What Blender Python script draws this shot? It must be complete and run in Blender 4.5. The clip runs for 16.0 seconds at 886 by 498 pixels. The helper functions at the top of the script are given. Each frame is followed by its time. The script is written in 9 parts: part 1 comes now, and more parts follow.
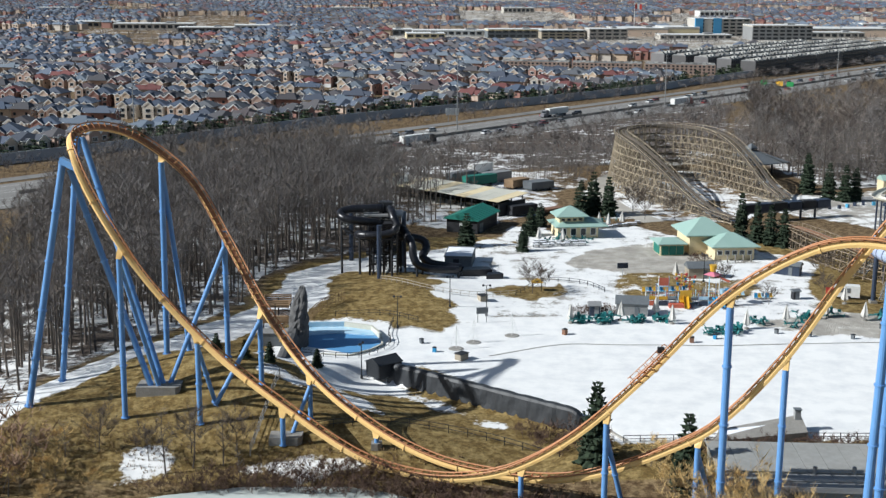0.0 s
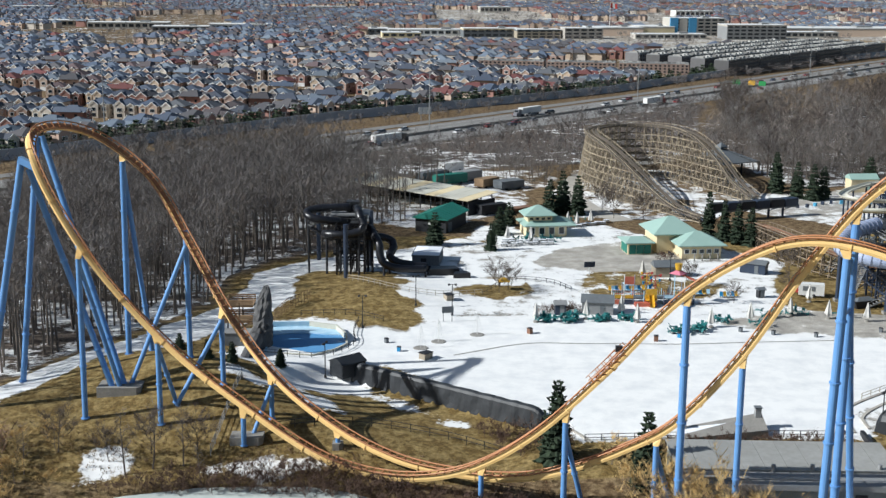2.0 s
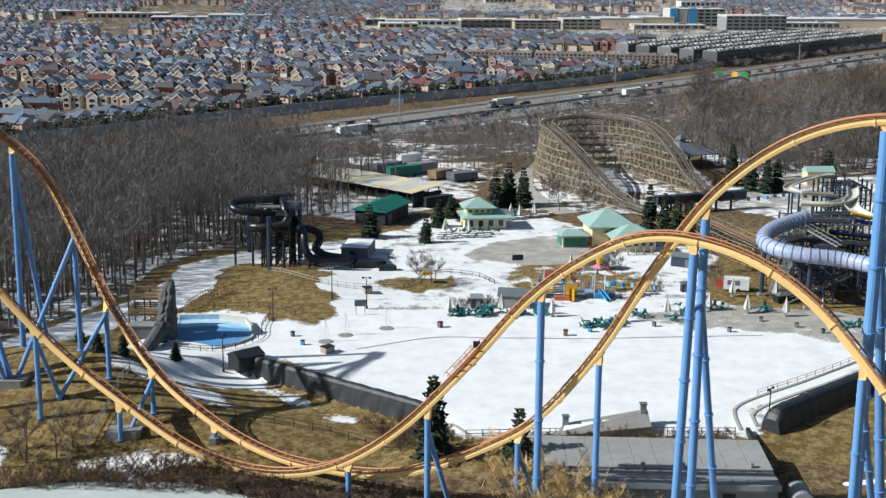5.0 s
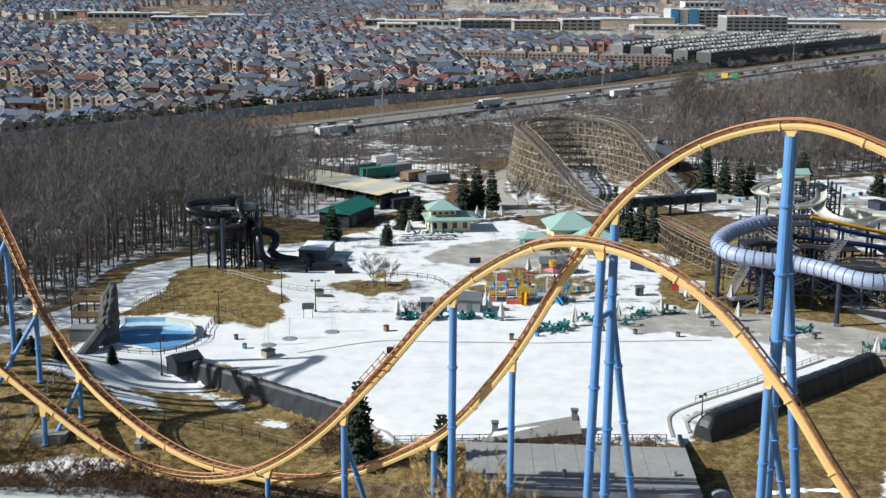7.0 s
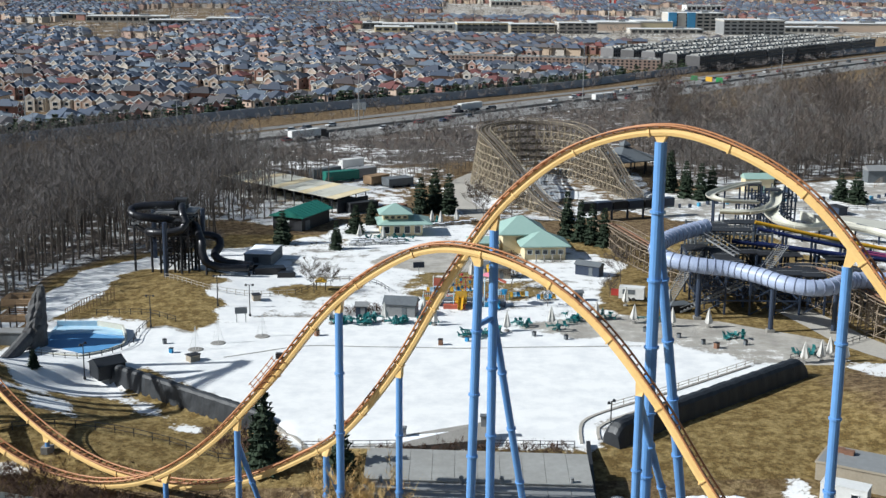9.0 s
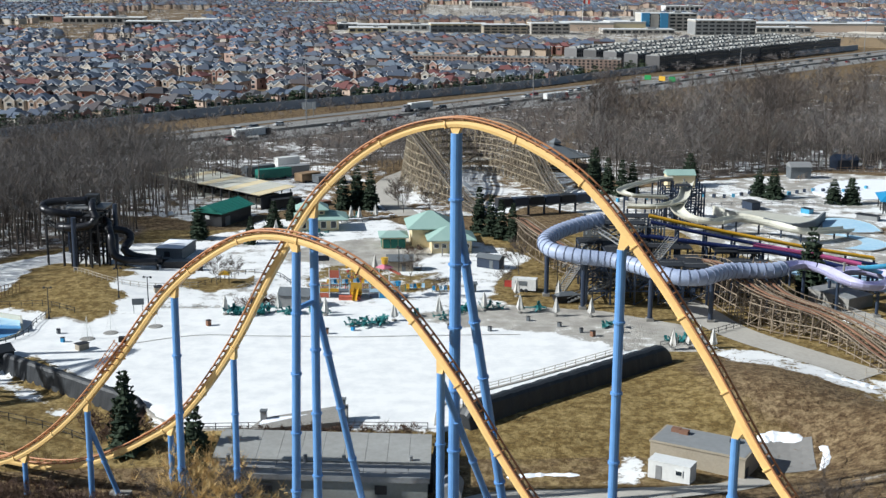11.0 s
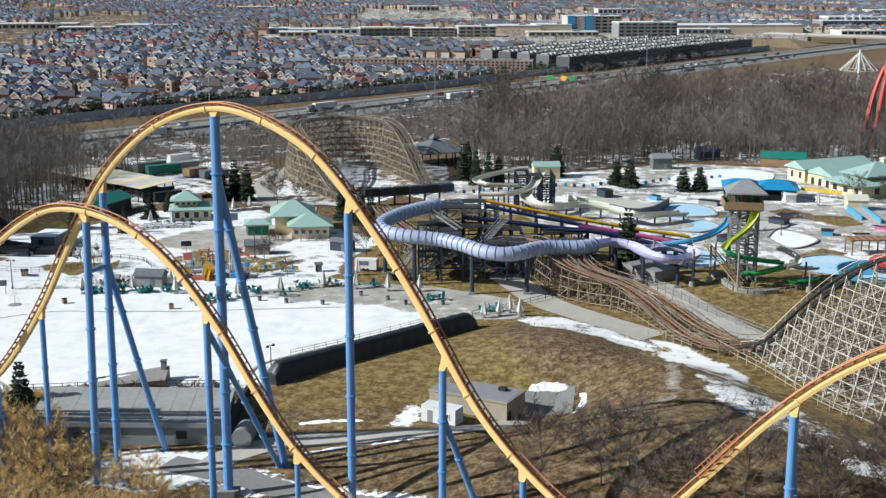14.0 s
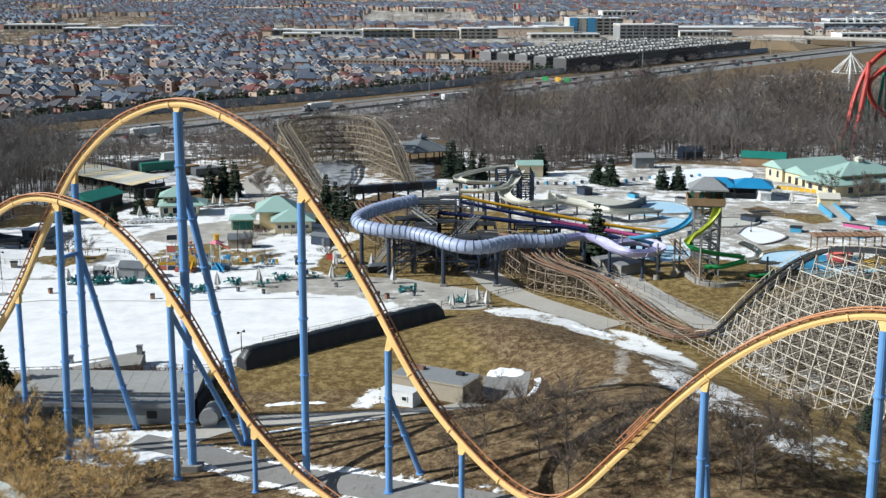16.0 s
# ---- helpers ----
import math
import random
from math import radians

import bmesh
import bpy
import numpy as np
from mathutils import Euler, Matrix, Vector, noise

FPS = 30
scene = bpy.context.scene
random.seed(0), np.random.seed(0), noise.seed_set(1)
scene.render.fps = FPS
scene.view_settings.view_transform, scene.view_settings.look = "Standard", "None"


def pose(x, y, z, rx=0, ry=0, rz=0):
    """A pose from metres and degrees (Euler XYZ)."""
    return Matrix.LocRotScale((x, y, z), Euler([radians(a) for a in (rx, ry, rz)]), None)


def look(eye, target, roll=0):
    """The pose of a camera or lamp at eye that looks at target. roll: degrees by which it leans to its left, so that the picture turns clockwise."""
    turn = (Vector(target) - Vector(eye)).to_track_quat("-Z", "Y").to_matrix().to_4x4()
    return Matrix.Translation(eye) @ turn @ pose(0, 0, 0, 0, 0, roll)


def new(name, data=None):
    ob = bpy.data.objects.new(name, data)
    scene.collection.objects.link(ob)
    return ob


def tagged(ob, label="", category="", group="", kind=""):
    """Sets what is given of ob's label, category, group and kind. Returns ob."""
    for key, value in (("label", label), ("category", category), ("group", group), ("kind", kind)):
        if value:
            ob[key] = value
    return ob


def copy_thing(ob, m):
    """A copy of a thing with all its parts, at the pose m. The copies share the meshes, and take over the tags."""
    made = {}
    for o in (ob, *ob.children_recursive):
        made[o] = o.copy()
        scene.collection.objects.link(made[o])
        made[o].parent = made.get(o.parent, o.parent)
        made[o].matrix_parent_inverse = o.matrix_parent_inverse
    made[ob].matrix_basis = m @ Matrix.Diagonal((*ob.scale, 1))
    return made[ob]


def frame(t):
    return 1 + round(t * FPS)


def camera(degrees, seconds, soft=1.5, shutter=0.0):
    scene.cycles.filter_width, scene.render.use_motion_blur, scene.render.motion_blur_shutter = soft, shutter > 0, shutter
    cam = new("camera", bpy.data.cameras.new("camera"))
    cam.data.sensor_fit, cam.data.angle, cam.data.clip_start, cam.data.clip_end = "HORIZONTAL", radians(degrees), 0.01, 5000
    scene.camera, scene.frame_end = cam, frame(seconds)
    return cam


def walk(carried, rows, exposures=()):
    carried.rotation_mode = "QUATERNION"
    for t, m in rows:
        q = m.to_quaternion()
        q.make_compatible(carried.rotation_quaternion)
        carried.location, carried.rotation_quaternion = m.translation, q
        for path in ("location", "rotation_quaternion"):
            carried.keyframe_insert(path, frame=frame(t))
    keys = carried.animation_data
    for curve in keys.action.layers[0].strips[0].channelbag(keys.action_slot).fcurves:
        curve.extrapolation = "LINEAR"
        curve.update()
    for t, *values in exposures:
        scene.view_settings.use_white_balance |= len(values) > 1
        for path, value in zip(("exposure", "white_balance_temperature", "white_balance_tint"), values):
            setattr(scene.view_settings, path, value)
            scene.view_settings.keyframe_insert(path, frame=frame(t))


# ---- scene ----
cam = camera(38.7, 16.0, 1.4)
METRES, EYE, TILT, LEAN, TURN = 125.2, 70.0, -1.8, 0.0, 0.0
ROWS = [
    (0.0, 0.0, 0.0, 0.0, 0.06, -10.71, -0.3),
    (0.5, 0.0006, -0.0003, 0.0001, -0.94, -10.7, -0.35),
    (1.0, 0.0003, 0.0005, -0.0, -1.03, -10.69, -0.34),
    (1.5, 0.0061, 0.0007, 0.0002, -0.98, -10.7, -0.37),
    (2.0, 0.0215, 0.001, -0.0001, -0.91, -10.74, -0.38),
    (2.5, 0.0447, 0.0013, -0.0002, -0.78, -10.84, -0.37),
    (3.0, 0.0748, 0.0024, 0.0, -0.59, -10.95, -0.39),
    (3.5, 0.1072, 0.0043, 0.0001, -0.42, -11.04, -0.39),
    (4.0, 0.137, 0.008, 0.0002, -0.29, -11.12, -0.37),
    (6.5, 0.2621, 0.0305, 0.0026, 0.22, -11.17, -0.46),
    (7.0, 0.2881, 0.0341, 0.0029, 0.39, -11.15, -0.46),
    (7.5, 0.3134, 0.0371, 0.0035, 0.47, -11.13, -0.45),
    (8.0, 0.3411, 0.0404, 0.0038, 0.64, -11.11, -0.49),
    (8.5, 0.374, 0.0416, 0.0047, 0.8, -11.08, -0.44),
    (9.0, 0.4119, 0.0399, 0.0058, 0.91, -11.02, -0.49),
    (11.5, 0.624, -0.0517, 0.0046, 0.38, -10.95, -0.26),
    (12.0, 0.6633, -0.0825, 0.0033, -0.12, -10.92, -0.19),
    (12.5, 0.7058, -0.1154, 0.0039, -0.67, -10.88, -0.11),
    (13.0, 0.7373, -0.1522, 0.003, -1.54, -10.81, -0.08),
    (13.5, 0.7684, -0.1902, 0.0027, -1.5, -10.8, -0.03),
    (14.0, 0.7935, -0.2245, 0.0025, -1.44, -10.77, -0.03),
    (14.5, 0.8149, -0.2531, 0.0025, -1.36, -10.75, -0.04),
    (15.0, 0.8327, -0.2762, 0.0026, -1.26, -10.71, -0.08),
    (15.5, 0.8477, -0.2949, 0.0027, -1.12, -10.69, -0.11),
    (16.0, 0.86, -0.3097, 0.0031, -0.97, -10.69, -0.15),
]
walk(cam, [(t, pose(0, 0, EYE, TILT, LEAN, TURN) @ pose(METRES * x, METRES * y, METRES * z, 90 + pitch, roll, yaw)) for t, x, y, z, yaw, pitch, roll in ROWS],
     exposures=[(0.0, 0.3, 5990, 7), (16.0, 0.36, 5940, 6)])

# ---- sky and sun ----
SUN_AZ = math.atan2(-0.179, -0.984)          # from the side of the walk's start
SUN_EL = radians(33.1)
world = bpy.data.worlds.new("sky")
scene.world = world
world.use_nodes = True
wn = world.node_tree
wn.nodes.clear()
w_out = wn.nodes.new("ShaderNodeOutputWorld")
w_bg = wn.nodes.new("ShaderNodeBackground")
w_sky = wn.nodes.new("ShaderNodeTexSky")
w_sky.sky_type = "NISHITA"
w_sky.sun_disc = False
w_sky.sun_elevation = SUN_EL
w_sky.sun_rotation = math.pi / 2 - SUN_AZ
w_sky.air_density, w_sky.dust_density, w_sky.ozone_density = 1.2, 1.5, 1.5
w_bg.inputs["Strength"].default_value = 0.05
wn.links.new(w_sky.outputs[0], w_bg.inputs[0])
wn.links.new(w_bg.outputs[0], w_out.inputs[0])
sun_data = bpy.data.lights.new("sun", "SUN")
sun_data.energy, sun_data.angle, sun_data.color = 5.0, radians(0.53), (1.0, 0.965, 0.91)
sun = new("sun", sun_data)
to_sun = Vector((math.cos(SUN_AZ) * math.cos(SUN_EL), math.sin(SUN_AZ) * math.cos(SUN_EL), math.sin(SUN_EL)))
sun.matrix_world = look(to_sun * 300, (0, 0, 0))

# ---- materials ----
def nodes_of(name):
    m = bpy.data.materials.new(name)
    m.use_nodes = True
    return m, m.node_tree.nodes, m.node_tree.links, m.node_tree.nodes["Principled BSDF"]


def noise_at(n, l, scale, detail=4.0, rough=0.6, coord="Object"):
    tc = n.new("ShaderNodeTexCoord")
    t = n.new("ShaderNodeTexNoise")
    t.inputs["Scale"].default_value, t.inputs["Detail"].default_value, t.inputs["Roughness"].default_value = scale, detail, rough
    l.new(tc.outputs[coord], t.inputs["Vector"])
    return t.outputs["Fac"]


def ramp(n, l, fac, stops):
    r = n.new("ShaderNodeValToRGB")
    el = r.color_ramp.elements
    while len(el) < len(stops):
        el.new(0.5)
    for e, (p, c) in zip(el, stops):
        e.position, e.color = p, (*c, 1)
    l.new(fac, r.inputs["Fac"])
    return r.outputs["Color"]


def mixc(n, l, fac, a, b, mode="MIX"):
    m = n.new("ShaderNodeMix")
    m.data_type, m.blend_type = "RGBA", mode
    for sock, v in ((m.inputs[0], fac), (m.inputs[6], a), (m.inputs[7], b)):
        if isinstance(v, (int, float)):
            sock.default_value = v
        elif isinstance(v, tuple):
            sock.default_value = (*v, 1)
        else:
            l.new(v, sock)
    return m.outputs[2]


def mth(n, l, op, a, b=0.0, c=0.0, clamp=False):
    m = n.new("ShaderNodeMath")
    m.operation, m.use_clamp = op, clamp
    for sock, v in zip(m.inputs, (a, b, c)):
        if isinstance(v, (int, float)):
            sock.default_value = v
        else:
            l.new(v, sock)
    return m.outputs[0]


def surface(name, base, dark=None, rough=0.7, metal=0.0, fine=4.0, coarse=0.25, bump=0.0, vary=0.0, island=0.0, worn=0.5):
    """Paint, wood, metal or stone: grain and stains at two scales; vary: shift from object to object, island: from piece to piece."""
    m, n, l, b = nodes_of(name)
    dark = dark or tuple(0.62 * c for c in base)
    grain = noise_at(n, l, fine, 5)
    stain = noise_at(n, l, coarse, 6, 0.65)
    f = mth(n, l, "ADD", mth(n, l, "MULTIPLY", grain, 0.45), mth(n, l, "MULTIPLY", stain, 0.55))
    f = mth(n, l, "MULTIPLY", mth(n, l, "SUBTRACT", f, 0.5 - 0.25 * worn), 2.2, clamp=True)
    col = mixc(n, l, f, dark, base)
    for amount, make in ((vary, lambda: n.new("ShaderNodeObjectInfo").outputs["Random"]), (island, lambda: n.new("ShaderNodeNewGeometry").outputs["Random Per Island"])):
        if amount:
            hsv = n.new("ShaderNodeHueSaturation")
            r = make()
            l.new(mth(n, l, "MULTIPLY_ADD", r, 2 * amount, 1 - amount), hsv.inputs["Value"])
            l.new(mth(n, l, "MULTIPLY_ADD", r, 0.04 * amount, 0.5 - 0.02 * amount), hsv.inputs["Hue"])
            l.new(col, hsv.inputs["Color"])
            col = hsv.outputs[0]
    l.new(col, b.inputs["Base Color"])
    b.inputs["Metallic"].default_value = metal
    l.new(mth(n, l, "MULTIPLY_ADD", stain, 0.25, rough - 0.12), b.inputs["Roughness"])
    if bump:
        bp = n.new("ShaderNodeBump")
        bp.inputs["Strength"].default_value, bp.inputs["Distance"].default_value = 0.6, bump
        l.new(grain, bp.inputs["Height"])
        l.new(bp.outputs[0], b.inputs["Normal"])
    return m


def palette(name, colours, rough=0.8, fine=2.0, bump=0.0, per="object"):
    """One of several paints, drawn by lot for each object, or for each house of a joined row."""
    m, n, l, b = nodes_of(name)
    if per == "object":
        r = n.new("ShaderNodeObjectInfo").outputs["Random"]
    else:
        lot = n.new("ShaderNodeAttribute")
        lot.attribute_name = "lot"
        r = lot.outputs["Fac"]
    rp = n.new("ShaderNodeValToRGB")
    rp.color_ramp.interpolation = "CONSTANT"
    el = rp.color_ramp.elements
    while len(el) < len(colours):
        el.new(0.5)
    for i, (e, c) in enumerate(zip(el, colours)):
        e.position, e.color = i / len(colours), (*c, 1)
    l.new(r, rp.inputs["Fac"])
    g = noise_at(n, l, fine, 5)
    col = mixc(n, l, mth(n, l, "MULTIPLY_ADD", g, 0.9, -0.15, clamp=True), rp.outputs[0], (0.02, 0.018, 0.016), "MIX")
    col = mixc(n, l, 0.65, col, rp.outputs[0])
    l.new(col, b.inputs["Base Color"])
    b.inputs["Roughness"].default_value = rough
    b.inputs["Specular IOR Level"].default_value = 0.5 if rough < 0.5 else 0.25
    return m


def ground_material():
    m, n, l, b = nodes_of("ground")
    def attr(name):
        a = n.new("ShaderNodeAttribute")
        a.attribute_name = name
        return a.outputs["Fac"]
    n1 = noise_at(n, l, 0.22, 8, 0.62)
    n2 = noise_at(n, l, 1.6, 6, 0.65)
    n3 = noise_at(n, l, 0.035, 4, 0.55)
    n4 = noise_at(n, l, 9.0, 3, 0.6)
    def edge(sd, amp, width):
        e = mth(n, l, "MULTIPLY_ADD", mth(n, l, "SUBTRACT", n1, 0.5), amp, sd)
        e = mth(n, l, "MULTIPLY_ADD", mth(n, l, "SUBTRACT", n2, 0.5), amp * 0.5, e)
        e = mth(n, l, "MULTIPLY_ADD", mth(n, l, "SUBTRACT", n3, 0.5), amp * 0.7, e)
        return mth(n, l, "MULTIPLY_ADD", e, 1 / width, 0.5, clamp=True)
    turf = ramp(n, l, n2, [(0.25, (0.135, 0.1, 0.036)), (0.5, (0.31, 0.222, 0.08)), (0.75, (0.5, 0.37, 0.145))])
    dead = ramp(n, l, n2, [(0.28, (0.06, 0.037, 0.021)), (0.48, (0.195, 0.13, 0.07)), (0.72, (0.42, 0.31, 0.185))])
    col = mixc(n, l, edge(attr("dead"), 9.0, 5.0), turf, dead)
    col = mixc(n, l, mth(n, l, "MULTIPLY_ADD", n3, 1.6, -0.45, clamp=True), col, mixc(n, l, 0.5, col, (0.3, 0.23, 0.12), "MULTIPLY"))
    col = mixc(n, l, mth(n, l, "MULTIPLY_ADD", n4, 1.2, -0.35, clamp=True), col, mixc(n, l, 0.55, col, (0.35, 0.3, 0.22), "MULTIPLY"))
    n5 = noise_at(n, l, 0.6, 5, 0.7)
    col = mixc(n, l, mth(n, l, "MULTIPLY_ADD", n5, 5.5, -2.35, clamp=True), mixc(n, l, 0.72, col, (0.36, 0.31, 0.25), "MULTIPLY"), mixc(n, l, 0.16, col, (0.5, 0.4, 0.22)))
    litter = ramp(n, l, n2, [(0.3, (0.05, 0.04, 0.033)), (0.5, (0.115, 0.092, 0.075)), (0.72, (0.2, 0.165, 0.135))])
    col = mixc(n, l, edge(attr("litter"), 6.0, 4.0), col, litter)
    pave = ramp(n, l, n1, [(0.3, (0.29, 0.27, 0.24)), (0.45, (0.36, 0.335, 0.295)), (0.62, (0.48, 0.45, 0.4))])
    col = mixc(n, l, edge(attr("pave"), 1.2, 0.4), col, pave)
    sn = ramp(n, l, n1, [(0.3, (0.64, 0.645, 0.645)), (0.58, (0.78, 0.775, 0.755))])
    cover = edge(attr("snow"), 7.0, 0.7)
    col = mixc(n, l, cover, col, sn)
    l.new(col, b.inputs["Base Color"])
    b.inputs["Roughness"].default_value = 0.9
    b.inputs["Specular IOR Level"].default_value = 0.2
    bp = n.new("ShaderNodeBump")
    bp.inputs["Strength"].default_value, bp.inputs["Distance"].default_value = 0.85, 0.5
    rough_turf = mth(n, l, "ADD", mth(n, l, "MULTIPLY", n2, 0.6), mth(n, l, "MULTIPLY", n4, 0.25))
    rough_turf = mth(n, l, "MULTIPLY", rough_turf, mth(n, l, "MULTIPLY_ADD", cover, -0.75, 1.0))
    l.new(mth(n, l, "ADD", rough_turf, mth(n, l, "MULTIPLY", cover, 0.4)), bp.inputs["Height"])
    l.new(bp.outputs[0], b.inputs["Normal"])
    return m


M_GROUND = ground_material()
M_YELLOW = surface("yellow_steel", (0.86, 0.6, 0.25), (0.74, 0.48, 0.18), 0.45, 0.0, 1.5, 0.12, worn=0.8)
M_RAIL = surface("orange_rail", (0.57, 0.28, 0.125), (0.4, 0.17, 0.07), 0.5, 0.0, 2.0, 0.2)
# brown for the added strip that darkens the spine between the ties
M_TRACKTOP = surface("track_top", (0.5, 0.25, 0.11), (0.3, 0.13, 0.06), 0.6, 0.0, 2.0, 0.25)
M_BLUE = surface("blue_steel", (0.15, 0.33, 0.64), (0.11, 0.25, 0.52), 0.4, 0.0, 1.0, 0.1, worn=0.8)
M_CONC = surface("concrete", (0.36, 0.34, 0.31), (0.2, 0.19, 0.17), 0.85, 0.0, 3.0, 0.4, 0.02)
def plant(name, base, dark, rough=0.9):
    """Bark and twigs, whose tone shifts from tree to tree."""
    m, n, l, b = nodes_of(name)
    a = n.new("ShaderNodeAttribute")
    a.attribute_name = "tone"
    g = noise_at(n, l, 0.35, 5)
    r = n.new("ShaderNodeNewGeometry").outputs["Random Per Island"]
    f = mth(n, l, "ADD", mth(n, l, "MULTIPLY", a.outputs["Fac"], 0.55), mth(n, l, "MULTIPLY", g, 0.35))
    f = mth(n, l, "MULTIPLY_ADD", r, 0.2, f, clamp=True)
    l.new(mixc(n, l, f, dark, base), b.inputs["Base Color"])
    b.inputs["Roughness"].default_value = rough
    b.inputs["Specular IOR Level"].default_value = 0.25
    return m


M_BARK = plant("bark", (0.2, 0.17, 0.145), (0.07, 0.057, 0.048))
M_TWIG = plant("twigs", (0.235, 0.215, 0.205), (0.075, 0.068, 0.066))
M_DARKBARK = plant("dark_bark", (0.1, 0.085, 0.072), (0.035, 0.028, 0.025))
M_DARKTWIG = plant("dark_twigs", (0.13, 0.108, 0.095), (0.05, 0.04, 0.036))
M_PALETWIG = plant("pale_twigs", (0.33, 0.29, 0.26), (0.15, 0.125, 0.11))
M_LILACRIB = surface("lilac_flange", (0.3, 0.33, 0.43), (0.2, 0.22, 0.3), 0.5, 0.0, 1.5, 0.2)
M_BROWNTWIG = plant("brown_twigs", (0.19, 0.155, 0.13), (0.075, 0.06, 0.05))
M_REDTWIG = plant("reddish_twigs", (0.36, 0.24, 0.17), (0.16, 0.1, 0.07))
M_WEED = plant("dry_weeds", (0.3, 0.215, 0.12), (0.11, 0.072, 0.042))
M_GOLD = plant("golden_twigs", (0.7, 0.5, 0.22), (0.4, 0.27, 0.115))
M_SHRUB = plant("shrub_twigs", (0.15, 0.095, 0.07), (0.05, 0.032, 0.025))
M_NEEDLE = plant("needles", (0.055, 0.075, 0.04), (0.014, 0.024, 0.015))
M_TIMBER = surface("weathered_timber", (0.56, 0.48, 0.345), (0.24, 0.19, 0.13), 0.85, 0.0, 1.2, 0.08, island=0.25)
M_GREYWOOD = surface("grey_timber", (0.6, 0.55, 0.46), (0.34, 0.3, 0.25), 0.85, 0.0, 1.2, 0.08, island=0.25)
M_RUST = surface("rusty_track", (0.3, 0.16, 0.09), (0.16, 0.08, 0.05), 0.8, 0.0, 1.5, 0.1)
M_CREAM = surface("cream_siding", (0.72, 0.62, 0.4), (0.58, 0.48, 0.3), 0.8, 0.0, 3.0, 0.3)
M_GREENROOF = surface("green_metal_roof", (0.36, 0.49, 0.43), (0.28, 0.41, 0.36), 0.45, 0.0, 3.0, 0.25)
M_TEAL = surface("teal_paint", (0.02, 0.2, 0.15), (0.012, 0.13, 0.1), 0.55, 0.0, 3.0, 0.3)
M_DARK = surface("dark_paint", (0.026, 0.028, 0.033), (0.014, 0.015, 0.018), 0.65, 0.0, 3.0, 0.3)
M_TARP = surface("black_tarp", (0.03, 0.034, 0.04), (0.014, 0.016, 0.019), 0.55, 0.0, 2.0, 0.35, 0.05)
M_GREY = surface("grey_metal", (0.3, 0.31, 0.31), (0.2, 0.2, 0.2), 0.6, 0.0, 2.0, 0.2)
M_SLATE = surface("slate_paint", (0.17, 0.19, 0.2), (0.1, 0.11, 0.12), 0.7, 0.0, 2.0, 0.2)
M_BEIGE = surface("beige_block", (0.4, 0.35, 0.27), (0.28, 0.24, 0.18), 0.85, 0.0, 3.0, 0.3)
M_WHITE = surface("white_paint", (0.78, 0.78, 0.76), (0.6, 0.6, 0.58), 0.6, 0.0, 2.0, 0.3)
M_CANVAS = surface("white_canvas", (0.68, 0.66, 0.62), (0.45, 0.44, 0.41), 0.9, 0.0, 4.0, 0.6)
M_OLDASPHALT = surface("worn_asphalt", (0.26, 0.25, 0.235), (0.17, 0.163, 0.152), 0.85, 0.0, 1.0, 0.06)
M_LINE = surface("road_paint", (0.7, 0.7, 0.66), None, 0.7)
M_ICE = surface("pond_ice", (0.62, 0.66, 0.62), (0.46, 0.5, 0.47), 0.35, 0.0, 0.5, 0.06)
M_SNOW = surface("snow", (0.84, 0.85, 0.87), (0.76, 0.78, 0.82), 0.85, 0.0, 2.0, 0.3, 0.1)
M_LILAC = surface("lilac_fibreglass", (0.42, 0.48, 0.62), (0.3, 0.35, 0.48), 0.48, 0.0, 1.5, 0.2)
M_PURPLE = surface("purple_fibreglass", (0.5, 0.49, 0.67), (0.4, 0.38, 0.57), 0.35, 0.0, 1.5, 0.2)
M_DEEPBLUE = surface("deep_blue_fibreglass", (0.02, 0.032, 0.12), (0.012, 0.02, 0.08), 0.35, 0.0, 1.5, 0.2)
M_SLIDEY = surface("yellow_fibreglass", (0.72, 0.42, 0.03), (0.52, 0.3, 0.02), 0.4, 0.0, 1.5, 0.2)
M_PALE = surface("pale_fibreglass", (0.66, 0.65, 0.56), (0.5, 0.48, 0.4), 0.4, 0.0, 1.5, 0.2)
M_SKYBLUE = surface("sky_blue_fibreglass", (0.1, 0.38, 0.58), (0.06, 0.28, 0.45), 0.35, 0.0, 1.5, 0.2)
M_LIME = surface("lime_fibreglass", (0.45, 0.5, 0.04), (0.3, 0.36, 0.03), 0.4, 0.0, 1.5, 0.2)
M_GREEN = surface("green_fibreglass", (0.02, 0.28, 0.07), (0.015, 0.18, 0.05), 0.4, 0.0, 1.5, 0.2)
M_POOLBLUE = surface("pool_paint", (0.7, 0.78, 0.82), (0.3, 0.52, 0.68), 0.6, 0.0, 0.6, 0.06)
M_BLUEROOF = surface("blue_roof", (0.03, 0.27, 0.5), (0.02, 0.2, 0.4), 0.5, 0.0, 2.0, 0.2)
M_RED = surface("red_paint", (0.55, 0.06, 0.04), (0.36, 0.04, 0.03), 0.5, 0.0, 2.0, 0.2)
M_PINK = surface("pink_paint", (0.6, 0.12, 0.3), None, 0.5)
M_FADEDPINK = surface("faded_pink", (0.6, 0.2, 0.28), (0.5, 0.16, 0.22), 0.6, 0.0, 2.0, 0.3)
M_FADEDRED = surface("faded_red", (0.55, 0.15, 0.08), (0.42, 0.1, 0.06), 0.6, 0.0, 2.0, 0.3)
M_ROOFFELT = surface("roof_felt", (0.28, 0.29, 0.29), (0.2, 0.205, 0.205), 0.7, 0.0, 1.0, 0.12)
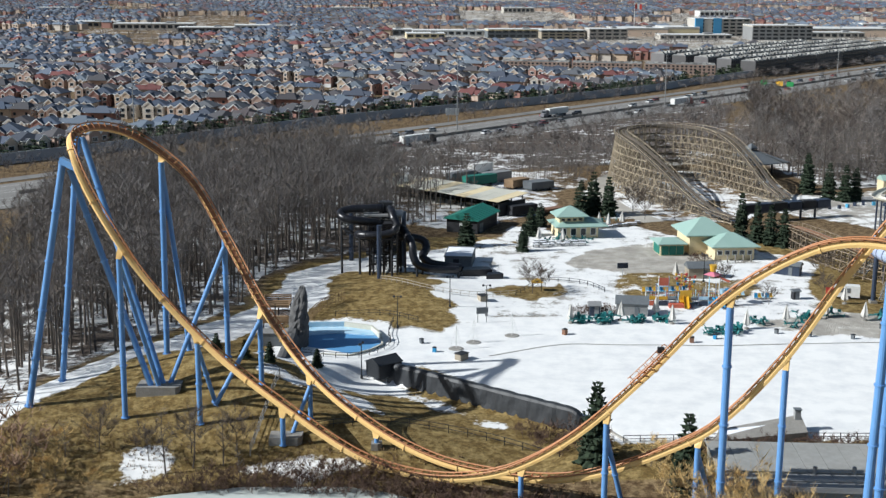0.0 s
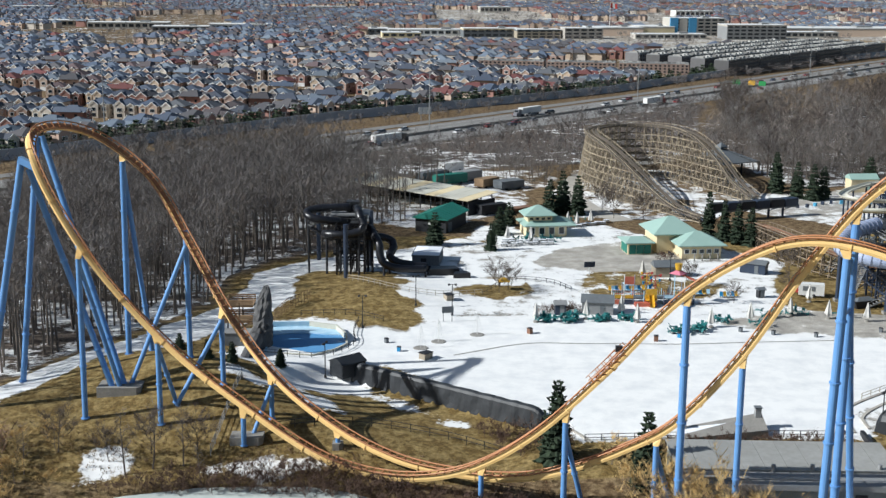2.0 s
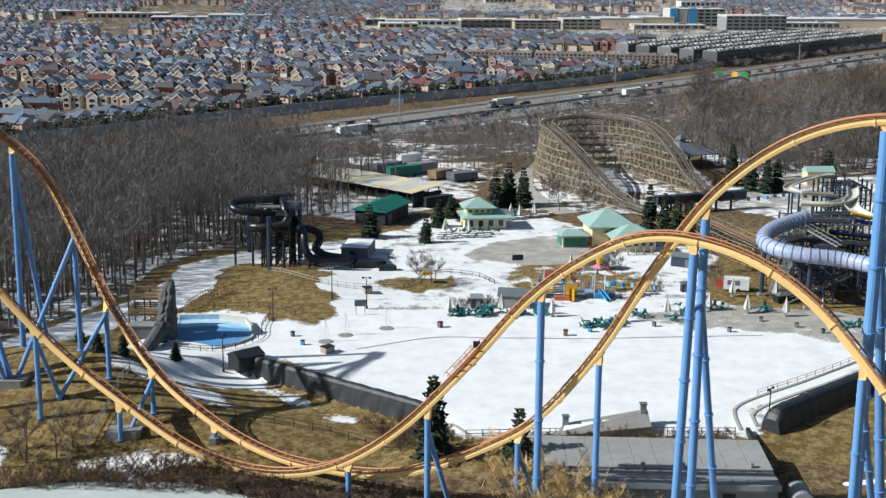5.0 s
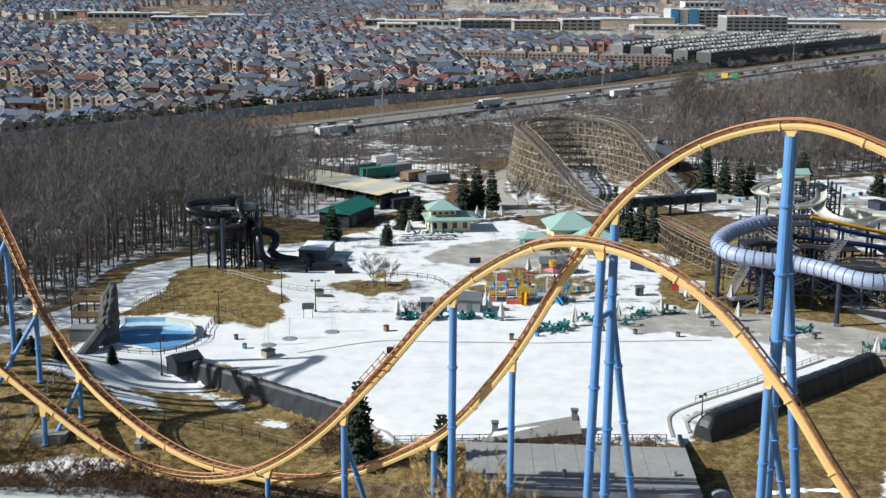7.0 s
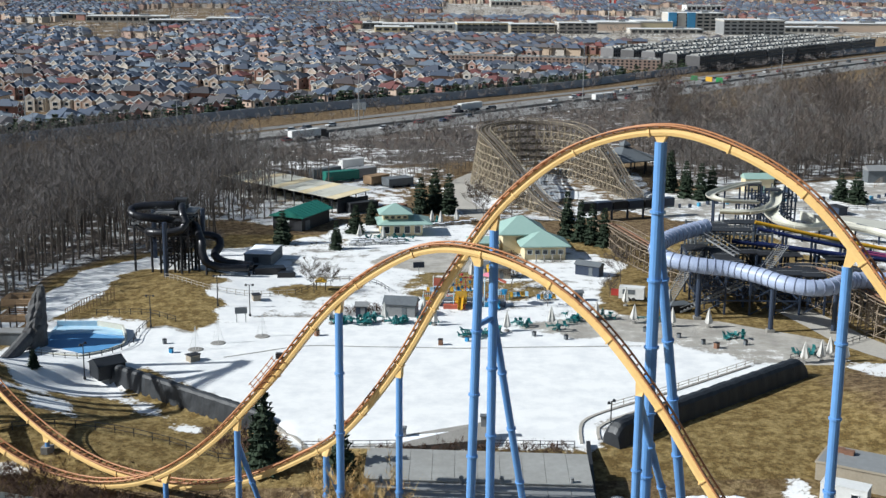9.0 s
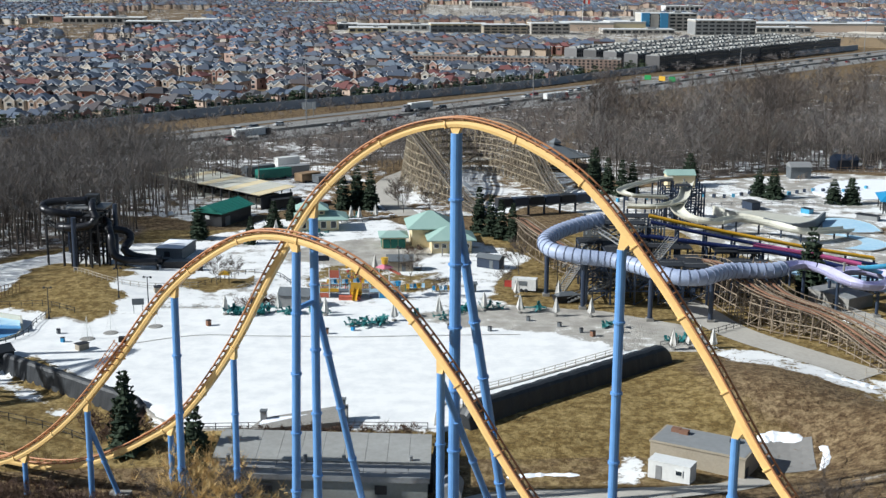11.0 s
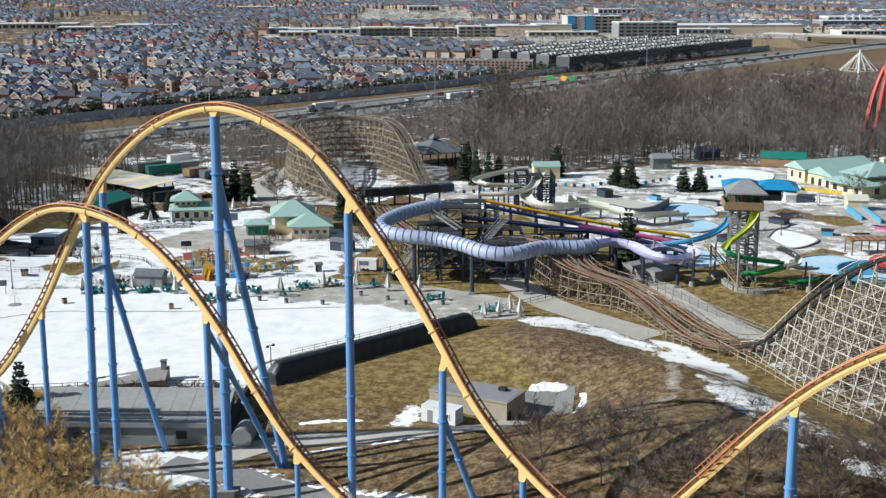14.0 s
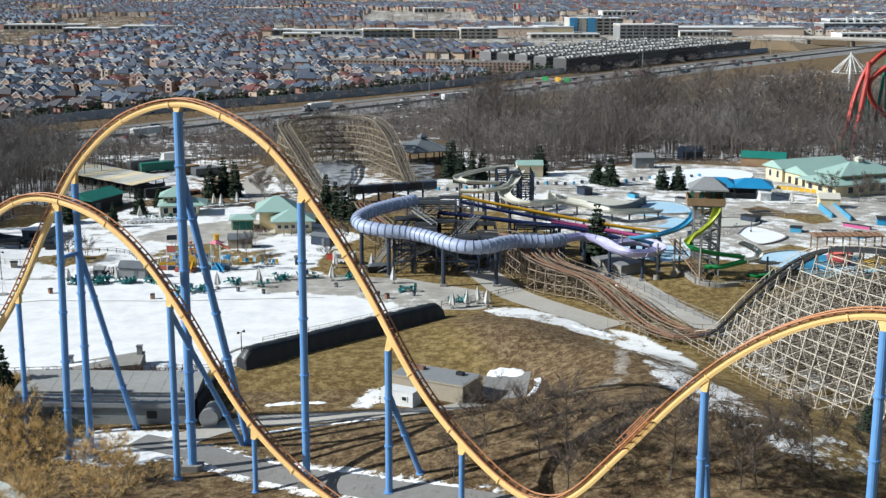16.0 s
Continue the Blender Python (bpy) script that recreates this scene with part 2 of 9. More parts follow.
M_DARKTIMBER = surface("dark_timber", (0.38, 0.31, 0.23), (0.19, 0.145, 0.1), 0.85, 0.0, 1.2, 0.08, island=0.3)
# dark brown of the far track; also shade put into inner timbers and walkways
M_BROWNSHADETIMBER = surface("brown_and_shade_timber", (0.17, 0.14, 0.11), (0.08, 0.065, 0.05), 0.85, 0.0, 1.2, 0.08, island=0.3)
M_BASINBLUE = surface("basin_paint", (0.13, 0.33, 0.58), (0.085, 0.25, 0.48), 0.6, 0.0, 2.0, 0.12)
M_PUMPROOF = surface("pump_roof_sheet", (0.37, 0.37, 0.355), (0.24, 0.237, 0.22), 0.75, 0.0, 1.0, 0.12)
M_PUMPWALL = surface("dark_green_cladding", (0.3, 0.315, 0.3), (0.2, 0.212, 0.2), 0.7, 0.0, 2.0, 0.2)
M_ROCK = surface("sculpted_rock", (0.16, 0.155, 0.15), (0.06, 0.06, 0.062), 0.9, 0.0, 1.2, 0.25, 0.15)
M_BLACKTUBE = surface("black_fibreglass", (0.014, 0.015, 0.02), (0.008, 0.008, 0.011), 0.36, 0.0, 1.5, 0.25)
M_GLASS = surface("window_glass", (0.03, 0.04, 0.05), (0.02, 0.025, 0.03), 0.12, 0.0, 1.0, 0.2)
M_NAVY = surface("navy_steel", (0.03, 0.05, 0.085), (0.02, 0.03, 0.055), 0.5, 0.0, 1.5, 0.2)
M_WOODDECK = surface("cedar_deck", (0.34, 0.22, 0.12), (0.2, 0.13, 0.07), 0.8, 0.0, 2.0, 0.3)
M_TEALCHAIR = surface("teal_plastic", (0.03, 0.22, 0.22), (0.015, 0.12, 0.12), 0.5, 0.0, 2.0, 0.3, island=0.4)
# shingle colours, bluer and lighter to take in the haze of distance
SHINGLES = [(0.0762, 0.0885, 0.118), (0.108, 0.128, 0.168), (0.0672, 0.0639, 0.0695), (0.0896, 0.108, 0.146), (0.143, 0.172, 0.207), (0.0806, 0.0688, 0.0719), (0.0762, 0.0983, 0.14), (0.125, 0.147, 0.174), (0.0627, 0.0708, 0.0898), (0.108, 0.0786, 0.0808),
            (0.0941, 0.118, 0.162), (0.116, 0.123, 0.134), (0.0717, 0.0835, 0.112), (0.146, 0.0585, 0.0549), (0.134, 0.163, 0.203), (0.0851, 0.0835, 0.0898), (0.0672, 0.0835, 0.118), (0.0986, 0.0934, 0.0988)]
BRICKS = [(0.5, 0.38, 0.3), (0.56, 0.45, 0.36), (0.36, 0.22, 0.18), (0.62, 0.55, 0.46), (0.42, 0.3, 0.24), (0.52, 0.47, 0.41), (0.3, 0.16, 0.13), (0.54, 0.42, 0.31), (0.48, 0.34, 0.28)]
M_HOUSEWALL = palette("house_brick", BRICKS)
M_HOUSEROOF = palette("house_shingle", SHINGLES)
M_FARWALL = palette("far_house_brick", BRICKS, per="house")
# far shingles are brightened by 1.35, haze put into their colour
M_HAZYFARROOF = palette("hazed_far_shingle", [tuple(1.35 * k for k in c) for c in SHINGLES], per="house")
M_CAR = palette("car_paint", [(0.6, 0.6, 0.6), (0.03, 0.03, 0.035), (0.2, 0.2, 0.22), (0.04, 0.06, 0.12), (0.7, 0.7, 0.7), (0.25, 0.03, 0.03), (0.08, 0.085, 0.09)], rough=0.3)
M_NOISEWALL = surface("noise_wall_panels", (0.44, 0.47, 0.52), (0.33, 0.36, 0.4), 0.8, 0.0, 1.0, 0.05)
M_PATH = surface("pale_concrete", (0.5, 0.47, 0.41), (0.34, 0.315, 0.275), 0.85, 0.0, 1.5, 0.15)

# ---- mesh helpers ----
class Geo:
    """Gathers boxes, beams, pipes and sheets into one mesh."""
    def __init__(self):
        self.v, self.f = [], []

    def add(self, verts, faces):
        k = len(self.v)
        self.v += [tuple(p) for p in verts]
        self.f += [tuple(i + k for i in fc) for fc in faces]
        return self

    def box(self, c, s, rz=0.0):
        hx, hy, hz = s[0] / 2, s[1] / 2, s[2] / 2
        ca, sa = math.cos(radians(rz)), math.sin(radians(rz))
        vs = []
        for z in (-hz, hz):
            for x, y in ((-hx, -hy), (hx, -hy), (hx, hy), (-hx, hy)):
                vs.append((c[0] + ca * x - sa * y, c[1] + sa * x + ca * y, c[2] + z))
        return self.add(vs, [(3, 2, 1, 0), (4, 5, 6, 7), (0, 1, 5, 4), (1, 2, 6, 5), (2, 3, 7, 6), (3, 0, 4, 7)])

    def beam(self, p, q, w, h=None, n=4):
        return self.pipe(p, q, w / 2, (h or w) / 2, 4) if n == 4 and h is None else self._beam(Vector(p), Vector(q), w, h or w)

    def _beam(self, p, q, w, h):
        d = (q - p).normalized()
        side = d.cross(Vector((0, 0, 1)))
        side = side.normalized() if side.length > 1e-4 else Vector((1, 0, 0))
        up = side.cross(d)
        vs = [o + side * (a * w / 2) + up * (b * h / 2) for o in (p, q) for a, b in ((-1, -1), (1, -1), (1, 1), (-1, 1))]
        return self.add(vs, [(3, 2, 1, 0), (4, 5, 6, 7), (0, 1, 5, 4), (1, 2, 6, 5), (2, 3, 7, 6), (3, 0, 4, 7)])

    def pipe(self, p, q, r0, r1=None, n=8, caps=True):
        p, q = Vector(p), Vector(q)
        r1 = r0 if r1 is None else r1
        d = (q - p).normalized()
        a = d.orthogonal().normalized()
        b = d.cross(a)
        vs = []
        for o, r in ((p, r0), (q, r1)):
            for i in range(n):
                t = 2 * math.pi * (i + 0.5) / n
                vs.append(o + a * (r * math.cos(t)) + b * (r * math.sin(t)))
        fs = [(i, (i + 1) % n, n + (i + 1) % n, n + i) for i in range(n)]
        if caps:
            fs += [tuple(range(n - 1, -1, -1)), tuple(range(n, 2 * n))]
        return self.add(vs, fs)

    def sweep(self, pts, ups, ring, closed=True):
        """Sweeps a cross-section, given as (side, up) pairs, along pts."""
        k, n = len(pts), len(ring)
        vs, fs = [], []
        for i, p in enumerate(pts):
            d = (pts[min(i + 1, k - 1)] - pts[max(i - 1, 0)]).normalized()
            u = (ups[i] - d * ups[i].dot(d)).normalized()
            s = d.cross(u)
            vs += [p + s * a + u * b for a, b in ring]
        m = n if closed else n - 1
        for i in range(k - 1):
            fs += [(i * n + j, i * n + (j + 1) % n, (i + 1) * n + (j + 1) % n, (i + 1) * n + j) for j in range(m)]
        if closed:
            fs += [tuple(range(n - 1, -1, -1)), tuple(range((k - 1) * n, k * n))]
        return self.add(vs, fs)

    def prism(self, pts, z0, z1):
        n = len(pts)
        area = sum(pts[i][0] * pts[(i + 1) % n][1] - pts[(i + 1) % n][0] * pts[i][1] for i in range(n))
        pts = list(pts) if area > 0 else list(pts)[::-1]
        return self.add([(x, y, z0) for x, y in pts] + [(x, y, z1) for x, y in pts],
                        [tuple(range(n - 1, -1, -1)), tuple(range(n, 2 * n))] + [(i, (i + 1) % n, n + (i + 1) % n, n + i) for i in range(n)])

    def hip(self, c, s, z, rise, rz=0.0, ridge=0.0, thick=0.25):
        """A hipped roof: a slab edge of that thickness with a ridge of that length along x above it."""
        ca, sa = math.cos(radians(rz)), math.sin(radians(rz))
        hx, hy = s[0] / 2, s[1] / 2
        loc = [(-hx, -hy, 0), (hx, -hy, 0), (hx, hy, 0), (-hx, hy, 0), (-hx, -hy, thick), (hx, -hy, thick), (hx, hy, thick), (-hx, hy, thick), (-ridge / 2, 0, thick + rise), (ridge / 2, 0, thick + rise)]
        vs = [(c[0] + ca * x - sa * y, c[1] + sa * x + ca * y, z + h) for x, y, h in loc]
        return self.add(vs, [(3, 2, 1, 0), (0, 1, 5, 4), (1, 2, 6, 5), (2, 3, 7, 6), (3, 0, 4, 7), (4, 5, 9, 8), (5, 6, 9), (6, 7, 8, 9), (7, 4, 8)])

    def gable(self, c, s, z, rise, rz=0.0, thick=0.25):
        """A gabled roof with its ridge along x."""
        ca, sa = math.cos(radians(rz)), math.sin(radians(rz))
        hx, hy = s[0] / 2, s[1] / 2
        loc = [(-hx, -hy, 0), (hx, -hy, 0), (hx, hy, 0), (-hx, hy, 0), (-hx, -hy, thick), (hx, -hy, thick), (hx, hy, thick), (-hx, hy, thick), (-hx, 0, thick + rise), (hx, 0, thick + rise)]
        vs = [(c[0] + ca * x - sa * y, c[1] + sa * x + ca * y, z + h) for x, y, h in loc]
        return self.add(vs, [(3, 2, 1, 0), (0, 1, 5, 4), (1, 2, 6, 9, 5), (2, 3, 7, 6), (3, 0, 4, 8, 7), (4, 5, 9, 8), (6, 7, 8, 9)])

    def mesh(self, name, mat, smooth=False):
        me = bpy.data.meshes.new(name)
        me.from_pydata(self.v, [], self.f)
        me.materials.append(mat)
        if smooth:
            me.shade_smooth()
        me.update()
        return me


def thing(name, at=(0, 0, 0), rz=0.0, label="", category="", group="", kind=""):
    ob = new(name)
    ob.empty_display_size = 0.5
    ob.matrix_world = pose(*at, 0, 0, rz)
    return tagged(ob, label, category, group, kind)


def part(name, geo, mat, parent, label="", smooth=False, at=None):
    """Links a mesh as one part under a thing; places are in the parent's own frame unless the parent stands at the origin."""
    ob = new(name, geo.mesh(name, mat, smooth) if isinstance(geo, Geo) else geo)
    ob.parent = parent
    if at is not None:
        ob.matrix_basis = at
    if label:
        tagged(ob, label)
    return ob


def solo(name, geo, mat, label, category, group="", kind="", smooth=False):
    ob = new(name, geo.mesh(name, mat, smooth) if isinstance(geo, Geo) else geo)
    return tagged(ob, label, category, group, kind)


def spline(pts, step, ups=None):
    """Evenly spaced places on a smooth curve through pts (and the up directions between those given)."""
    p = [Vector(q) for q in pts]
    u = [Vector(q) for q in (ups or [(0, 0, 1)] * len(p))]
    d = [0.0]
    for a, b in zip(p[:-1], p[1:]):
        d.append(d[-1] + (b - a).length)
    tang = []
    for i in range(len(p)):
        a, b = max(i - 1, 0), min(i + 1, len(p) - 1)
        tang.append((p[b] - p[a]) / (d[b] - d[a]))
    n = max(2, int(d[-1] / step))
    out, outu, k = [], [], 0
    for j in range(n + 1):
        s = d[-1] * j / n
        while k < len(p) - 2 and s > d[k + 1]:
            k += 1
        w = d[k + 1] - d[k]
        t = (s - d[k]) / w
        h = (2 * t**3 - 3 * t**2 + 1, t**3 - 2 * t**2 + t, -2 * t**3 + 3 * t**2, t**3 - t**2)
        out.append(p[k] * h[0] + tang[k] * (h[1] * w) + p[k + 1] * h[2] + tang[k + 1] * (h[3] * w))
        outu.append(u[k].lerp(u[k + 1], t * t * (3 - 2 * t)))
    return out, outu


def circle(r, n, y=0.0):
    return [(r * math.cos(2 * math.pi * i / n), y + r * math.sin(2 * math.pi * i / n)) for i in range(n)]

# ---- ground ----
def smooth01(t):
    t = np.clip(t, 0, 1)
    return t * t * (3 - 2 * t)


def bump_at(x, y, cx, cy, rx, ry, rz=0.0):
    c, s = math.cos(radians(rz)), math.sin(radians(rz))
    dx, dy = x - cx, y - cy
    return np.exp(-(((c * dx + s * dy) / rx) ** 2 + ((c * dy - s * dx) / ry) ** 2))


def height(x, y):
    """Height of the ground, for numbers or arrays."""
    x, y = np.asarray(x, float), np.asarray(y, float)
    side = smooth01((x - 20) / 40)
    low = -3.3 * (1 - side) * (1 - smooth01((y - 164) / 32)) - 2.2 * side * (1 - smooth01((y - 160) / 32))
    z = low + 5.5 * bump_at(x, y, -38, 206, 20, 13, -20)
    z = z + 1.2 * bump_at(x, y, -62, 196, 14, 14)
    z = z + 2.2 * bump_at(x, y, -8, 268, 16, 15) + 2.0 * bump_at(x, y, 176, 247, 18, 12)
    z = z + 0.5 * bump_at(x, y, 95, 190, 26, 13, 41) + 2.5 * bump_at(x, y, 130, 322, 30, 10)
    z = z - 2.6 * bump_at(x, y, -18, 164, 42, 12, 0)
    z = z - 3.0 * bump_at(x, y, 38, 124, 20, 20)
    d, u = (x + 9.2) * -0.614 + (y - 216) * -0.789, (x + 9.2) * 0.789 + (y - 216) * -0.614
    z = z - 2.5 * smooth01((d + 0.6) / 1.8) * (1 - smooth01((d - 6) / 22)) * smooth01((u + 8) / 5) * (1 - smooth01((u - 40) / 6))
    hill = 10.7 * bump_at(x, y, 142.1, 136.5, 40.6, 27.3, -6.8) + 8.2 * bump_at(x, y, 136.4, 181.8, 26.9, 13.4, -56.6) - 4.7 * bump_at(x, y, 131.9, 181.9, 13, 22.8, -38.1)
    z = z + hill * smooth01((x - 72) / 28) * smooth01(((x - 74.4) * 0.672 - (y - 184) * 0.74 + 1) / 8)
    far = smooth01((y - 900) / 1500)
    return z + 4 * far * np.sin(x / 310.0) * np.cos(y / 420.0)


def hz(x, y):
    return float(height(x, y))


def away(x, y, poly):
    """Signed distance to a polygon's edge, positive inside."""
    d = np.full(np.shape(x), 1e9)
    inside = np.zeros(np.shape(x), bool)
    for (ax, ay), (bx, by) in zip(poly, poly[1:] + poly[:1]):
        ex, ey = bx - ax, by - ay
        t = np.clip(((x - ax) * ex + (y - ay) * ey) / (ex * ex + ey * ey), 0, 1)
        d = np.minimum(d, np.hypot(x - ax - t * ex, y - ay - t * ey))
        if ay != by:
            inside ^= ((ay > y) != (by > y)) & (x < ex * (y - ay) / ey + ax)
    return np.where(inside, d, -d)


def near_line(x, y, line):
    d = np.full(np.shape(x), 1e9)
    for (ax, ay), (bx, by) in zip(line[:-1], line[1:]):
        ex, ey = bx - ax, by - ay
        t = np.clip(((x - ax) * ex + (y - ay) * ey) / (ex * ex + ey * ey), 0, 1)
        d = np.minimum(d, np.hypot(x - ax - t * ex, y - ay - t * ey))
    return d


# zones of the plan
WAVE_PLAZA = [(-14, 240), (0, 248), (8, 246), (14, 262), (28, 270), (26, 284), (4, 284), (-6, 292), (4, 314), (24, 318), (30, 340), (54, 346), (64, 330), (78, 318), (92, 300), (84, 282),
              (80, 262), (88, 250), (104, 240), (112, 230), (109, 220), (100, 210), (88, 199), (77, 188), (71, 183), (28, 183), (21, 194), (8, 206), (-6, 220), (-12, 226)]
WET_PLAZA = [(28, 297), (38, 316), (60, 326), (70, 308), (62, 292), (44, 290)]
WET_DECK = [(62, 246), (80, 257), (104, 252), (122, 240), (122, 224), (106, 224), (92, 236), (72, 240)]
PLAY_DIRT = [(38, 272), (42, 290), (66, 292), (72, 276), (66, 266), (46, 266)]
LEFT_PATH = [(-82, 170), (-76, 183), (-71.5, 193), (-64.7, 207.6), (-59, 222), (-49.5, 240), (-40, 256), (-36, 272), (-36, 288), (-25, 300), (-22, 294), (-27, 276), (-25, 264), (-32, 246), (-40, 236), (-46, 227), (-54.7, 214.8), (-58.2, 205.3), (-62.3, 199.4), (-66.5, 195), (-69.8, 188.5), (-77, 170)]
SHELTER_YARD = [(-30, 350), (-30, 400), (0, 410), (12, 440), (46, 446), (50, 420), (36, 400), (34, 372), (20, 352), (4, 340), (-6, 346)]
LEFT_BEACH = [(-34, 218), (-30, 246), (-12, 250), (-6, 236), (-2, 222), (-10, 208), (-22, 204)]
FAR_PARK = [(96, 372), (100, 400), (128, 398), (150, 412), (200, 436), (236, 424), (262, 404), (300, 400), (300, 330), (250, 296), (214, 268), (190, 268), (160, 292), (136, 312), (118, 350)]
PARK_MUD = [(196, 330), (206, 352), (250, 352), (296, 340), (280, 316), (230, 300)]
SNOW_BAND = [(118, 229), (131, 224), (141, 213), (147.4, 209.5), (152, 206.5), (155.5, 196), (157.3, 185), (157.8, 178), (153, 168), (149, 166), (146.5, 176), (148, 190), (145.5, 202), (141, 204), (134, 209), (123, 216)]
THIN_SNOW = [(146.6, 168), (150, 176), (157.5, 178), (158, 160), (157.5, 148), (159, 139.5), (157.5, 134.5), (152.5, 132.5), (149.5, 137.5), (147.5, 150)]
ROAD_SNOW = [(161.8, 138.5), (164, 136), (169, 132.5), (172, 130), (171, 124), (165, 123.5), (160.7, 125.4), (157.5, 127.5), (158, 131)]
WORN_TRACK = [(136.5, 212), (141, 204), (144.3, 196.8), (145, 186), (142.3, 169), (141.4, 162.5), (138.3, 157.5), (133.5, 156), (127, 155)]
TRESTLE_SNOW = [(166, 192), (172, 200), (184, 196), (196, 176), (196, 160), (184, 160), (172, 172)]
KIOSK_YARD = [(-8, 297), (-6, 312), (4, 318), (8, 324), (16, 330), (18, 344), (28, 346), (31, 330), (30, 300), (24, 284), (10, 283), (4, 282), (-2, 288)]
MOUND = [(-28, 283), (-24, 287.5), (-16, 288), (-9, 286), (2, 274), (-5, 266), (3.7, 257), (-1.4, 251), (3, 247), (-0.3, 240), (-8, 245), (-20, 249.5), (-25, 263), (-20, 279)]
LANDING = [(-10, 298), (-3, 314), (8, 310), (10, 292), (8, 281), (3, 278), (-3, 286)]
TOWER_SNOW = [(-36, 284), (-25, 301), (-11, 313), (2, 312), (-6, 298), (-7, 288), (-24, 290)]
GAP_SNOW = [(-2, 262), (3, 248), (10, 244), (16, 262), (26, 270), (26, 284), (4, 284), (-4, 284), (-2, 274)]
POOL_DECK = [(71.5, 185), (72, 192), (77, 197), (88, 206), (106, 222), (111, 219), (92, 200), (77, 186)]
LAWN_PATCHES = [[(-28.7, 214.9), (-25.0, 218.0), (-17.7, 213.9), (-12.4, 211.3), (-16.9, 206.3), (-24.4, 208.8)],
                [(-23.6, 207.6), (-19.0, 205.8), (-14.2, 201.4), (-10.9, 195.4), (-16.7, 197.0)],
                [(-48, 174.5), (-48.4, 179.6), (-47.2, 181.3), (-44, 181), (-41, 180), (-39.3, 177.4), (-40, 175.2), (-43.5, 174), (-44.5, 172.6), (-47.6, 172)],
                [(-12.9, 214.9), (-8.7, 212.9), (-1.6, 205.7), (3.6, 199.9), (-2.5, 201.8), (-8.8, 209.5)],
                [(-30.8, 205.1), (-22.2, 202.0), (-24.7, 200.2), (-29.5, 201.5)],
                [(4.6, 197.3), (7.4, 196.2), (10.0, 193.3), (6.3, 193.2)],
                [(-30, 176), (-20, 180), (-10, 178), (-20, 174)],
                [(50, 147), (52, 158), (70, 156), (72, 146), (62, 142)],
                [(94.3, 163.8), (96.2, 166.4), (98.2, 171), (99.6, 173.4), (100.4, 171), (99.8, 166.5), (99, 164)]]
SLOPE_BROWN = [(114, 209), (122, 222), (140, 206), (152, 180), (160, 150), (163, 130), (180, 100), (100, 100), (76, 120), (80, 156), (98, 159), (115, 160), (120.5, 169), (122, 181), (118.7, 187), (116.5, 197)]
BROWN_ISLANDS = [[(8.3, 271), (14, 277), (25, 276.5), (25.6, 272.5), (20, 263.4), (13, 266.6)], MOUND, [(206, 341), (213, 346), (218.5, 335), (227.7, 333), (228.5, 321), (221, 317.5)], [(178, 335), (190, 342), (200, 336), (190, 331)], [(196, 281), (206, 290), (212, 284), (204, 276)], [(96, 256), (100, 282), (112, 290), (124, 262), (136, 250), (150, 268), (136, 292), (104, 300), (90, 290)]]
FOREST_LEFT = [(-84, 172), (-77, 186), (-73, 194), (-66.5, 208), (-60.5, 224), (-51, 243), (-42, 260), (-42, 284), (-34, 300), (-24, 309), (-13, 315), (-11, 330), (-20, 344), (-30, 352), (-32, 388), (-18, 396), (-14, 414), (-24, 428), (-46, 438), (-66, 430), (-90, 412), (-106, 384), (-108, 350), (-104, 310), (-94, 262), (-124, 224), (-124, 180)]
FOREST_RIGHT = [(128, 408), (150, 416), (198, 440), (240, 432), (300, 414), (420, 420), (600, 640), (470, 660), (330, 665), (230, 668), (205, 655), (170, 632), (142, 590), (128, 555), (118, 500), (120, 440)]
FAR_WOOD = [(165, 640), (205, 660), (330, 670), (560, 650), (520, 760), (400, 800), (300, 790), (232, 740), (195, 700)]
SCRUB_BELT = [(-100, 345), (-80, 380), (-40, 406), (-10, 410), (0, 430), (30, 450), (60, 460), (96, 470), (116, 500), (126, 560), (140, 625), (166, 690), (120, 672), (40, 586), (-24, 512), (-110, 404), (-140, 372)]
COASTER_YARD = [(48, 358), (44, 398), (58, 446), (112, 446), (112, 396), (96, 372), (84, 352)]
SERVICE_ROAD = [(62, 153), (70, 149), (77, 144.9), (84, 138.8), (92.2, 132.4), (104, 124.3), (119, 116.3)]
SNOWY_VERGES = ((SERVICE_ROAD, 3.3),)
HIGHWAY = [(-560, -70), (-134, 391), (-37, 497), (20, 561), (43, 587), (110, 664), (175, 738), (320, 912), (545, 1175), (1500, 2300)]
SOUND_WALL = [(-480, 150), (-160, 452), (-79, 545), (-42, 588), (21, 646), (58, 680), (116, 740), (161, 800), (216, 868), (300, 968), (420, 1105)]


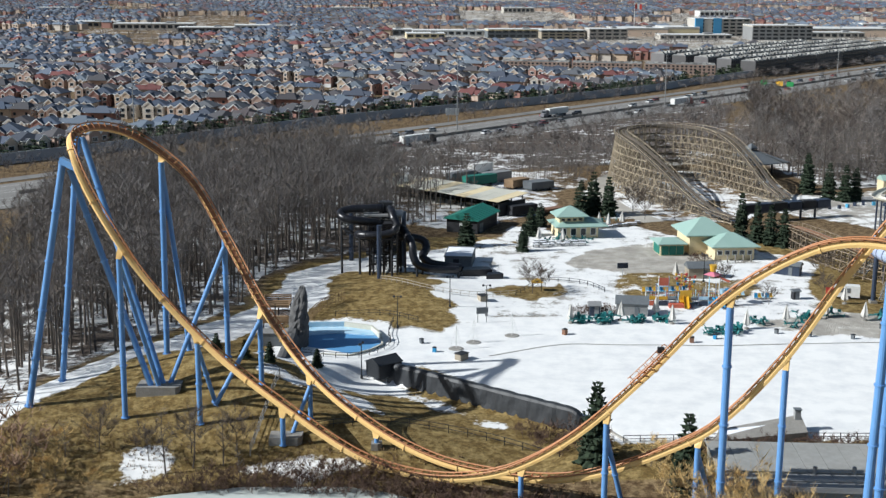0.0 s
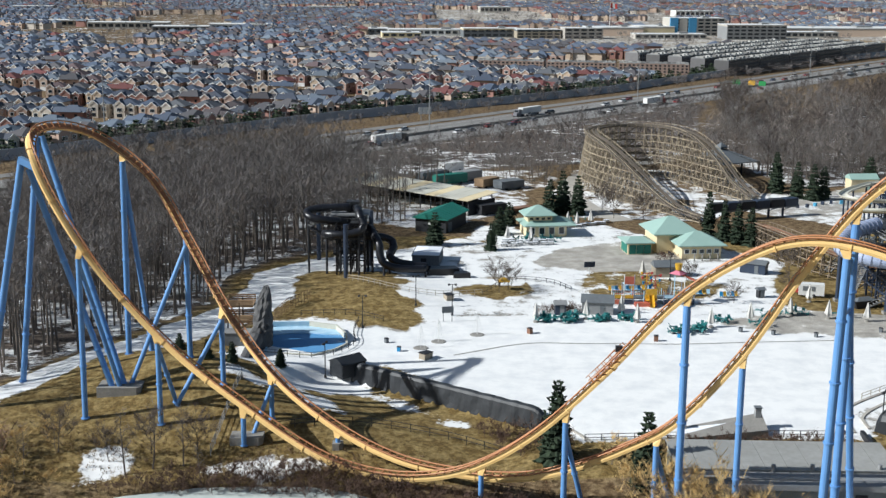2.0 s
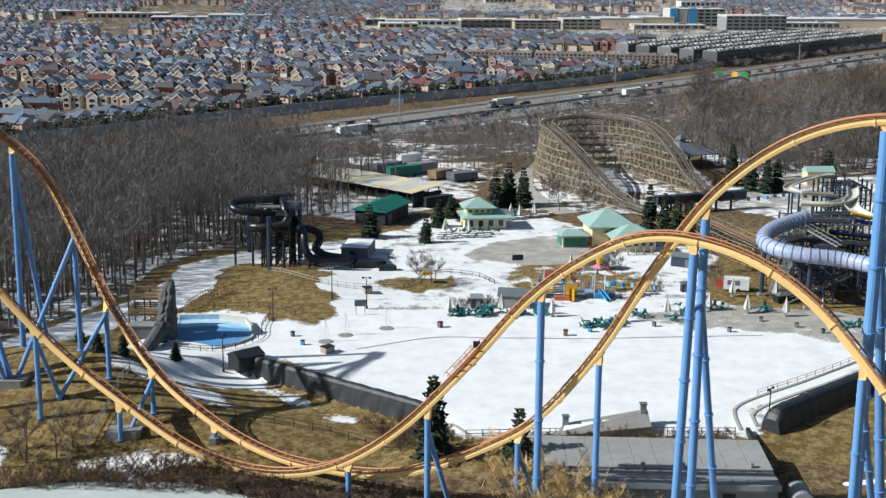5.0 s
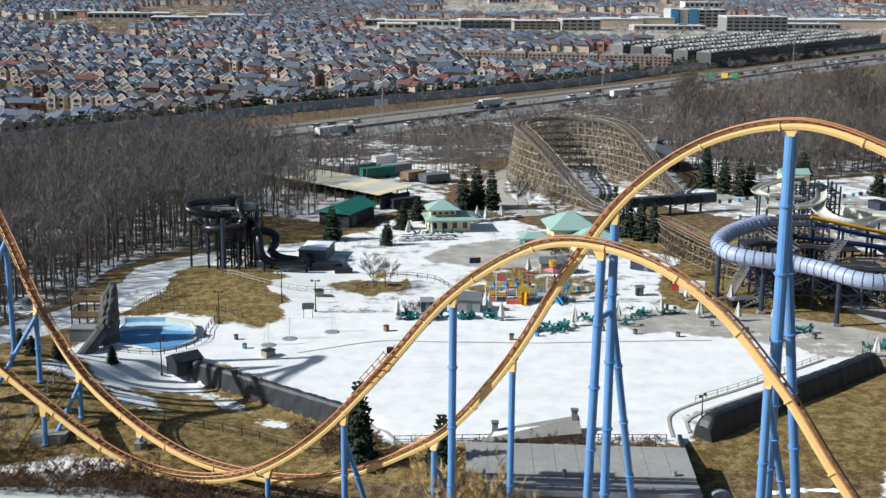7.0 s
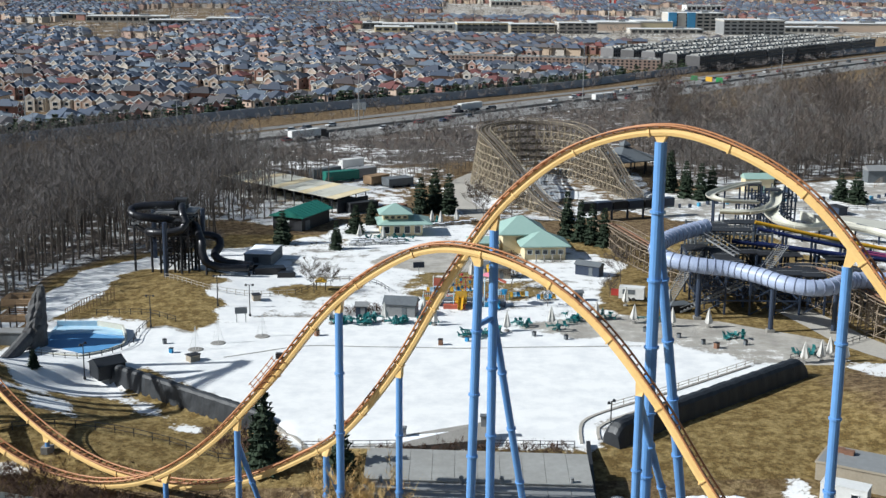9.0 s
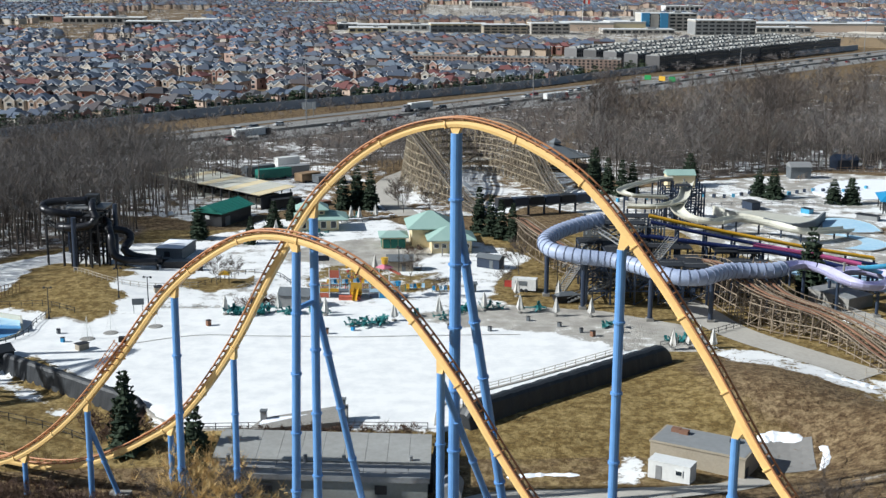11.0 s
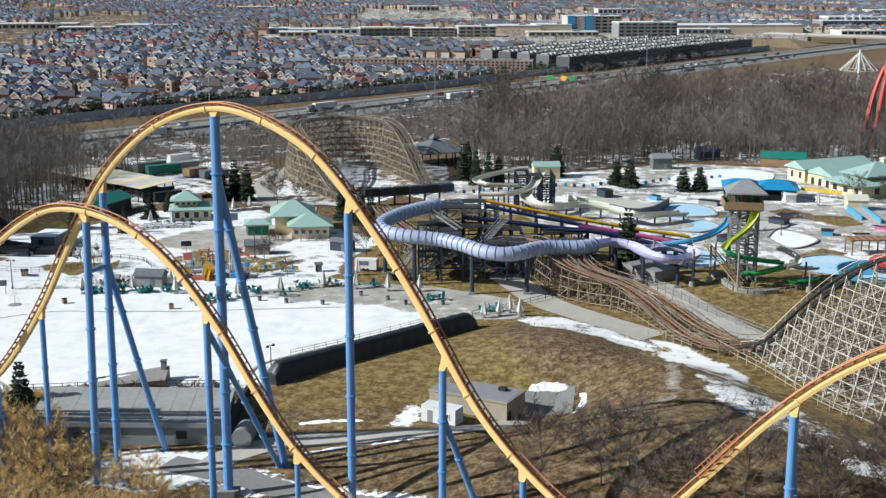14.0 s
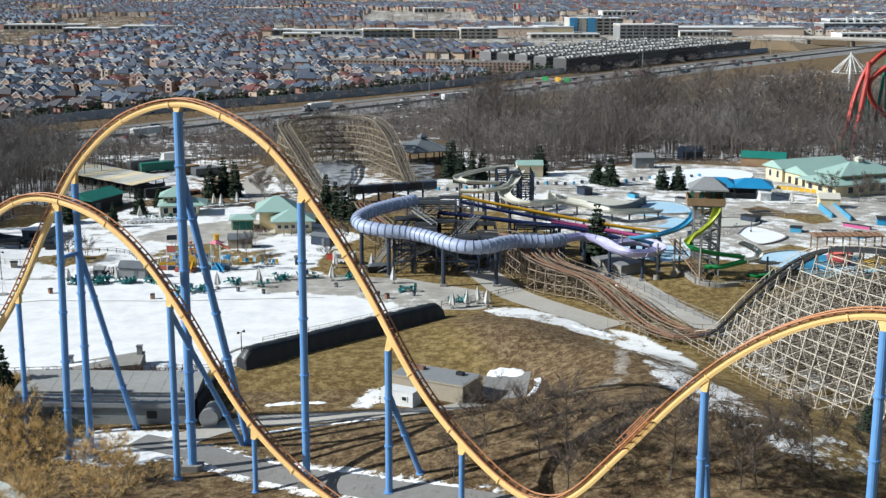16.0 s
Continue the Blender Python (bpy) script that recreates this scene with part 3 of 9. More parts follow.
def ground_sheet():
    def axis(lo, core0, core1, hi, step):
        core = np.arange(core0, core1 + step / 2, step)
        out = lambda span, k: np.cumsum(step * np.minimum(1.12 ** np.arange(1, k), 160))
        left = core[0] - out(0, 90)
        right = core[-1] + out(0, 90)
        return np.concatenate([left[left > lo][::-1], core, right[right < hi]])
    xs = axis(-4200, -110, 250, 4800, 1.5)
    ys = axis(-600, 104, 440, 4900, 1.5)
    gx, gy = np.meshgrid(xs, ys)
    gz = height(gx, gy)
    nx, ny = len(xs), len(ys)
    v = np.stack([gx, gy, gz], -1).reshape(-1, 3)
    i = (np.arange(ny - 1)[:, None] * nx + np.arange(nx - 1)[None]).reshape(-1)
    f = np.stack([i, i + 1, i + nx + 1, i + nx], -1)
    me = bpy.data.meshes.new("ground")
    me.from_pydata(v.tolist(), [], f.tolist())
    x, y = gx.ravel(), gy.ravel()
    snow = np.full(x.shape, -8.0)
    for poly in (WAVE_PLAZA, LEFT_PATH, SHELTER_YARD, LEFT_BEACH, LANDING, FAR_PARK, SNOW_BAND, THIN_SNOW, ROAD_SNOW, TOWER_SNOW, GAP_SNOW, LAWN_PATCHES[2]):
        snow = np.maximum(snow, away(x, y, poly))
    snow = np.maximum(snow, np.where(away(x, y, LEFT_PATH) > -0.5, away(x, y, LEFT_PATH) + 1.3, -8))
    for poly in LAWN_PATCHES[:2] + LAWN_PATCHES[3:]:
        snow = np.maximum(snow, np.minimum(away(x, y, poly), 0.6))
    snow = np.where(away(x, y, SHELTER_YARD) > 0, np.minimum(snow, 0.15), snow)
    for line, wide in SNOWY_VERGES:
        snow = np.maximum(snow, 0.55 - np.abs(near_line(x, y, line) - wide) * 1.4)
    snow = np.maximum(snow, np.minimum(away(x, y, COASTER_YARD), 0.3))
    snow = np.clip(snow, -8, 5)
    loose = np.maximum(away(x, y, FAR_PARK), np.where(y > 250, away(x, y, WAVE_PLAZA), -9))
    snow = np.where(loose > 0, np.minimum(snow, 0.75), snow)
    snow = np.where(away(x, y, FAR_PARK) > 0, np.minimum(snow, -0.25), snow)
    snow = np.where(away(x, y, SNOW_BAND) > -1, np.minimum(snow, np.clip((y - 178) * 0.08, -0.1, 0.7)), snow)
    snow = np.where(away(x, y, THIN_SNOW) > 0, np.minimum(snow, -0.42), snow)
    snow = np.maximum(snow, np.minimum(away(x, y, TRESTLE_SNOW), 0.05))
    snow = np.where(away(x, y, ROAD_SNOW) > -1, np.minimum(snow, -0.5), snow)
    snow = np.where(away(x, y, POOL_DECK) > 0, np.minimum(snow, 0.35), snow)
    for poly, depth in ((WET_PLAZA, 1.4), (WET_DECK, 0.9), (PLAY_DIRT, 0.3), (PARK_MUD, 0.6)):
        a = away(x, y, poly)
        snow = np.where(a > -3, np.minimum(snow, np.clip(-a, -depth, 5)), snow)
    for poly in BROWN_ISLANDS:
        snow = np.minimum(snow, -away(x, y, poly))
    yard = away(x, y, KIOSK_YARD)
    snow = np.where(yard > -2, np.maximum(snow, np.minimum(yard, 0.45)), snow)
    woods = np.maximum(np.maximum(away(x, y, FOREST_LEFT), away(x, y, FOREST_RIGHT)), away(x, y, SCRUB_BELT))
    snow = np.maximum(snow, np.where(woods > 0, np.where(x < 0, np.where(y < 262, -0.05, -0.5), np.where(y < 490, -0.35, -1.0)), -8))
    town = np.where((y > 560) & (near_line(x, y, HIGHWAY) > 60), -0.9, -8)
    snow = np.maximum(snow, town)
    pave = np.full(x.shape, -8.0)
    for poly in (WAVE_PLAZA, WET_DECK, FAR_PARK):
        pave = np.maximum(pave, away(x, y, poly))
    pave = np.maximum(pave, np.where((y > 1130) & (x > -60) & (near_line(x, y, HIGHWAY) > 60), 0.1, -8))
    pave = np.maximum(pave, np.minimum(1.4 - near_line(x, y, WORN_TRACK), -0.17))
    for poly in (PLAY_DIRT, *BROWN_ISLANDS):
        pave = np.minimum(pave, -away(x, y, poly))
    dead = np.maximum(away(x, y, SLOPE_BROWN), woods)
    dead = np.maximum(dead, np.where(y < 174, 3.0 - np.abs(x - 20) * 0.03, -30))
    dead = np.maximum(dead, np.where(y > 330, 8, -30))
    for name, val in (("litter", np.clip(woods, -20, 20)), ("snow", snow), ("pave", np.clip(pave, -8, 8)), ("dead", np.clip(dead, -20, 20))):
        a = me.attributes.new(name, "FLOAT", "POINT")
        a.data.foreach_set("value", val.astype(np.float32))
    me.materials.append(M_GROUND)
    me.shade_smooth()
    return solo("ground", me, None, "late-winter ground of dry grass, wet paving and old snow", "ground", kind="structure")


ground_sheet()


def ribbon(name, line, width, mat, label, lift=0.06, step=6.0, kind="structure", category="road", shift=0.0, parent=None):
    """A strip that lies on the ground along a line of the plan."""
    pts, _ = spline([(x, y, 0) for x, y in line], step)
    geo = Geo()
    vs, fs = [], []
    for i, p in enumerate(pts):
        d = (pts[min(i + 1, len(pts) - 1)] - pts[max(i - 1, 0)]).normalized()
        s = Vector((d.y, -d.x, 0))
        for k in range(5):
            q = p + s * (shift + width * (k / 4 - 0.5))
            vs.append((q.x, q.y, hz(q.x, q.y) + lift))
        if i:
            fs += [(5 * (i - 1) + k, 5 * (i - 1) + k + 1, 5 * i + k + 1, 5 * i + k) for k in range(4)]
    geo.add(vs, fs)
    if parent:
        return part(name, geo, mat, parent)
    return solo(name, geo, mat, label, category, kind=kind)


road = ribbon("road", HIGHWAY, 40, M_OLDASPHALT, "grey multi-lane motorway with worn asphalt", 0.25, 12)
for off in (-15.5, -8.3, -4.6, 4.6, 8.3, 15.5):
    ribbon("lane_line", HIGHWAY, 0.3, M_LINE, "", 0.29, 12, shift=off, parent=road)
for off in (-28,):
    ribbon("road", [(x, y) for x, y in HIGHWAY], 7, M_OLDASPHALT, "grey slip road beside the motorway", 0.2, 12, shift=off)
pond = Geo()
pond.prism([(-70, 150), (-52, 164), (-40, 169.5), (-28, 173), (-17, 174), (-8, 171), (2, 165), (10, 150), (-30, 130)], -6, -4.15)
pond.prism([(26, 147), (34, 150), (41, 147), (46, 143.5), (51, 139), (55, 130), (50, 112), (24, 112), (18, 130)], -6, -3.95)
solo("water", pond, M_ICE, "frozen pond with pale grey-green ice", "pond", kind="structure")

# ---- the steel roller coaster ----
COURSE = [(97, 124.2, -1.2), (90.2, 127.7, 2.8), (83.7, 131.1, 8.6), (78.8, 133.6, 15.2), (73, 136.6, 24.2), (66.3, 140.1, 32.1), (59.4, 143.6, 36.6), (51.4, 147.7, 38.2), (45.2, 150.8, 36.6),
          (36.3, 155.2, 29.6), (27, 159.6, 17.6), (18.4, 163.7, 7.6), (10, 167.7, 1.0), (2.3, 171.1, -1.9), (-5.5, 174.6, -2.5), (-13.2, 177.7, -0.8), (-23.8, 181.7, 5.0), (-34.7, 185.8, 12.1),
          (-45.7, 188.4, 23.2), (-53, 190.3, 33.8), (-57.2, 193.3, 41.4)]
COURSE_TURN = [(-58.6, 199.5, 44.3), (-55.5, 206.5, 44.3), (-50.5, 210.8, 41.6), (-42.3, 208.4, 35.4), (-35.6, 203.6, 25.9), (-28.6, 195.8, 16.3), (-19.8, 187.9, 7.4), (-10.2, 182, 1.6), (-0.5, 176.5, -1.4),
               (9.7, 171.5, -1.7), (17.3, 167.8, -0.5), (23.9, 164.6, 2.3), (30.2, 161.6, 6.1), (36.3, 158.6, 10.9), (43.8, 155.1, 21.3), (50.4, 152.0, 33.6), (56.7, 149, 43.5), (64.5, 145.2, 50.3),
               (73.3, 140.7, 53.1)]
COURSE_OUT = [(80.8, 136.7, 51.4), (87.6, 133.1, 47.1), (94.6, 129.3, 38.4), (100.3, 126.1, 29.7), (107.6, 121.6, 17.2), (114.2, 117.1, 10.0), (121, 112.5, 5.6), (125.7, 109.3, 6.6), (132, 105, 14.6),
              (138.1, 100.9, 23.2), (144.2, 96.8, 30), (150.9, 92.3, 34.7), (157, 88.2, 36.3), (165, 82.8, 34.5)]
COURSE_UPS = [(0, 0, 1)] * 17 + [(0.1, 0.12, 1), (0.2, 0.35, 1), (0.4, 0.8, 1), (0.8, 0.9, 0.8)] + [(1, 0.1, 0.75), (0.8, -0.6, 0.7), (0.5, -1.1, 0.8), (0.2, -0.9, 0.8), (0, -0.6, 0.9), (0, -0.25, 1)] + [(0, 0, 1)] * (13 + 14)
centre, lean_up = spline(COURSE + COURSE_TURN + COURSE_OUT, 0.65, COURSE_UPS)
coaster = thing("roller_coaster", label="tall yellow steel roller coaster on blue tubular columns", category="roller coaster")
spine = Geo().sweep(centre, lean_up, [(-0.42, -0.55), (0.42, -0.55), (0.5, -0.2), (0.42, 0.3), (-0.42, 0.3), (-0.5, -0.2)])
spine_ob = part("spine", spine, M_YELLOW, coaster, "yellow box spine")
# added strip, no real plate: the dark gaps between ties as colour
part("top_plate", Geo().sweep(centre, lean_up, [(-0.34, 0.302), (0.34, 0.302), (0.34, 0.325), (-0.34, 0.325)]), M_TRACKTOP, spine_ob, "added brown strip for the dark gaps between the ties")


def frames_of(pts, ups):
    out = []
    for i, p in enumerate(pts):
        d = (pts[min(i + 1, len(pts) - 1)] - pts[max(i - 1, 0)]).normalized()
        u = (ups[i] - d * ups[i].dot(d)).normalized()
        out.append((p, d, u, d.cross(u)))
    return out


rail_frames = frames_of(centre, lean_up)
for side in (-1, 1):
    line = [p + s * (0.7 * side) + u * 0.58 for p, d, u, s in rail_frames]
    part("rail", Geo().sweep(line, lean_up, circle(0.12, 6)), M_RAIL, coaster, "orange tubular rail", smooth=True)
ties, seams = Geo(), Geo()
for i, (p, d, u, s) in enumerate(rail_frames):
    if i % 2 == 0:
        for side in (-1, 1):
            ties._beam(p + s * (0.3 * side) + u * 0.22, p + s * (0.68 * side) + u * 0.6, 0.1, 0.2)
        ties._beam(p - s * 0.66 + u * 0.5, p + s * 0.66 + u * 0.5, 0.12, 0.12)
    if i % 14 == 0:
        seams.sweep([p - d * 0.09, p + d * 0.09], [u, u], [(-0.56, -0.66), (0.56, -0.66), (0.62, -0.2), (0.5, 0.36), (-0.5, 0.36), (-0.62, -0.2)])
tagged(part("tie_run", ties, M_RAIL, coaster, "orange cross-ties"), kind="stuff")
tagged(part("flange_run", seams, M_YELLOW, coaster), kind="stuff")


def nearest(x, y, z):
    return min(rail_frames, key=lambda fr: (fr[0] - Vector((x, y, z))).length)


def column(top, foot, r=0.5, joints=True):
    """A blue tube from a bracket under the track to its foot."""
    top, foot = Vector(top), Vector(foot)
    g = Geo().pipe(foot, top, r, r, 14)
    n = int((top - foot).length / 9)
    for k in range(1, n + 1):
        c = foot.lerp(top, k / (n + 1))
        d = (top - foot).normalized()
        g.pipe(c - d * 0.12, c + d * 0.12, r * 1.28, r * 1.28, 14)
    d = (top - foot).normalized()
    g.pipe(foot, foot + d * 0.15, r * 1.5, r * 1.5, 14)
    part("column", g, M_BLUE, coaster, "blue tubular steel column")


def saddle(x, y, z, top):
    """The yellow bracket between the spine and a column's head."""
    p, d, u, s = nearest(x, y, z)
    a, b = p - u * 0.5, Vector(top)
    h = Vector((d.x, d.y, 0)).normalized()
    w = Vector((-h.y, h.x, 0))
    g = Geo()
    vs = [a + d * k * 0.75 + s * j * 0.3 for k, j in ((-1, -1), (1, -1), (1, 1), (-1, 1))] + [b + h * k * 0.38 - w * j * 0.38 for k, j in ((-1, -1), (1, -1), (1, 1), (-1, 1))]
    g.add(vs, [(0, 1, 2, 3), (7, 6, 5, 4), (0, 4, 5, 1), (1, 5, 6, 2), (2, 6, 7, 3), (3, 7, 4, 0)])
    part("bracket", g, M_YELLOW, coaster, "yellow column bracket")


def support(x, y, z, braces=(), r=0.5, drop=2.2, foot=None):
    top = (x, y, z)
    saddle(x, y, z + drop * 0.5, top)
    fx, fy = foot or (x, y)
    column(top, (fx, fy, hz(fx, fy)), r)
    for (bx, by, at) in braces:
        t = Vector(top).lerp(Vector((fx, fy, hz(fx, fy))), at)
        column(t, (bx, by, hz(bx, by)), r * 0.85)


support(83.9, 131.0, 6.4, r=0.38)
support(71.5, 137.3, 24.2, [(79.4, 150.2, 0.03)], r=0.5)
support(53.7, 146.6, 36.4, r=0.55, foot=(52.9, 147))
support(36.6, 155.2, 27.2 + 1.0, r=0.5)
support(22.3, 161.9, 10.0, [(25.5, 164.5, 0.12)], r=0.42)
support(11.2, 167.1, 0.2, r=0.38, drop=1.6)
support(34.3, 159.4, 7.6, [(37.5, 161.5, 0.08)], r=0.4)
support(44.1, 154.9, 20.0, r=0.42)
support(55.5, 149.7, 40.0, [(60.8, 158.2, 0.24)], r=0.55, drop=2.6)
support(73.1, 140.9, 51.8, [(80.2, 150.8, 0.15)], r=0.68)
support(91.2, 131.2, 40.5, r=0.55)
support(103.2, 124.4, 21.5, [(107.5, 128.2, 0.3)], r=0.5)
support(113.0, 117.9, 9.2, r=0.4)
support(140.4, 99.4, 24.2, [(143, 103.5, 0.1)], r=0.5)
support(156.5, 88.4, 34.6, r=0.55)
# the high turn
support(-49.9, 189.3, 26.2, [(-46, 196, 0.03)], r=0.45, foot=(-50.1, 188.9))
support(-37.9, 187.1, 13.4, [(-36.5, 192.5, 0.05)], r=0.42)
support(-24.3, 182, 3.2, r=0.4, drop=1.6)
column((-59.2, 194.3, 40.6), (-66.4, 192.5, hz(-66.4, 192.5)), 0.55)
column((-58.2, 194.5, 39.2), (-47.2, 196.0, hz(-47, 196)), 0.5)
column((-59.6, 204.2, 43.0), (-64.4, 204, hz(-64.4, 204)), 0.5)
column((-58.9, 204.4, 43.0), (-45.6, 197.0, hz(-45.6, 197)), 0.5)
support(-47.6, 210.8, 38.0, [(-44.6, 213.5, 0.02)], r=0.5, foot=(-48.2, 211.5))
support(-36.3, 204.6, 27.6, [(-44.8, 197.2, 0.12)], r=0.45, foot=(-36.4, 205.2))
support(-29.6, 197.0, 14.6, [(-36.3, 191.5, 0.03)], r=0.42)
support(-20.8, 188.9, 6.2, [(-23.4, 183.6, 0.05)], r=0.38)
support(-10, 181.8, 0.1, r=0.36, drop=1.4)
part("bracket", Geo()._beam(Vector((-59.4, 194, 40.8)), Vector((-56.6, 193.2, 39.6)), 1.0, 1.0), M_BLUE, coaster)
part("crossbar", Geo().pipe((53.3, 146.8, 29), (55.5, 149.7, 29.4), 0.35, 0.35, 10), M_BLUE, coaster)

# ---- trees ----
def grow(seed, tall, spread, limbs, twigs, sub=3, girth=2.0, length_of_twig=1.0, low_limb=0.3):
    """A bare tree: tapered trunk, rising limbs, branchlets and thin twigs, as (wood, twig) triangle lists."""
    rnd = random.Random(seed)
    wood, fine = Geo(), Geo()
    base, k = Vector((0, 0, 0)), 4
    pts = [base]
    for i in range(k):
        pts.append(pts[-1] + Vector((rnd.uniform(-0.25, 0.25), rnd.uniform(-0.25, 0.25), tall * 0.92 / k)))
    r = 0.012 * tall + 0.02
    for i in range(k):
        wood.pipe(pts[i], pts[i + 1], r * (1 - 0.23 * i), r * (0.77 - 0.23 * i) + 0.02, 5, False)
    for j in range(limbs):
        t = low_limb + (0.98 - low_limb) * (j + rnd.random()) / limbs
        a = rnd.uniform(0, 2 * math.pi)
        s = min(int(t * k), k - 1)
        p = pts[s].lerp(pts[s + 1], t * k - s)
        length = spread * rnd.uniform(0.7, 1.15) * (1.25 - 0.75 * t)
        q = p + Vector((math.cos(a), math.sin(a), rnd.uniform(0.5, 1.3))) * length * 0.75
        wood.pipe(p, q, r * 0.34, r * 0.1, 3, False)
        for m in range(sub):
            u = p.lerp(q, rnd.uniform(0.35, 1.0))
            b = a + rnd.uniform(-1.3, 1.3)
            w = u + Vector((math.cos(b), math.sin(b), rnd.uniform(0.3, 1.4))) * length * rnd.uniform(0.25, 0.5)
            wood.pipe(u, w, r * 0.13, r * 0.05, 3, False)
            for n in range(twigs):
                o = u.lerp(w, rnd.uniform(0.2, 1.0))
                c = rnd.uniform(0, 2 * math.pi)
                e = o + Vector((math.cos(c), math.sin(c), rnd.uniform(0.1, 1.9))) * rnd.uniform(0.6, 1.3) * length_of_twig
                side = Vector((rnd.uniform(-1, 1), rnd.uniform(-1, 1), rnd.uniform(-1, 1))).normalized() * 0.02 * girth
                fine.add([o - side, o + side, e], [(0, 1, 2)])
    return wood, fine


def scatter(poly, spacing, seed, keep=lambda x, y: True):
    rnd = np.random.RandomState(seed)
    xs, ys = [p[0] for p in poly], [p[1] for p in poly]
    gx, gy = np.meshgrid(np.arange(min(xs), max(xs), spacing), np.arange(min(ys), max(ys), spacing))
    gx = gx.ravel() + rnd.uniform(-0.6, 0.6, gx.size) * spacing
    gy = gy.ravel() + rnd.uniform(-0.6, 0.6, gy.size) * spacing
    ok = (away(gx, gy, poly) > 0.1) & (near_line(gx, gy, HIGHWAY) > 27)
    return [(x, y) for x, y in zip(gx[ok], gy[ok]) if keep(x, y)]


def many(spots, kinds, name, mats, label, category, seed, low=0.75, high=1.15):
    """Joins copies of a few grown plants at many spots into one mesh of two materials."""
    rnd = np.random.RandomState(seed)
    packs = []
    for wood, fine in kinds:
        v = np.array(wood.v + fine.v, np.float32)
        tri, mat = [], []
        for f in wood.f:
            tri += [(f[0], f[i], f[i + 1]) for i in range(1, len(f) - 1)]
        mat += [0] * len(tri)
        k = len(wood.v)
        tri += [tuple(i + k for i in f) for f in fine.f]
        mat += [1] * len(fine.f)
        packs.append((v, np.array(tri, np.int32), np.array(mat, np.int32)))
    vs, fs, ms, tones, n = [], [], [], [], 0
    for x, y in spots:
        v, f, m = packs[rnd.randint(len(packs))]
        a, s = rnd.uniform(0, 6.283), rnd.uniform(low, high)
        c, d = math.cos(a) * s, math.sin(a) * s
        sz = s * rnd.uniform(0.9, 1.1)
        w = np.stack([v[:, 0] * c - v[:, 1] * d + x, v[:, 0] * d + v[:, 1] * c + y, v[:, 2] * sz + hz(x, y) - 0.1], -1)
        vs.append(w)
        fs.append(f + n)
        ms.append(m)
        tones.append(np.full(len(v), rnd.uniform(0, 1), np.float32))
        n += len(v)
    v, f, m = np.concatenate(vs), np.concatenate(fs), np.concatenate(ms)
    me = bpy.data.meshes.new(name)
    me.vertices.add(len(v))
    me.vertices.foreach_set("co", v.astype(np.float32).ravel())
    me.loops.add(3 * len(f))
    me.loops.foreach_set("vertex_index", f.astype(np.int32).ravel())
    me.polygons.add(len(f))
    me.polygons.foreach_set("loop_start", np.arange(0, 3 * len(f), 3, dtype=np.int32))
    me.polygons.foreach_set("material_index", m.astype(np.int32))
    for mt in mats:
        me.materials.append(mt)
    me.attributes.new("tone", "FLOAT", "POINT").data.foreach_set("value", np.concatenate(tones))
    me.update(calc_edges=True)
    return solo(name, me, None, label, category, kind="stuff")


tall_trees = [grow(s, 19, 4.4, 9, 8, 3, 2.2, 1.1, 0.42) for s in (1, 2, 3, 4, 5)]
far_trees = [grow(s, 16, 5.8, 10, 9, 2, 3.3, 1.6, 0.2) for s in (11, 12, 13, 14)]
spots = scatter(FOREST_LEFT, 3.75, 3, lambda x, y: x > -0.37 * y - 8)
many(spots, tall_trees, "woods", (M_BARK, M_TWIG), "dense bare deciduous wood in late winter", "woods", 5, 0.78, 1.12)
spots = scatter(FOREST_RIGHT, 7.0, 4, lambda x, y: x < 135 + 0.375 * y)
big_trees = [grow(s, 21, 8.0, 15, 9, 3, 2.6, 1.4, 0.28) for s in (15, 16, 17)]
many(spots[::10], big_trees, "woods", (M_DARKBARK, M_DARKTWIG), "old spreading dark bare trees standing above the wood", "woods", 7, 0.8, 1.2)
clump = [noise.noise((x / 38, y / 55, 7.7)) for x, y in spots]
many([q for q, k in zip(spots, clump) if k > 0.08], far_trees, "woods", (M_BARK, M_BROWNTWIG), "wide bare brown deciduous wood", "woods", 6, 0.55, 1.15)
many([q for q, k in zip(spots, clump) if -0.16 < k <= 0.08], far_trees, "woods", (M_BARK, M_TWIG), "wide bare grey deciduous wood", "woods", 8, 0.6, 1.2)
many([q for q, k in zip(spots, clump) if k <= -0.16], far_trees, "woods", (M_BARK, M_PALETWIG), "pale grey young trees of the wide wood", "woods", 9, 0.5, 0.95)
many([q for q in scatter(FOREST_RIGHT, 5.4, 41, lambda x, y: x < 135 + 0.375 * y) if q[1] < 488], tall_trees, "woods", (M_BARK, M_TWIG), "slender bare trees at the edge of the wide wood", "woods", 42, 0.55, 0.85)
many(scatter(FAR_WOOD, 13.0, 10, lambda x, y: x < 135 + 0.375 * y), far_trees, "woods", (M_BARK, M_TWIG), "thin far end of the bare wood beside the motorway", "woods", 10, 0.4, 0.95)


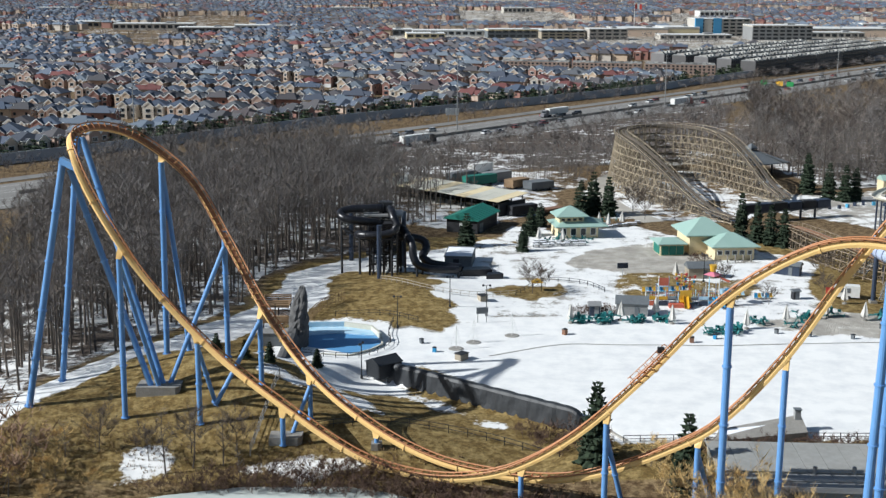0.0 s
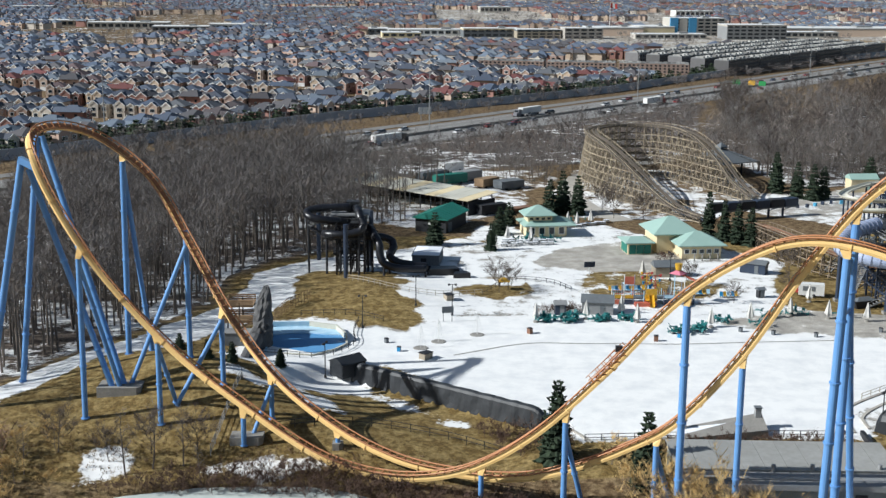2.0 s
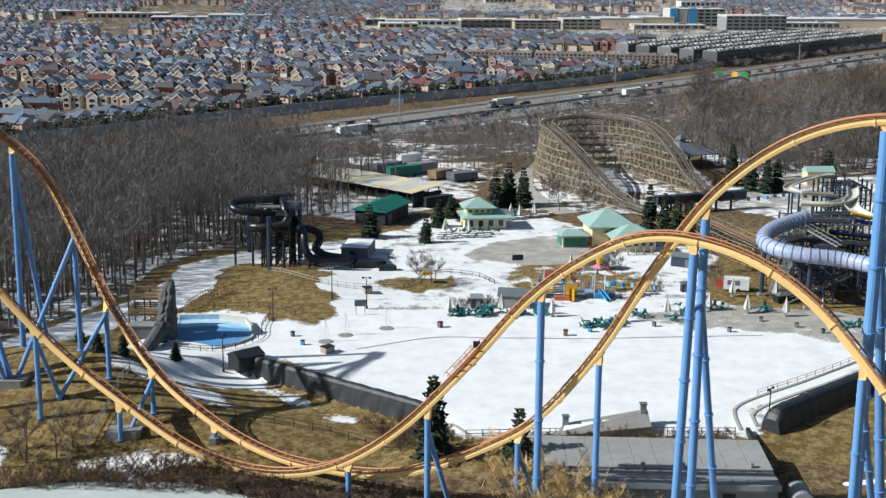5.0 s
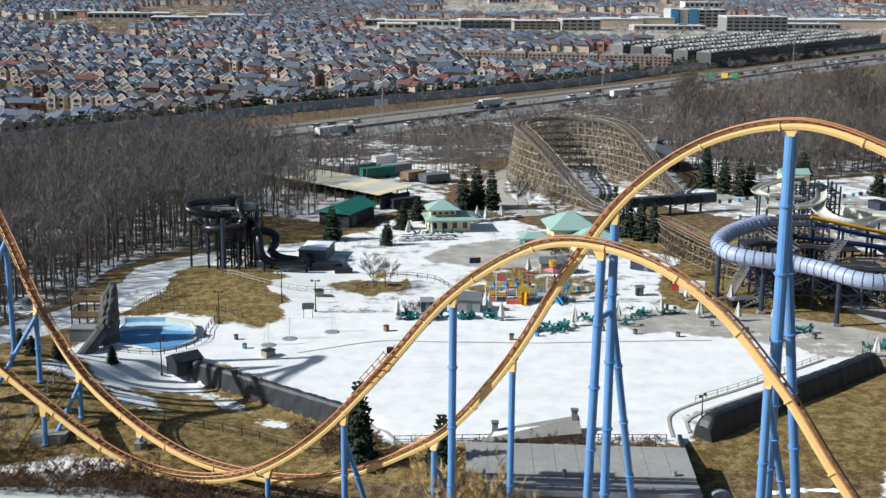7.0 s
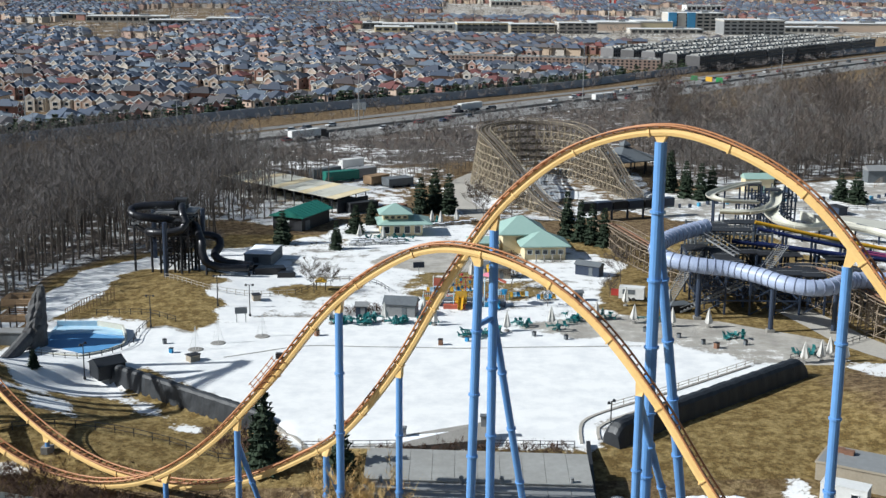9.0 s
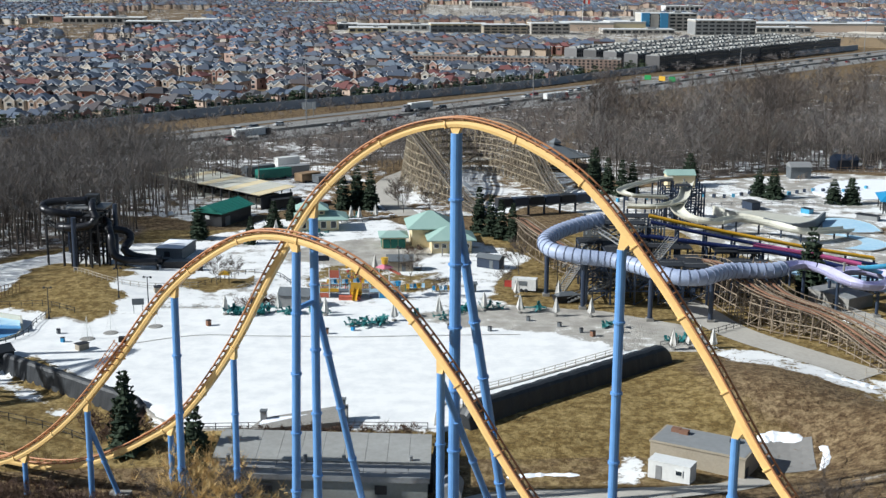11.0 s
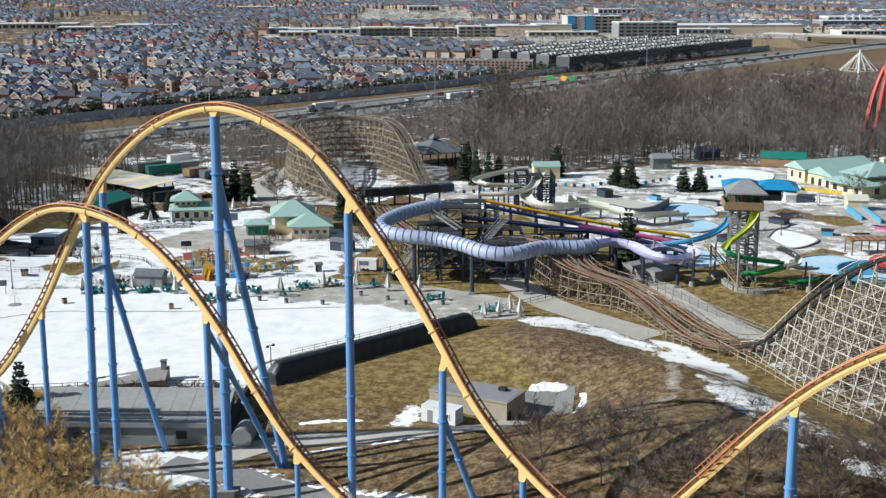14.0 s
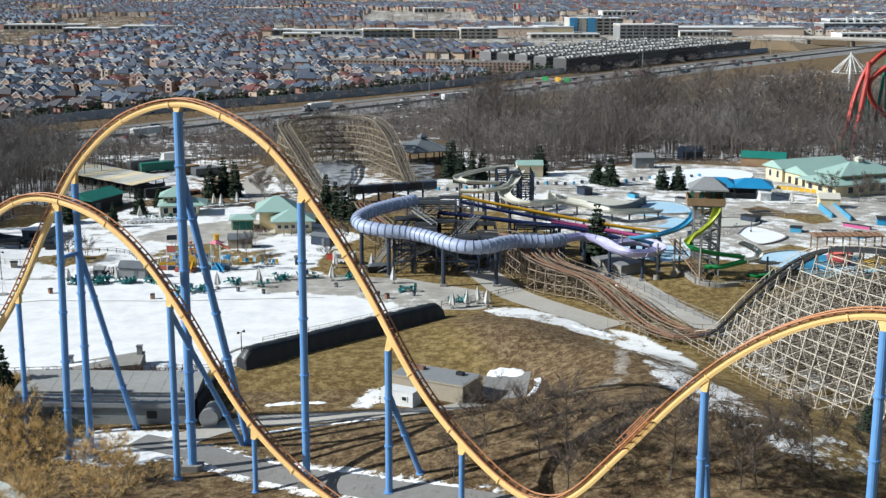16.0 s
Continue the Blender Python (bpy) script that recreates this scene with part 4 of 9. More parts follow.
def evergreen(seed, tall, wide):
    """A spruce: trunk and whorls of drooping, ragged boughs."""
    rnd = random.Random(seed)
    wood, fine = Geo(), Geo()
    wood.pipe((0, 0, -0.3), (0, 0, tall * 0.9), 0.018 * tall, 0.02, 6, False)
    k = int(tall * 1.9)
    for j in range(k):
        t = (j + rnd.random()) / k
        z = tall * (0.06 + 0.92 * t)
        reach = wide * (1 - t) ** 0.85 * rnd.uniform(0.75, 1.12) + 0.15
        n = 9 if t < 0.6 else 6
        for i in range(n):
            a = 2 * math.pi * (i + rnd.random() * 0.8) / n
            r = reach * rnd.uniform(0.7, 1.1)
            d = Vector((math.cos(a), math.sin(a), 0))
            e = Vector((-d.y, d.x, 0))
            o = Vector((0, 0, z))
            tip = o + d * r - Vector((0, 0, 0.28 * r))
            mid = o + d * r * 0.55 - Vector((0, 0, 0.08 * r))
            w = 0.3 * r + 0.12
            hang = Vector((0, 0, 0.22 * r + 0.1))
            fine.add([o, mid + e * w - hang * 0.6, tip, mid - e * w - hang * 0.6, mid + Vector((0, 0, 0.06)), mid - hang * 1.5], [(0, 1, 4), (1, 2, 4), (2, 3, 4), (3, 0, 4), (4, 2, 5), (0, 4, 5)])
            for q in range(2):
                s = mid.lerp(tip, rnd.random()) + e * rnd.uniform(-w, w)
                fine.add([s, s + d * 0.4 + e * rnd.uniform(-0.3, 0.3), s - Vector((0, 0, rnd.uniform(0.3, 0.7)))], [(0, 1, 2)])
    return wood, fine


spruce_shapes = []


def spruce(x, y, tall, wide, kind=None, turn=0.0):
    if len(spruce_shapes) < 5:
        w, f = evergreen(60 + len(spruce_shapes), 10, 2.6)
        spruce_shapes.append((w.mesh("trunk", M_BARK), f.mesh("crown", M_NEEDLE)))
    k = len(bpy.data.objects) % 5 if len(spruce_shapes) >= 5 else len(spruce_shapes) - 1
    ob = thing("spruce_tree", (x, y, hz(x, y)), turn, "dark green spruce with drooping ragged boughs", "tree")
    ob.scale = (wide / 2.6, wide / 2.6, tall / 10)
    part("trunk", spruce_shapes[k][0], None, ob)
    part("crown", spruce_shapes[k][1], None, ob)


for x, y, tall, wide in ((23.0, 178, 13.5, 3.6), (35.2, 170, 12, 3.4), (40, 361, 11, 3.4), (44, 364, 13, 3.6), (48, 361, 12, 3.4), (79.5, 330, 13, 3.0), (82.5, 325, 11.5, 2.8), (85, 321, 11, 2.8), (88, 319, 10.5, 2.7),
                         (117, 400, 13, 3.4), (121, 391, 12, 3.2), (125, 387, 12, 3.2), (128.5, 388, 11, 3.0), (119, 408, 13, 3.2), (151.3, 267.5, 15.7, 4.4), (150, 408, 11, 4.2), (172, 385, 10, 4.2), (188, 376, 8, 3.6), (193.5, 376.5, 8.5, 3.8), (168, 388, 9, 3.4),
                         (-41.6, 222.6, 3.4, 1.5), (-33.6, 205.6, 3.4, 1.4), (-29.4, 205.6, 3.8, 1.5), (-22, 212, 3.4, 1.4), (6.1, 319, 9, 3.4), (20.4, 313.5, 7.5, 2.2), (23.6, 333, 8, 3.0), (27, 345, 7, 2.8), (176, 143, 4.5, 2.4)):
    spruce(x, y, tall, wide, turn=37 * x)

# undergrowth and single trees
bushes = [grow(s, 3.2, 2.2, 9, 9, 2, 2.4, 0.7, 0.1) for s in (21, 22, 23)]
thin_bushes = [grow(s, 3.4, 2.6, 5, 7, 2, 3.0, 0.9) for s in (24, 25, 26)]
small_trees = [grow(s, 8, 5.4, 22, 26, 4, 1.3, 0.85, 0.14) for s in (31, 32, 33)]
willows = [grow(s, 6.2, 4.6, 14, 22, 3, 1.9, 0.75, 0.06) for s in (41, 42)]
many(scatter([(34, 130), (32, 158), (38, 160), (50, 154), (62, 143), (70, 136), (66, 126), (44, 126)], 3.7, 12), willows, "willow_scrub", (M_BARK, M_GOLD), "golden-brown bare willow scrub", "scrub", 13, 0.4, 0.8)
many([(37, 157), (41, 155), (44.5, 150.5), (38, 149), (47, 147), (34, 153), (35, 159), (42, 158.6), (50, 144)], willows, "willow_scrub", (M_BARK, M_GOLD), "tall golden-brown willow scrub before the pump house", "scrub", 11, 0.95, 1.3)
many(scatter([(32, 164), (31, 177), (37, 178), (39, 166)], 3.0, 14), willows, "willow_scrub", (M_BARK, M_GOLD), "golden-brown bare willow scrub beside the pump house", "scrub", 14, 0.45, 0.8)
many(scatter([(-70, 162), (-72, 178), (-50, 184), (-52, 172), (-44, 170), (-54, 162)], 4.6, 15), willows, "willow_scrub", (M_BARK, M_GOLD), "golden-brown bare willow scrub by the pond", "scrub", 15, 0.5, 0.8)
many(scatter([(-46, 170), (-30, 174.5), (-14, 176.5), (-4, 173), (6, 168), (20, 164), (34, 158), (34, 152), (10, 160), (-8, 169), (-30, 170)], 1.2, 16), bushes, "shrubs", (M_SHRUB, M_SHRUB), "dark red-brown bare shrubs along the pond", "shrubs", 16, 0.5, 0.8)
many(scatter([(38, 181.5), (69, 180.5), (69, 176.5), (40, 177)], 1.3, 17), bushes, "shrubs", (M_SHRUB, M_SHRUB), "dark clipped shrubs along the pool wall", "shrubs", 17, 0.4, 0.65)
many(scatter([(26.6, 254.4), (31.3, 257.3), (37.1, 256), (35.8, 252.4), (27, 252)], 1.0, 27), bushes, "shrubs", (M_SHRUB, M_SHRUB), "dark clipped shrubs in the planting bed", "shrubs", 27, 0.3, 0.5)
many(scatter([(60, 303), (66, 305), (66, 302), (61, 300.5)], 1.0, 28), bushes, "shrubs", (M_SHRUB, M_SHRUB), "dark shrubs beside the restaurant", "shrubs", 28, 0.4, 0.6)
many(scatter([(-84, 166), (-66, 184), (-56, 180), (-60, 168), (-74, 158)], 3.4, 29), thin_bushes, "shrubs", (M_BARK, M_REDTWIG), "tall bare brown bushes by the pond", "shrubs", 29, 1.0, 1.7)
many(scatter([(10, 192), (22, 190), (27, 180), (18, 180)], 1.5, 18), bushes, "shrubs", (M_SHRUB, M_SHRUB), "dark bare shrubs under the spruces", "shrubs", 18, 0.5, 0.8)
saplings = [grow(s, 10.5, 1.7, 16, 9, 2, 0.7, 0.8, 0.2) for s in (51, 52)]
for i, (x, y, s) in enumerate(((-40.9, 175.1, 1.0), (-37.1, 176.5, 1.05), (-32.7, 177.2, 0.95), (-29.4, 173.2, 0.6), (-55.5, 174.5, 0.8), (-60.5, 174, 0.75))):
    ob = thing("bare_sapling", (x, y, hz(x, y)), 70 * i, "tall slender grey bare sapling on the pond bank", "tree", "bare saplings")
    ob.scale = (s, s, s)
    part("trunk", saplings[i % 2][0].mesh("trunk", M_BARK), None, ob)
    part("crown", saplings[i % 2][1].mesh("crown", M_PALETWIG), None, ob)
tree_src = []
for wood, fine in small_trees:
    tree_src.append((wood.mesh("trunk", M_BARK), fine.mesh("crown", M_BROWNTWIG)))
for i, (x, y, s) in enumerate(((117, 132, 0.7), (124, 126, 0.9), (128, 127.5, 0.75), (134, 121, 0.8), (141, 119, 0.95), (150, 117.3, 0.8), (152.3, 117.5, 0.85), (160.2, 119, 0.95), (169, 119, 0.9), (127, 118, 0.7), (112, 124, 0.65),
                               (19.8, 270, 0.75), (23, 275, 0.5), (88, 283, 0.8), (84, 270, 0.5), (-44, 178, 0.6), (-38, 180, 0.75), (-31, 180, 0.7), (-52, 180, 0.7),
                               (63, 276, 0.6), (70, 262, 0.45), (66, 352, 0.8), (58, 356, 0.9), (56, 366, 0.9), (237, 356, 0.9), (246, 352, 0.9), (252, 358, 0.8), (36, 150, 0.9), (46, 150, 0.9))):
    ob = thing("bare_tree", (x, y, hz(x, y)), 51 * i, "small bare deciduous tree with fine grey twigs", "tree", "small bare trees")
    s = s * (1.35 if y < 150 else 1.0)
    ob.scale = (s, s, s)
    part("trunk", tree_src[i % 3][0], None, ob)
    part("crown", tree_src[i % 3][1], None, ob)
GROVE = [(20, 420), (24, 450), (60, 470), (92, 462), (60, 446), (50, 424), (40, 404), (30, 412)]
many(scatter(GROVE, 4.4, 19), far_trees, "woods", (M_BARK, M_TWIG), "bare brown grove behind the service yard", "woods", 19, 0.4, 0.6)
YARD_TREES = [(-30, 346), (-32, 400), (0, 408), (14, 398), (-8, 372), (0, 352), (-8, 340)]
many(scatter(YARD_TREES, 4.4, 22), tall_trees, "woods", (M_BARK, M_TWIG), "tall bare trees around the shelter", "woods", 22, 0.75, 0.95)
many(scatter(YARD_TREES, 4.6, 25), thin_bushes, "scrub", (M_BARK, M_BROWNTWIG), "bare undergrowth around the shelter", "scrub", 25, 0.5, 1.1)
many(scatter(SCRUB_BELT, 7.0, 23), thin_bushes, "scrub", (M_SHRUB, M_TWIG), "low bare brown scrub before the motorway", "scrub", 23, 0.8, 1.9)
many(scatter(SCRUB_BELT, 13, 24), far_trees, "woods", (M_BARK, M_TWIG), "scattered bare trees in the scrub", "woods", 24, 0.35, 0.6)
rnd_verge = np.random.RandomState(20)
verge = []
for k in range(420):
    x0 = rnd_verge.uniform(-190, 420)
    y0 = np.interp(x0, [p[0] for p in HIGHWAY], [p[1] for p in HIGHWAY])
    off = rnd_verge.uniform(30, 48)
    verge.append((x0 - 0.76 * off, y0 + 0.65 * off))
many(verge, thin_bushes, "scrub", (M_SHRUB, M_TWIG), "bare brown scrub beyond the motorway", "scrub", 20, 0.7, 1.4)


def tuft(seed, tall=0.4, blades=8):
    rnd = random.Random(seed)
    wood, fine = Geo(), Geo()
    for k in range(blades):
        a, r = rnd.uniform(0, 6.283), rnd.uniform(0.05, 0.4)
        o = Vector((r * math.cos(a), r * math.sin(a), 0))
        t = o + Vector((rnd.uniform(-0.3, 0.3), rnd.uniform(-0.3, 0.3), tall * rnd.uniform(0.5, 1.2)))
        e = Vector((-math.sin(a), math.cos(a), 0)) * 0.07
        fine.add([o - e, o + e, t], [(0, 1, 2)])
    wood.add([(0, 0, 0), (0.05, 0, 0), (0, 0, tall * 1.2)], [(0, 1, 2)])
    return wood, fine


tufts = [tuft(s) for s in range(80, 85)]
BANK = [(-70, 176), (-50, 186), (-20, 184), (10, 180), (24, 172), (36, 158), (20, 160), (0, 170), (-30, 175)]
many(scatter(SLOPE_BROWN, 1.15, 81), tufts, "dry_weeds", (M_WEED, M_WEED), "tufts of dead brown weeds on the slope", "weeds", 82, 0.35, 1.0)
many(scatter(BANK, 1.0, 83), tufts, "dry_weeds", (M_WEED, M_WEED), "tufts of dead brown weeds on the pond bank", "weeds", 84, 0.6, 1.4)

FRONT_WOOD = [(112, 446), (128, 412), (150, 420), (198, 446), (240, 438), (300, 420), (330, 470), (300, 560), (200, 560), (128, 560), (116, 500)]
many(scatter(FRONT_WOOD, 7.0, 86), thin_bushes, "scrub", (M_BARK, M_TWIG), "bare undergrowth of the wide wood", "scrub", 87, 0.9, 1.9)

# ---- town ----
def house_mesh(rnd_seed):
    """A two-storey brick house with gabled bays on both fronts: walls, roof, white trim, panes, and its measures."""
    rnd = random.Random(rnd_seed)
    w, d, h = rnd.uniform(9.4, 10.8), rnd.uniform(10.4, 12.4), rnd.uniform(6.0, 6.7)
    walls, roof, trim, panes = Geo(), Geo(), Geo(), Geo()
    walls.box((0, 0, h / 2), (w, d, h))
    roof.hip((0, 0), (w + 0.9, d + 0.9), h, rnd.uniform(2.4, 3.2), 0 if w > d else 90, abs(w - d) + rnd.uniform(0, 2.5))
    side = rnd.choice((-1, 1))
    gx, gw = side * w * 0.24, w * rnd.uniform(0.42, 0.52)
    for face, depth in ((-1, 2.4), (1, 1.2)):
        for cx, cw, top in ((gx, gw, h - 0.2), (-gx * 1.1, gw * 0.62, h - 0.5)):
            dep = depth if cw == gw else depth * 0.45
            y0 = face * (d / 2 + dep)
            walls.box((cx, face * (d / 2 + dep / 2 - 0.1), top / 2), (cw, dep + 0.2, top))
            peak = top + cw * 0.42
            walls.add([(cx - cw / 2, y0, top), (cx + cw / 2, y0, top), (cx, y0, peak), (cx - cw / 2, y0 - face * 0.3, top), (cx + cw / 2, y0 - face * 0.3, top), (cx, y0 - face * 0.3, peak)],
                      [(0, 1, 2), (5, 4, 3)] if face < 0 else [(2, 1, 0), (3, 4, 5)])
            run = dep + d * 0.3
            roof.gable((cx, y0 - face * (run / 2 - 0.05) - face * 0.25), (run, cw + 0.8), top, cw * 0.42, 90, 0.16)
            for s in (-1, 1):
                trim._beam(Vector((cx + s * (cw / 2 + 0.35), y0 + face * 0.32, top + 0.02)), Vector((cx, y0 + face * 0.32, peak + 0.22)), 0.12, 0.34)
            pw = cw * (0.42 if cw == gw else 0.5)
            trim.box((cx, y0 + face * 0.03, 4.25), (pw + 0.4, 0.1, 1.9))
            panes.box((cx, y0 + face * 0.07, 4.25), (pw, 0.12, 1.5))
            if face > 0 or cw != gw:
                panes.box((cx, y0 + face * 0.04, 1.6), (pw * 1.1, 0.12, 1.6))
        trim.box((0, face * (d / 2 + 0.48), h + 0.06), (w + 1.0, 0.12, 0.24))
        panes.box((-gx * 0.02, face * (d / 2 + 0.04), 4.3), (1.1, 0.12, 1.4))
    for s in (-1, 1):
        trim.box((s * (w / 2 + 0.48), 0, h + 0.06), (0.12, d + 0.9, 0.24))
        for y, z in ((-d * 0.25, 4.3), (d * 0.22, 4.3), (d * 0.05, 1.5)):
            panes.box((s * (w / 2 + 0.03), y, z), (0.12, 1.2, 1.4))
    return walls, roof, trim, panes, (w, d, h, gx)


town_homes = [house_mesh(s) for s in range(6)]


def street_plots(seed):
    """Rows of plots along gently bent streets beyond the sound wall."""
    rnd = random.Random(seed)
    out = []
    for row in range(0, 90):
        base = row * 36.0 + (7 if row % 2 else 0)
        face = 0 if row % 2 else 180
        for col in range(-150, 150):
            if (col + row * 3) % 17 == 0 or rnd.random() < 0.06:
                continue
            u, v = col * 12.8 + rnd.uniform(-1.0, 1.0), base + rnd.uniform(-1.6, 1.6) + 14 * math.sin(col / 21 + row / 5)
            a = radians(-13)
            x, y = -200 + u * math.cos(a) - v * math.sin(a), 380 + u * math.sin(a) + v * math.cos(a)
            out.append((x, y, -13 + face + rnd.choice((0, 0, 0, 0, 0, 90, -90)) + rnd.uniform(-6, 6) + 10 * math.cos(col / 21 + row / 5)))
    return out


def wall_side(x, y):
    """How far beyond the sound wall a place lies."""
    for (ax, ay), (bx, by) in zip(SOUND_WALL[:-1], SOUND_WALL[1:]):
        if ax <= x <= bx:
            return y - (ay + (by - ay) * (x - ax) / (bx - ax))
    return 500 if x > SOUND_WALL[-1][0] and y > 1400 else -1 if x > 0 else y


TOWNHOUSES = [(205, 868), (400, 1098), (318, 1165), (96, 912), (44, 905), (56, 868), (136, 850), (150, 815)]
plots = []
for (ax, ay), (bx, by) in zip(SOUND_WALL[1:], SOUND_WALL[2:8]):
    n = int(math.hypot(bx - ax, by - ay) / 13.6)
    for k in range(n):
        t = (k + 0.5) / n
        dx, dy = (bx - ax) / math.hypot(bx - ax, by - ay), (by - ay) / math.hypot(bx - ax, by - ay)
        plots.append((ax + (bx - ax) * t - 17 * dy, ay + (by - ay) * t + 17 * dx, math.degrees(math.atan2(dy, dx))))
for x, y, a in street_plots(9):
    if y > 1050 and noise.noise((x / 210, y / 260, 3.1)) > 0.16:
        continue
    if wall_side(x, y) < 44 or y > 2900 or abs(x - 0.11 * y) > 0.46 * y + 60:
        continue
    if away(np.array([x]), np.array([y]), TOWNHOUSES)[0] > -14:
        continue
    if 1180 < y + 0.1 * x < 1480 and x > -60 - 0.0 * y:
        continue
    if near_line(np.array([x]), np.array([y]), HIGHWAY)[0] < 60:
        continue
    plots.append((x, y, a))
plots.sort(key=lambda p: p[1] - 0.3 * p[0])
near_plots, far_plots = plots[:200], plots[200:]
originals = []
for walls, roof, trim, panes, (w, d, h, gx) in town_homes:
    hm = thing("house", (0, 0, 0), label="two-storey brown brick suburban house with shingled roof", category="house", group="houses beyond the motorway")
    part("wall", walls, M_HOUSEWALL, hm)
    part("roof", roof, M_HOUSEROOF, hm)
    tagged(part("eave_trim", trim, M_WHITE, hm, "white painted bargeboards and window surrounds"), kind="stuff")
    tagged(part("glazing", panes, M_GLASS, hm, "dark window panes"), kind="stuff")
    part("garage_door", Geo().box((gx, -d / 2 - 2.42, 1.15), (4.2, 0.1, 2.2)), M_WHITE, hm)
    part("door", Geo().box((-gx, -d / 2 - 1.16, 1.1), (1.1, 0.1, 2.1)), M_DARK, hm)
    originals.append(hm)
rnd = random.Random(5)
for i, (x, y, a) in enumerate(near_plots):
    m = pose(x, y, hz(x, y) - 0.05, 0, 0, a)
    if i < len(originals):
        originals[i].matrix_world = m
    else:
        copy_thing(originals[rnd.randrange(6)], m)


def plain_house(seed):
    rnd = random.Random(seed)
    w, d, h = rnd.uniform(9.4, 11.4), rnd.uniform(10.4, 12.6), rnd.uniform(6.0, 6.8)
    walls, roof, trim, panes = Geo().box((0, 0, h / 2), (w, d, h)), Geo(), Geo(), Geo()
    roof.hip((0, 0), (w + 0.9, d + 0.9), h, rnd.uniform(2.4, 3.3), 0 if w > d else 90, abs(w - d) + rnd.uniform(0, 3))
    gx = rnd.choice((-1, 1)) * w * 0.22
    for f in (-1, 1):
        walls.box((gx, f * (d / 2 + 0.6), h / 2 - 0.2), (w * 0.45, 1.6, h - 0.4)).add([(gx - w * 0.22, f * (d / 2 + 1.4), h - 0.4), (gx + w * 0.22, f * (d / 2 + 1.4), h - 0.4), (gx, f * (d / 2 + 1.4), h + 1.8)], [(0, 1, 2)])
        roof.gable((gx, f * (d / 2 - 1)), (4.7, w * 0.5), h - 0.4, 2.2, 90, 0.15)
        panes.box((gx, f * (d / 2 + 1.42), 4.2), (w * 0.22, 0.12, 1.5)).box((-gx, f * (d / 2 + 0.03), 4.2), (1.6, 0.12, 1.5))
        trim.box((gx, f * (d / 2 + 1.5), h - 0.2), (w * 0.5, 0.2, 0.35))
    return walls, roof, trim, panes


plain_homes = [plain_house(s) for s in range(60, 66)]


def joined_houses(spots, seed, shapes, kinds=4):
    """Rows of far houses, joined by material; every house draws its own brick and shingle."""
    for pick, mat, name, label in ((0, M_FARWALL, "house_walls", "brick walls of far suburban houses"), (1, M_HAZYFARROOF, "house_roofs", "shingled roofs of far suburban houses, coloured paler for haze"),
                                   (2, M_WHITE, "house_trims", "white eaves and gable boards of far houses"), (3, M_GLASS, "house_windows", "dark window panes of far houses"))[:kinds]:
        rnd = np.random.RandomState(seed)
        vs, fs, lots, n = [], [], [], 0
        packs = [(np.array(hm[pick].v), hm[pick].f) for hm in shapes]
        for x, y, a in spots:
            v, f = packs[rnd.randint(6)]
            lot = rnd.uniform(0, 1, 2)
            c, s = math.cos(radians(a)), math.sin(radians(a))
            vs.append(np.stack([v[:, 0] * c - v[:, 1] * s + x, v[:, 0] * s + v[:, 1] * c + y, v[:, 2] + hz(x, y) - 0.05], -1))
            fs += [tuple(i + n for i in q) for q in f]
            lots.append(np.full(len(v), lot[pick % 2], np.float32))
            n += len(v)
        me = bpy.data.meshes.new(name)
        me.from_pydata(np.concatenate(vs).tolist(), [], fs)
        me.attributes.new("lot", "FLOAT", "POINT").data.foreach_set("value", np.concatenate(lots))
        me.materials.append(mat)
        solo(name, me, None, label, "houses", kind="stuff")


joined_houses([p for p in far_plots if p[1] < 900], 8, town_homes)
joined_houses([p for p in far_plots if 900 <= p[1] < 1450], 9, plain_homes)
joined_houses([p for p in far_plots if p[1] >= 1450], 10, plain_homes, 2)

# ---- motorway furniture, shops and terraces far off ----
def along(line, s):
    """Place and heading at a distance along a line of the plan."""
    for (ax, ay), (bx, by) in zip(line[:-1], line[1:]):
        n = math.hypot(bx - ax, by - ay)
        if s <= n:
            return ax + (bx - ax) * s / n, ay + (by - ay) * s / n, math.degrees(math.atan2(by - ay, bx - ax))
        s -= n
    return bx, by, math.degrees(math.atan2(by - ay, bx - ax))


pts, _ = spline([(x, y, 0) for x, y in SOUND_WALL], 12)
sound_wall = thing("sound_wall", label="long grey-blue noise wall of concrete panels behind the motorway", category="wall", kind="structure")
for i, (a, b) in enumerate(zip(pts[:-1], pts[1:])):
    if not 430 < a.y < 1150:
        continue
    za = hz(a.x, a.y)
    part("panel", Geo()._beam(Vector((a.x, a.y, za + 2.1)), Vector((b.x, b.y, za + 2.1)), 0.3, 4.2), M_NOISEWALL, sound_wall)
median = thing("median_barrier", label="low concrete median barrier of the motorway", category="barrier", kind="structure")
pts, _ = spline([(x, y, 0) for x, y in HIGHWAY], 25)
for a, b in zip(pts[:-1], pts[1:]):
    if 380 < a.y < 1300:
        part("barrier_section", Geo()._beam(Vector((a.x, a.y, 0.8)), Vector((b.x, b.y, 0.8)), 0.5, 1.1), M_CONC, median)


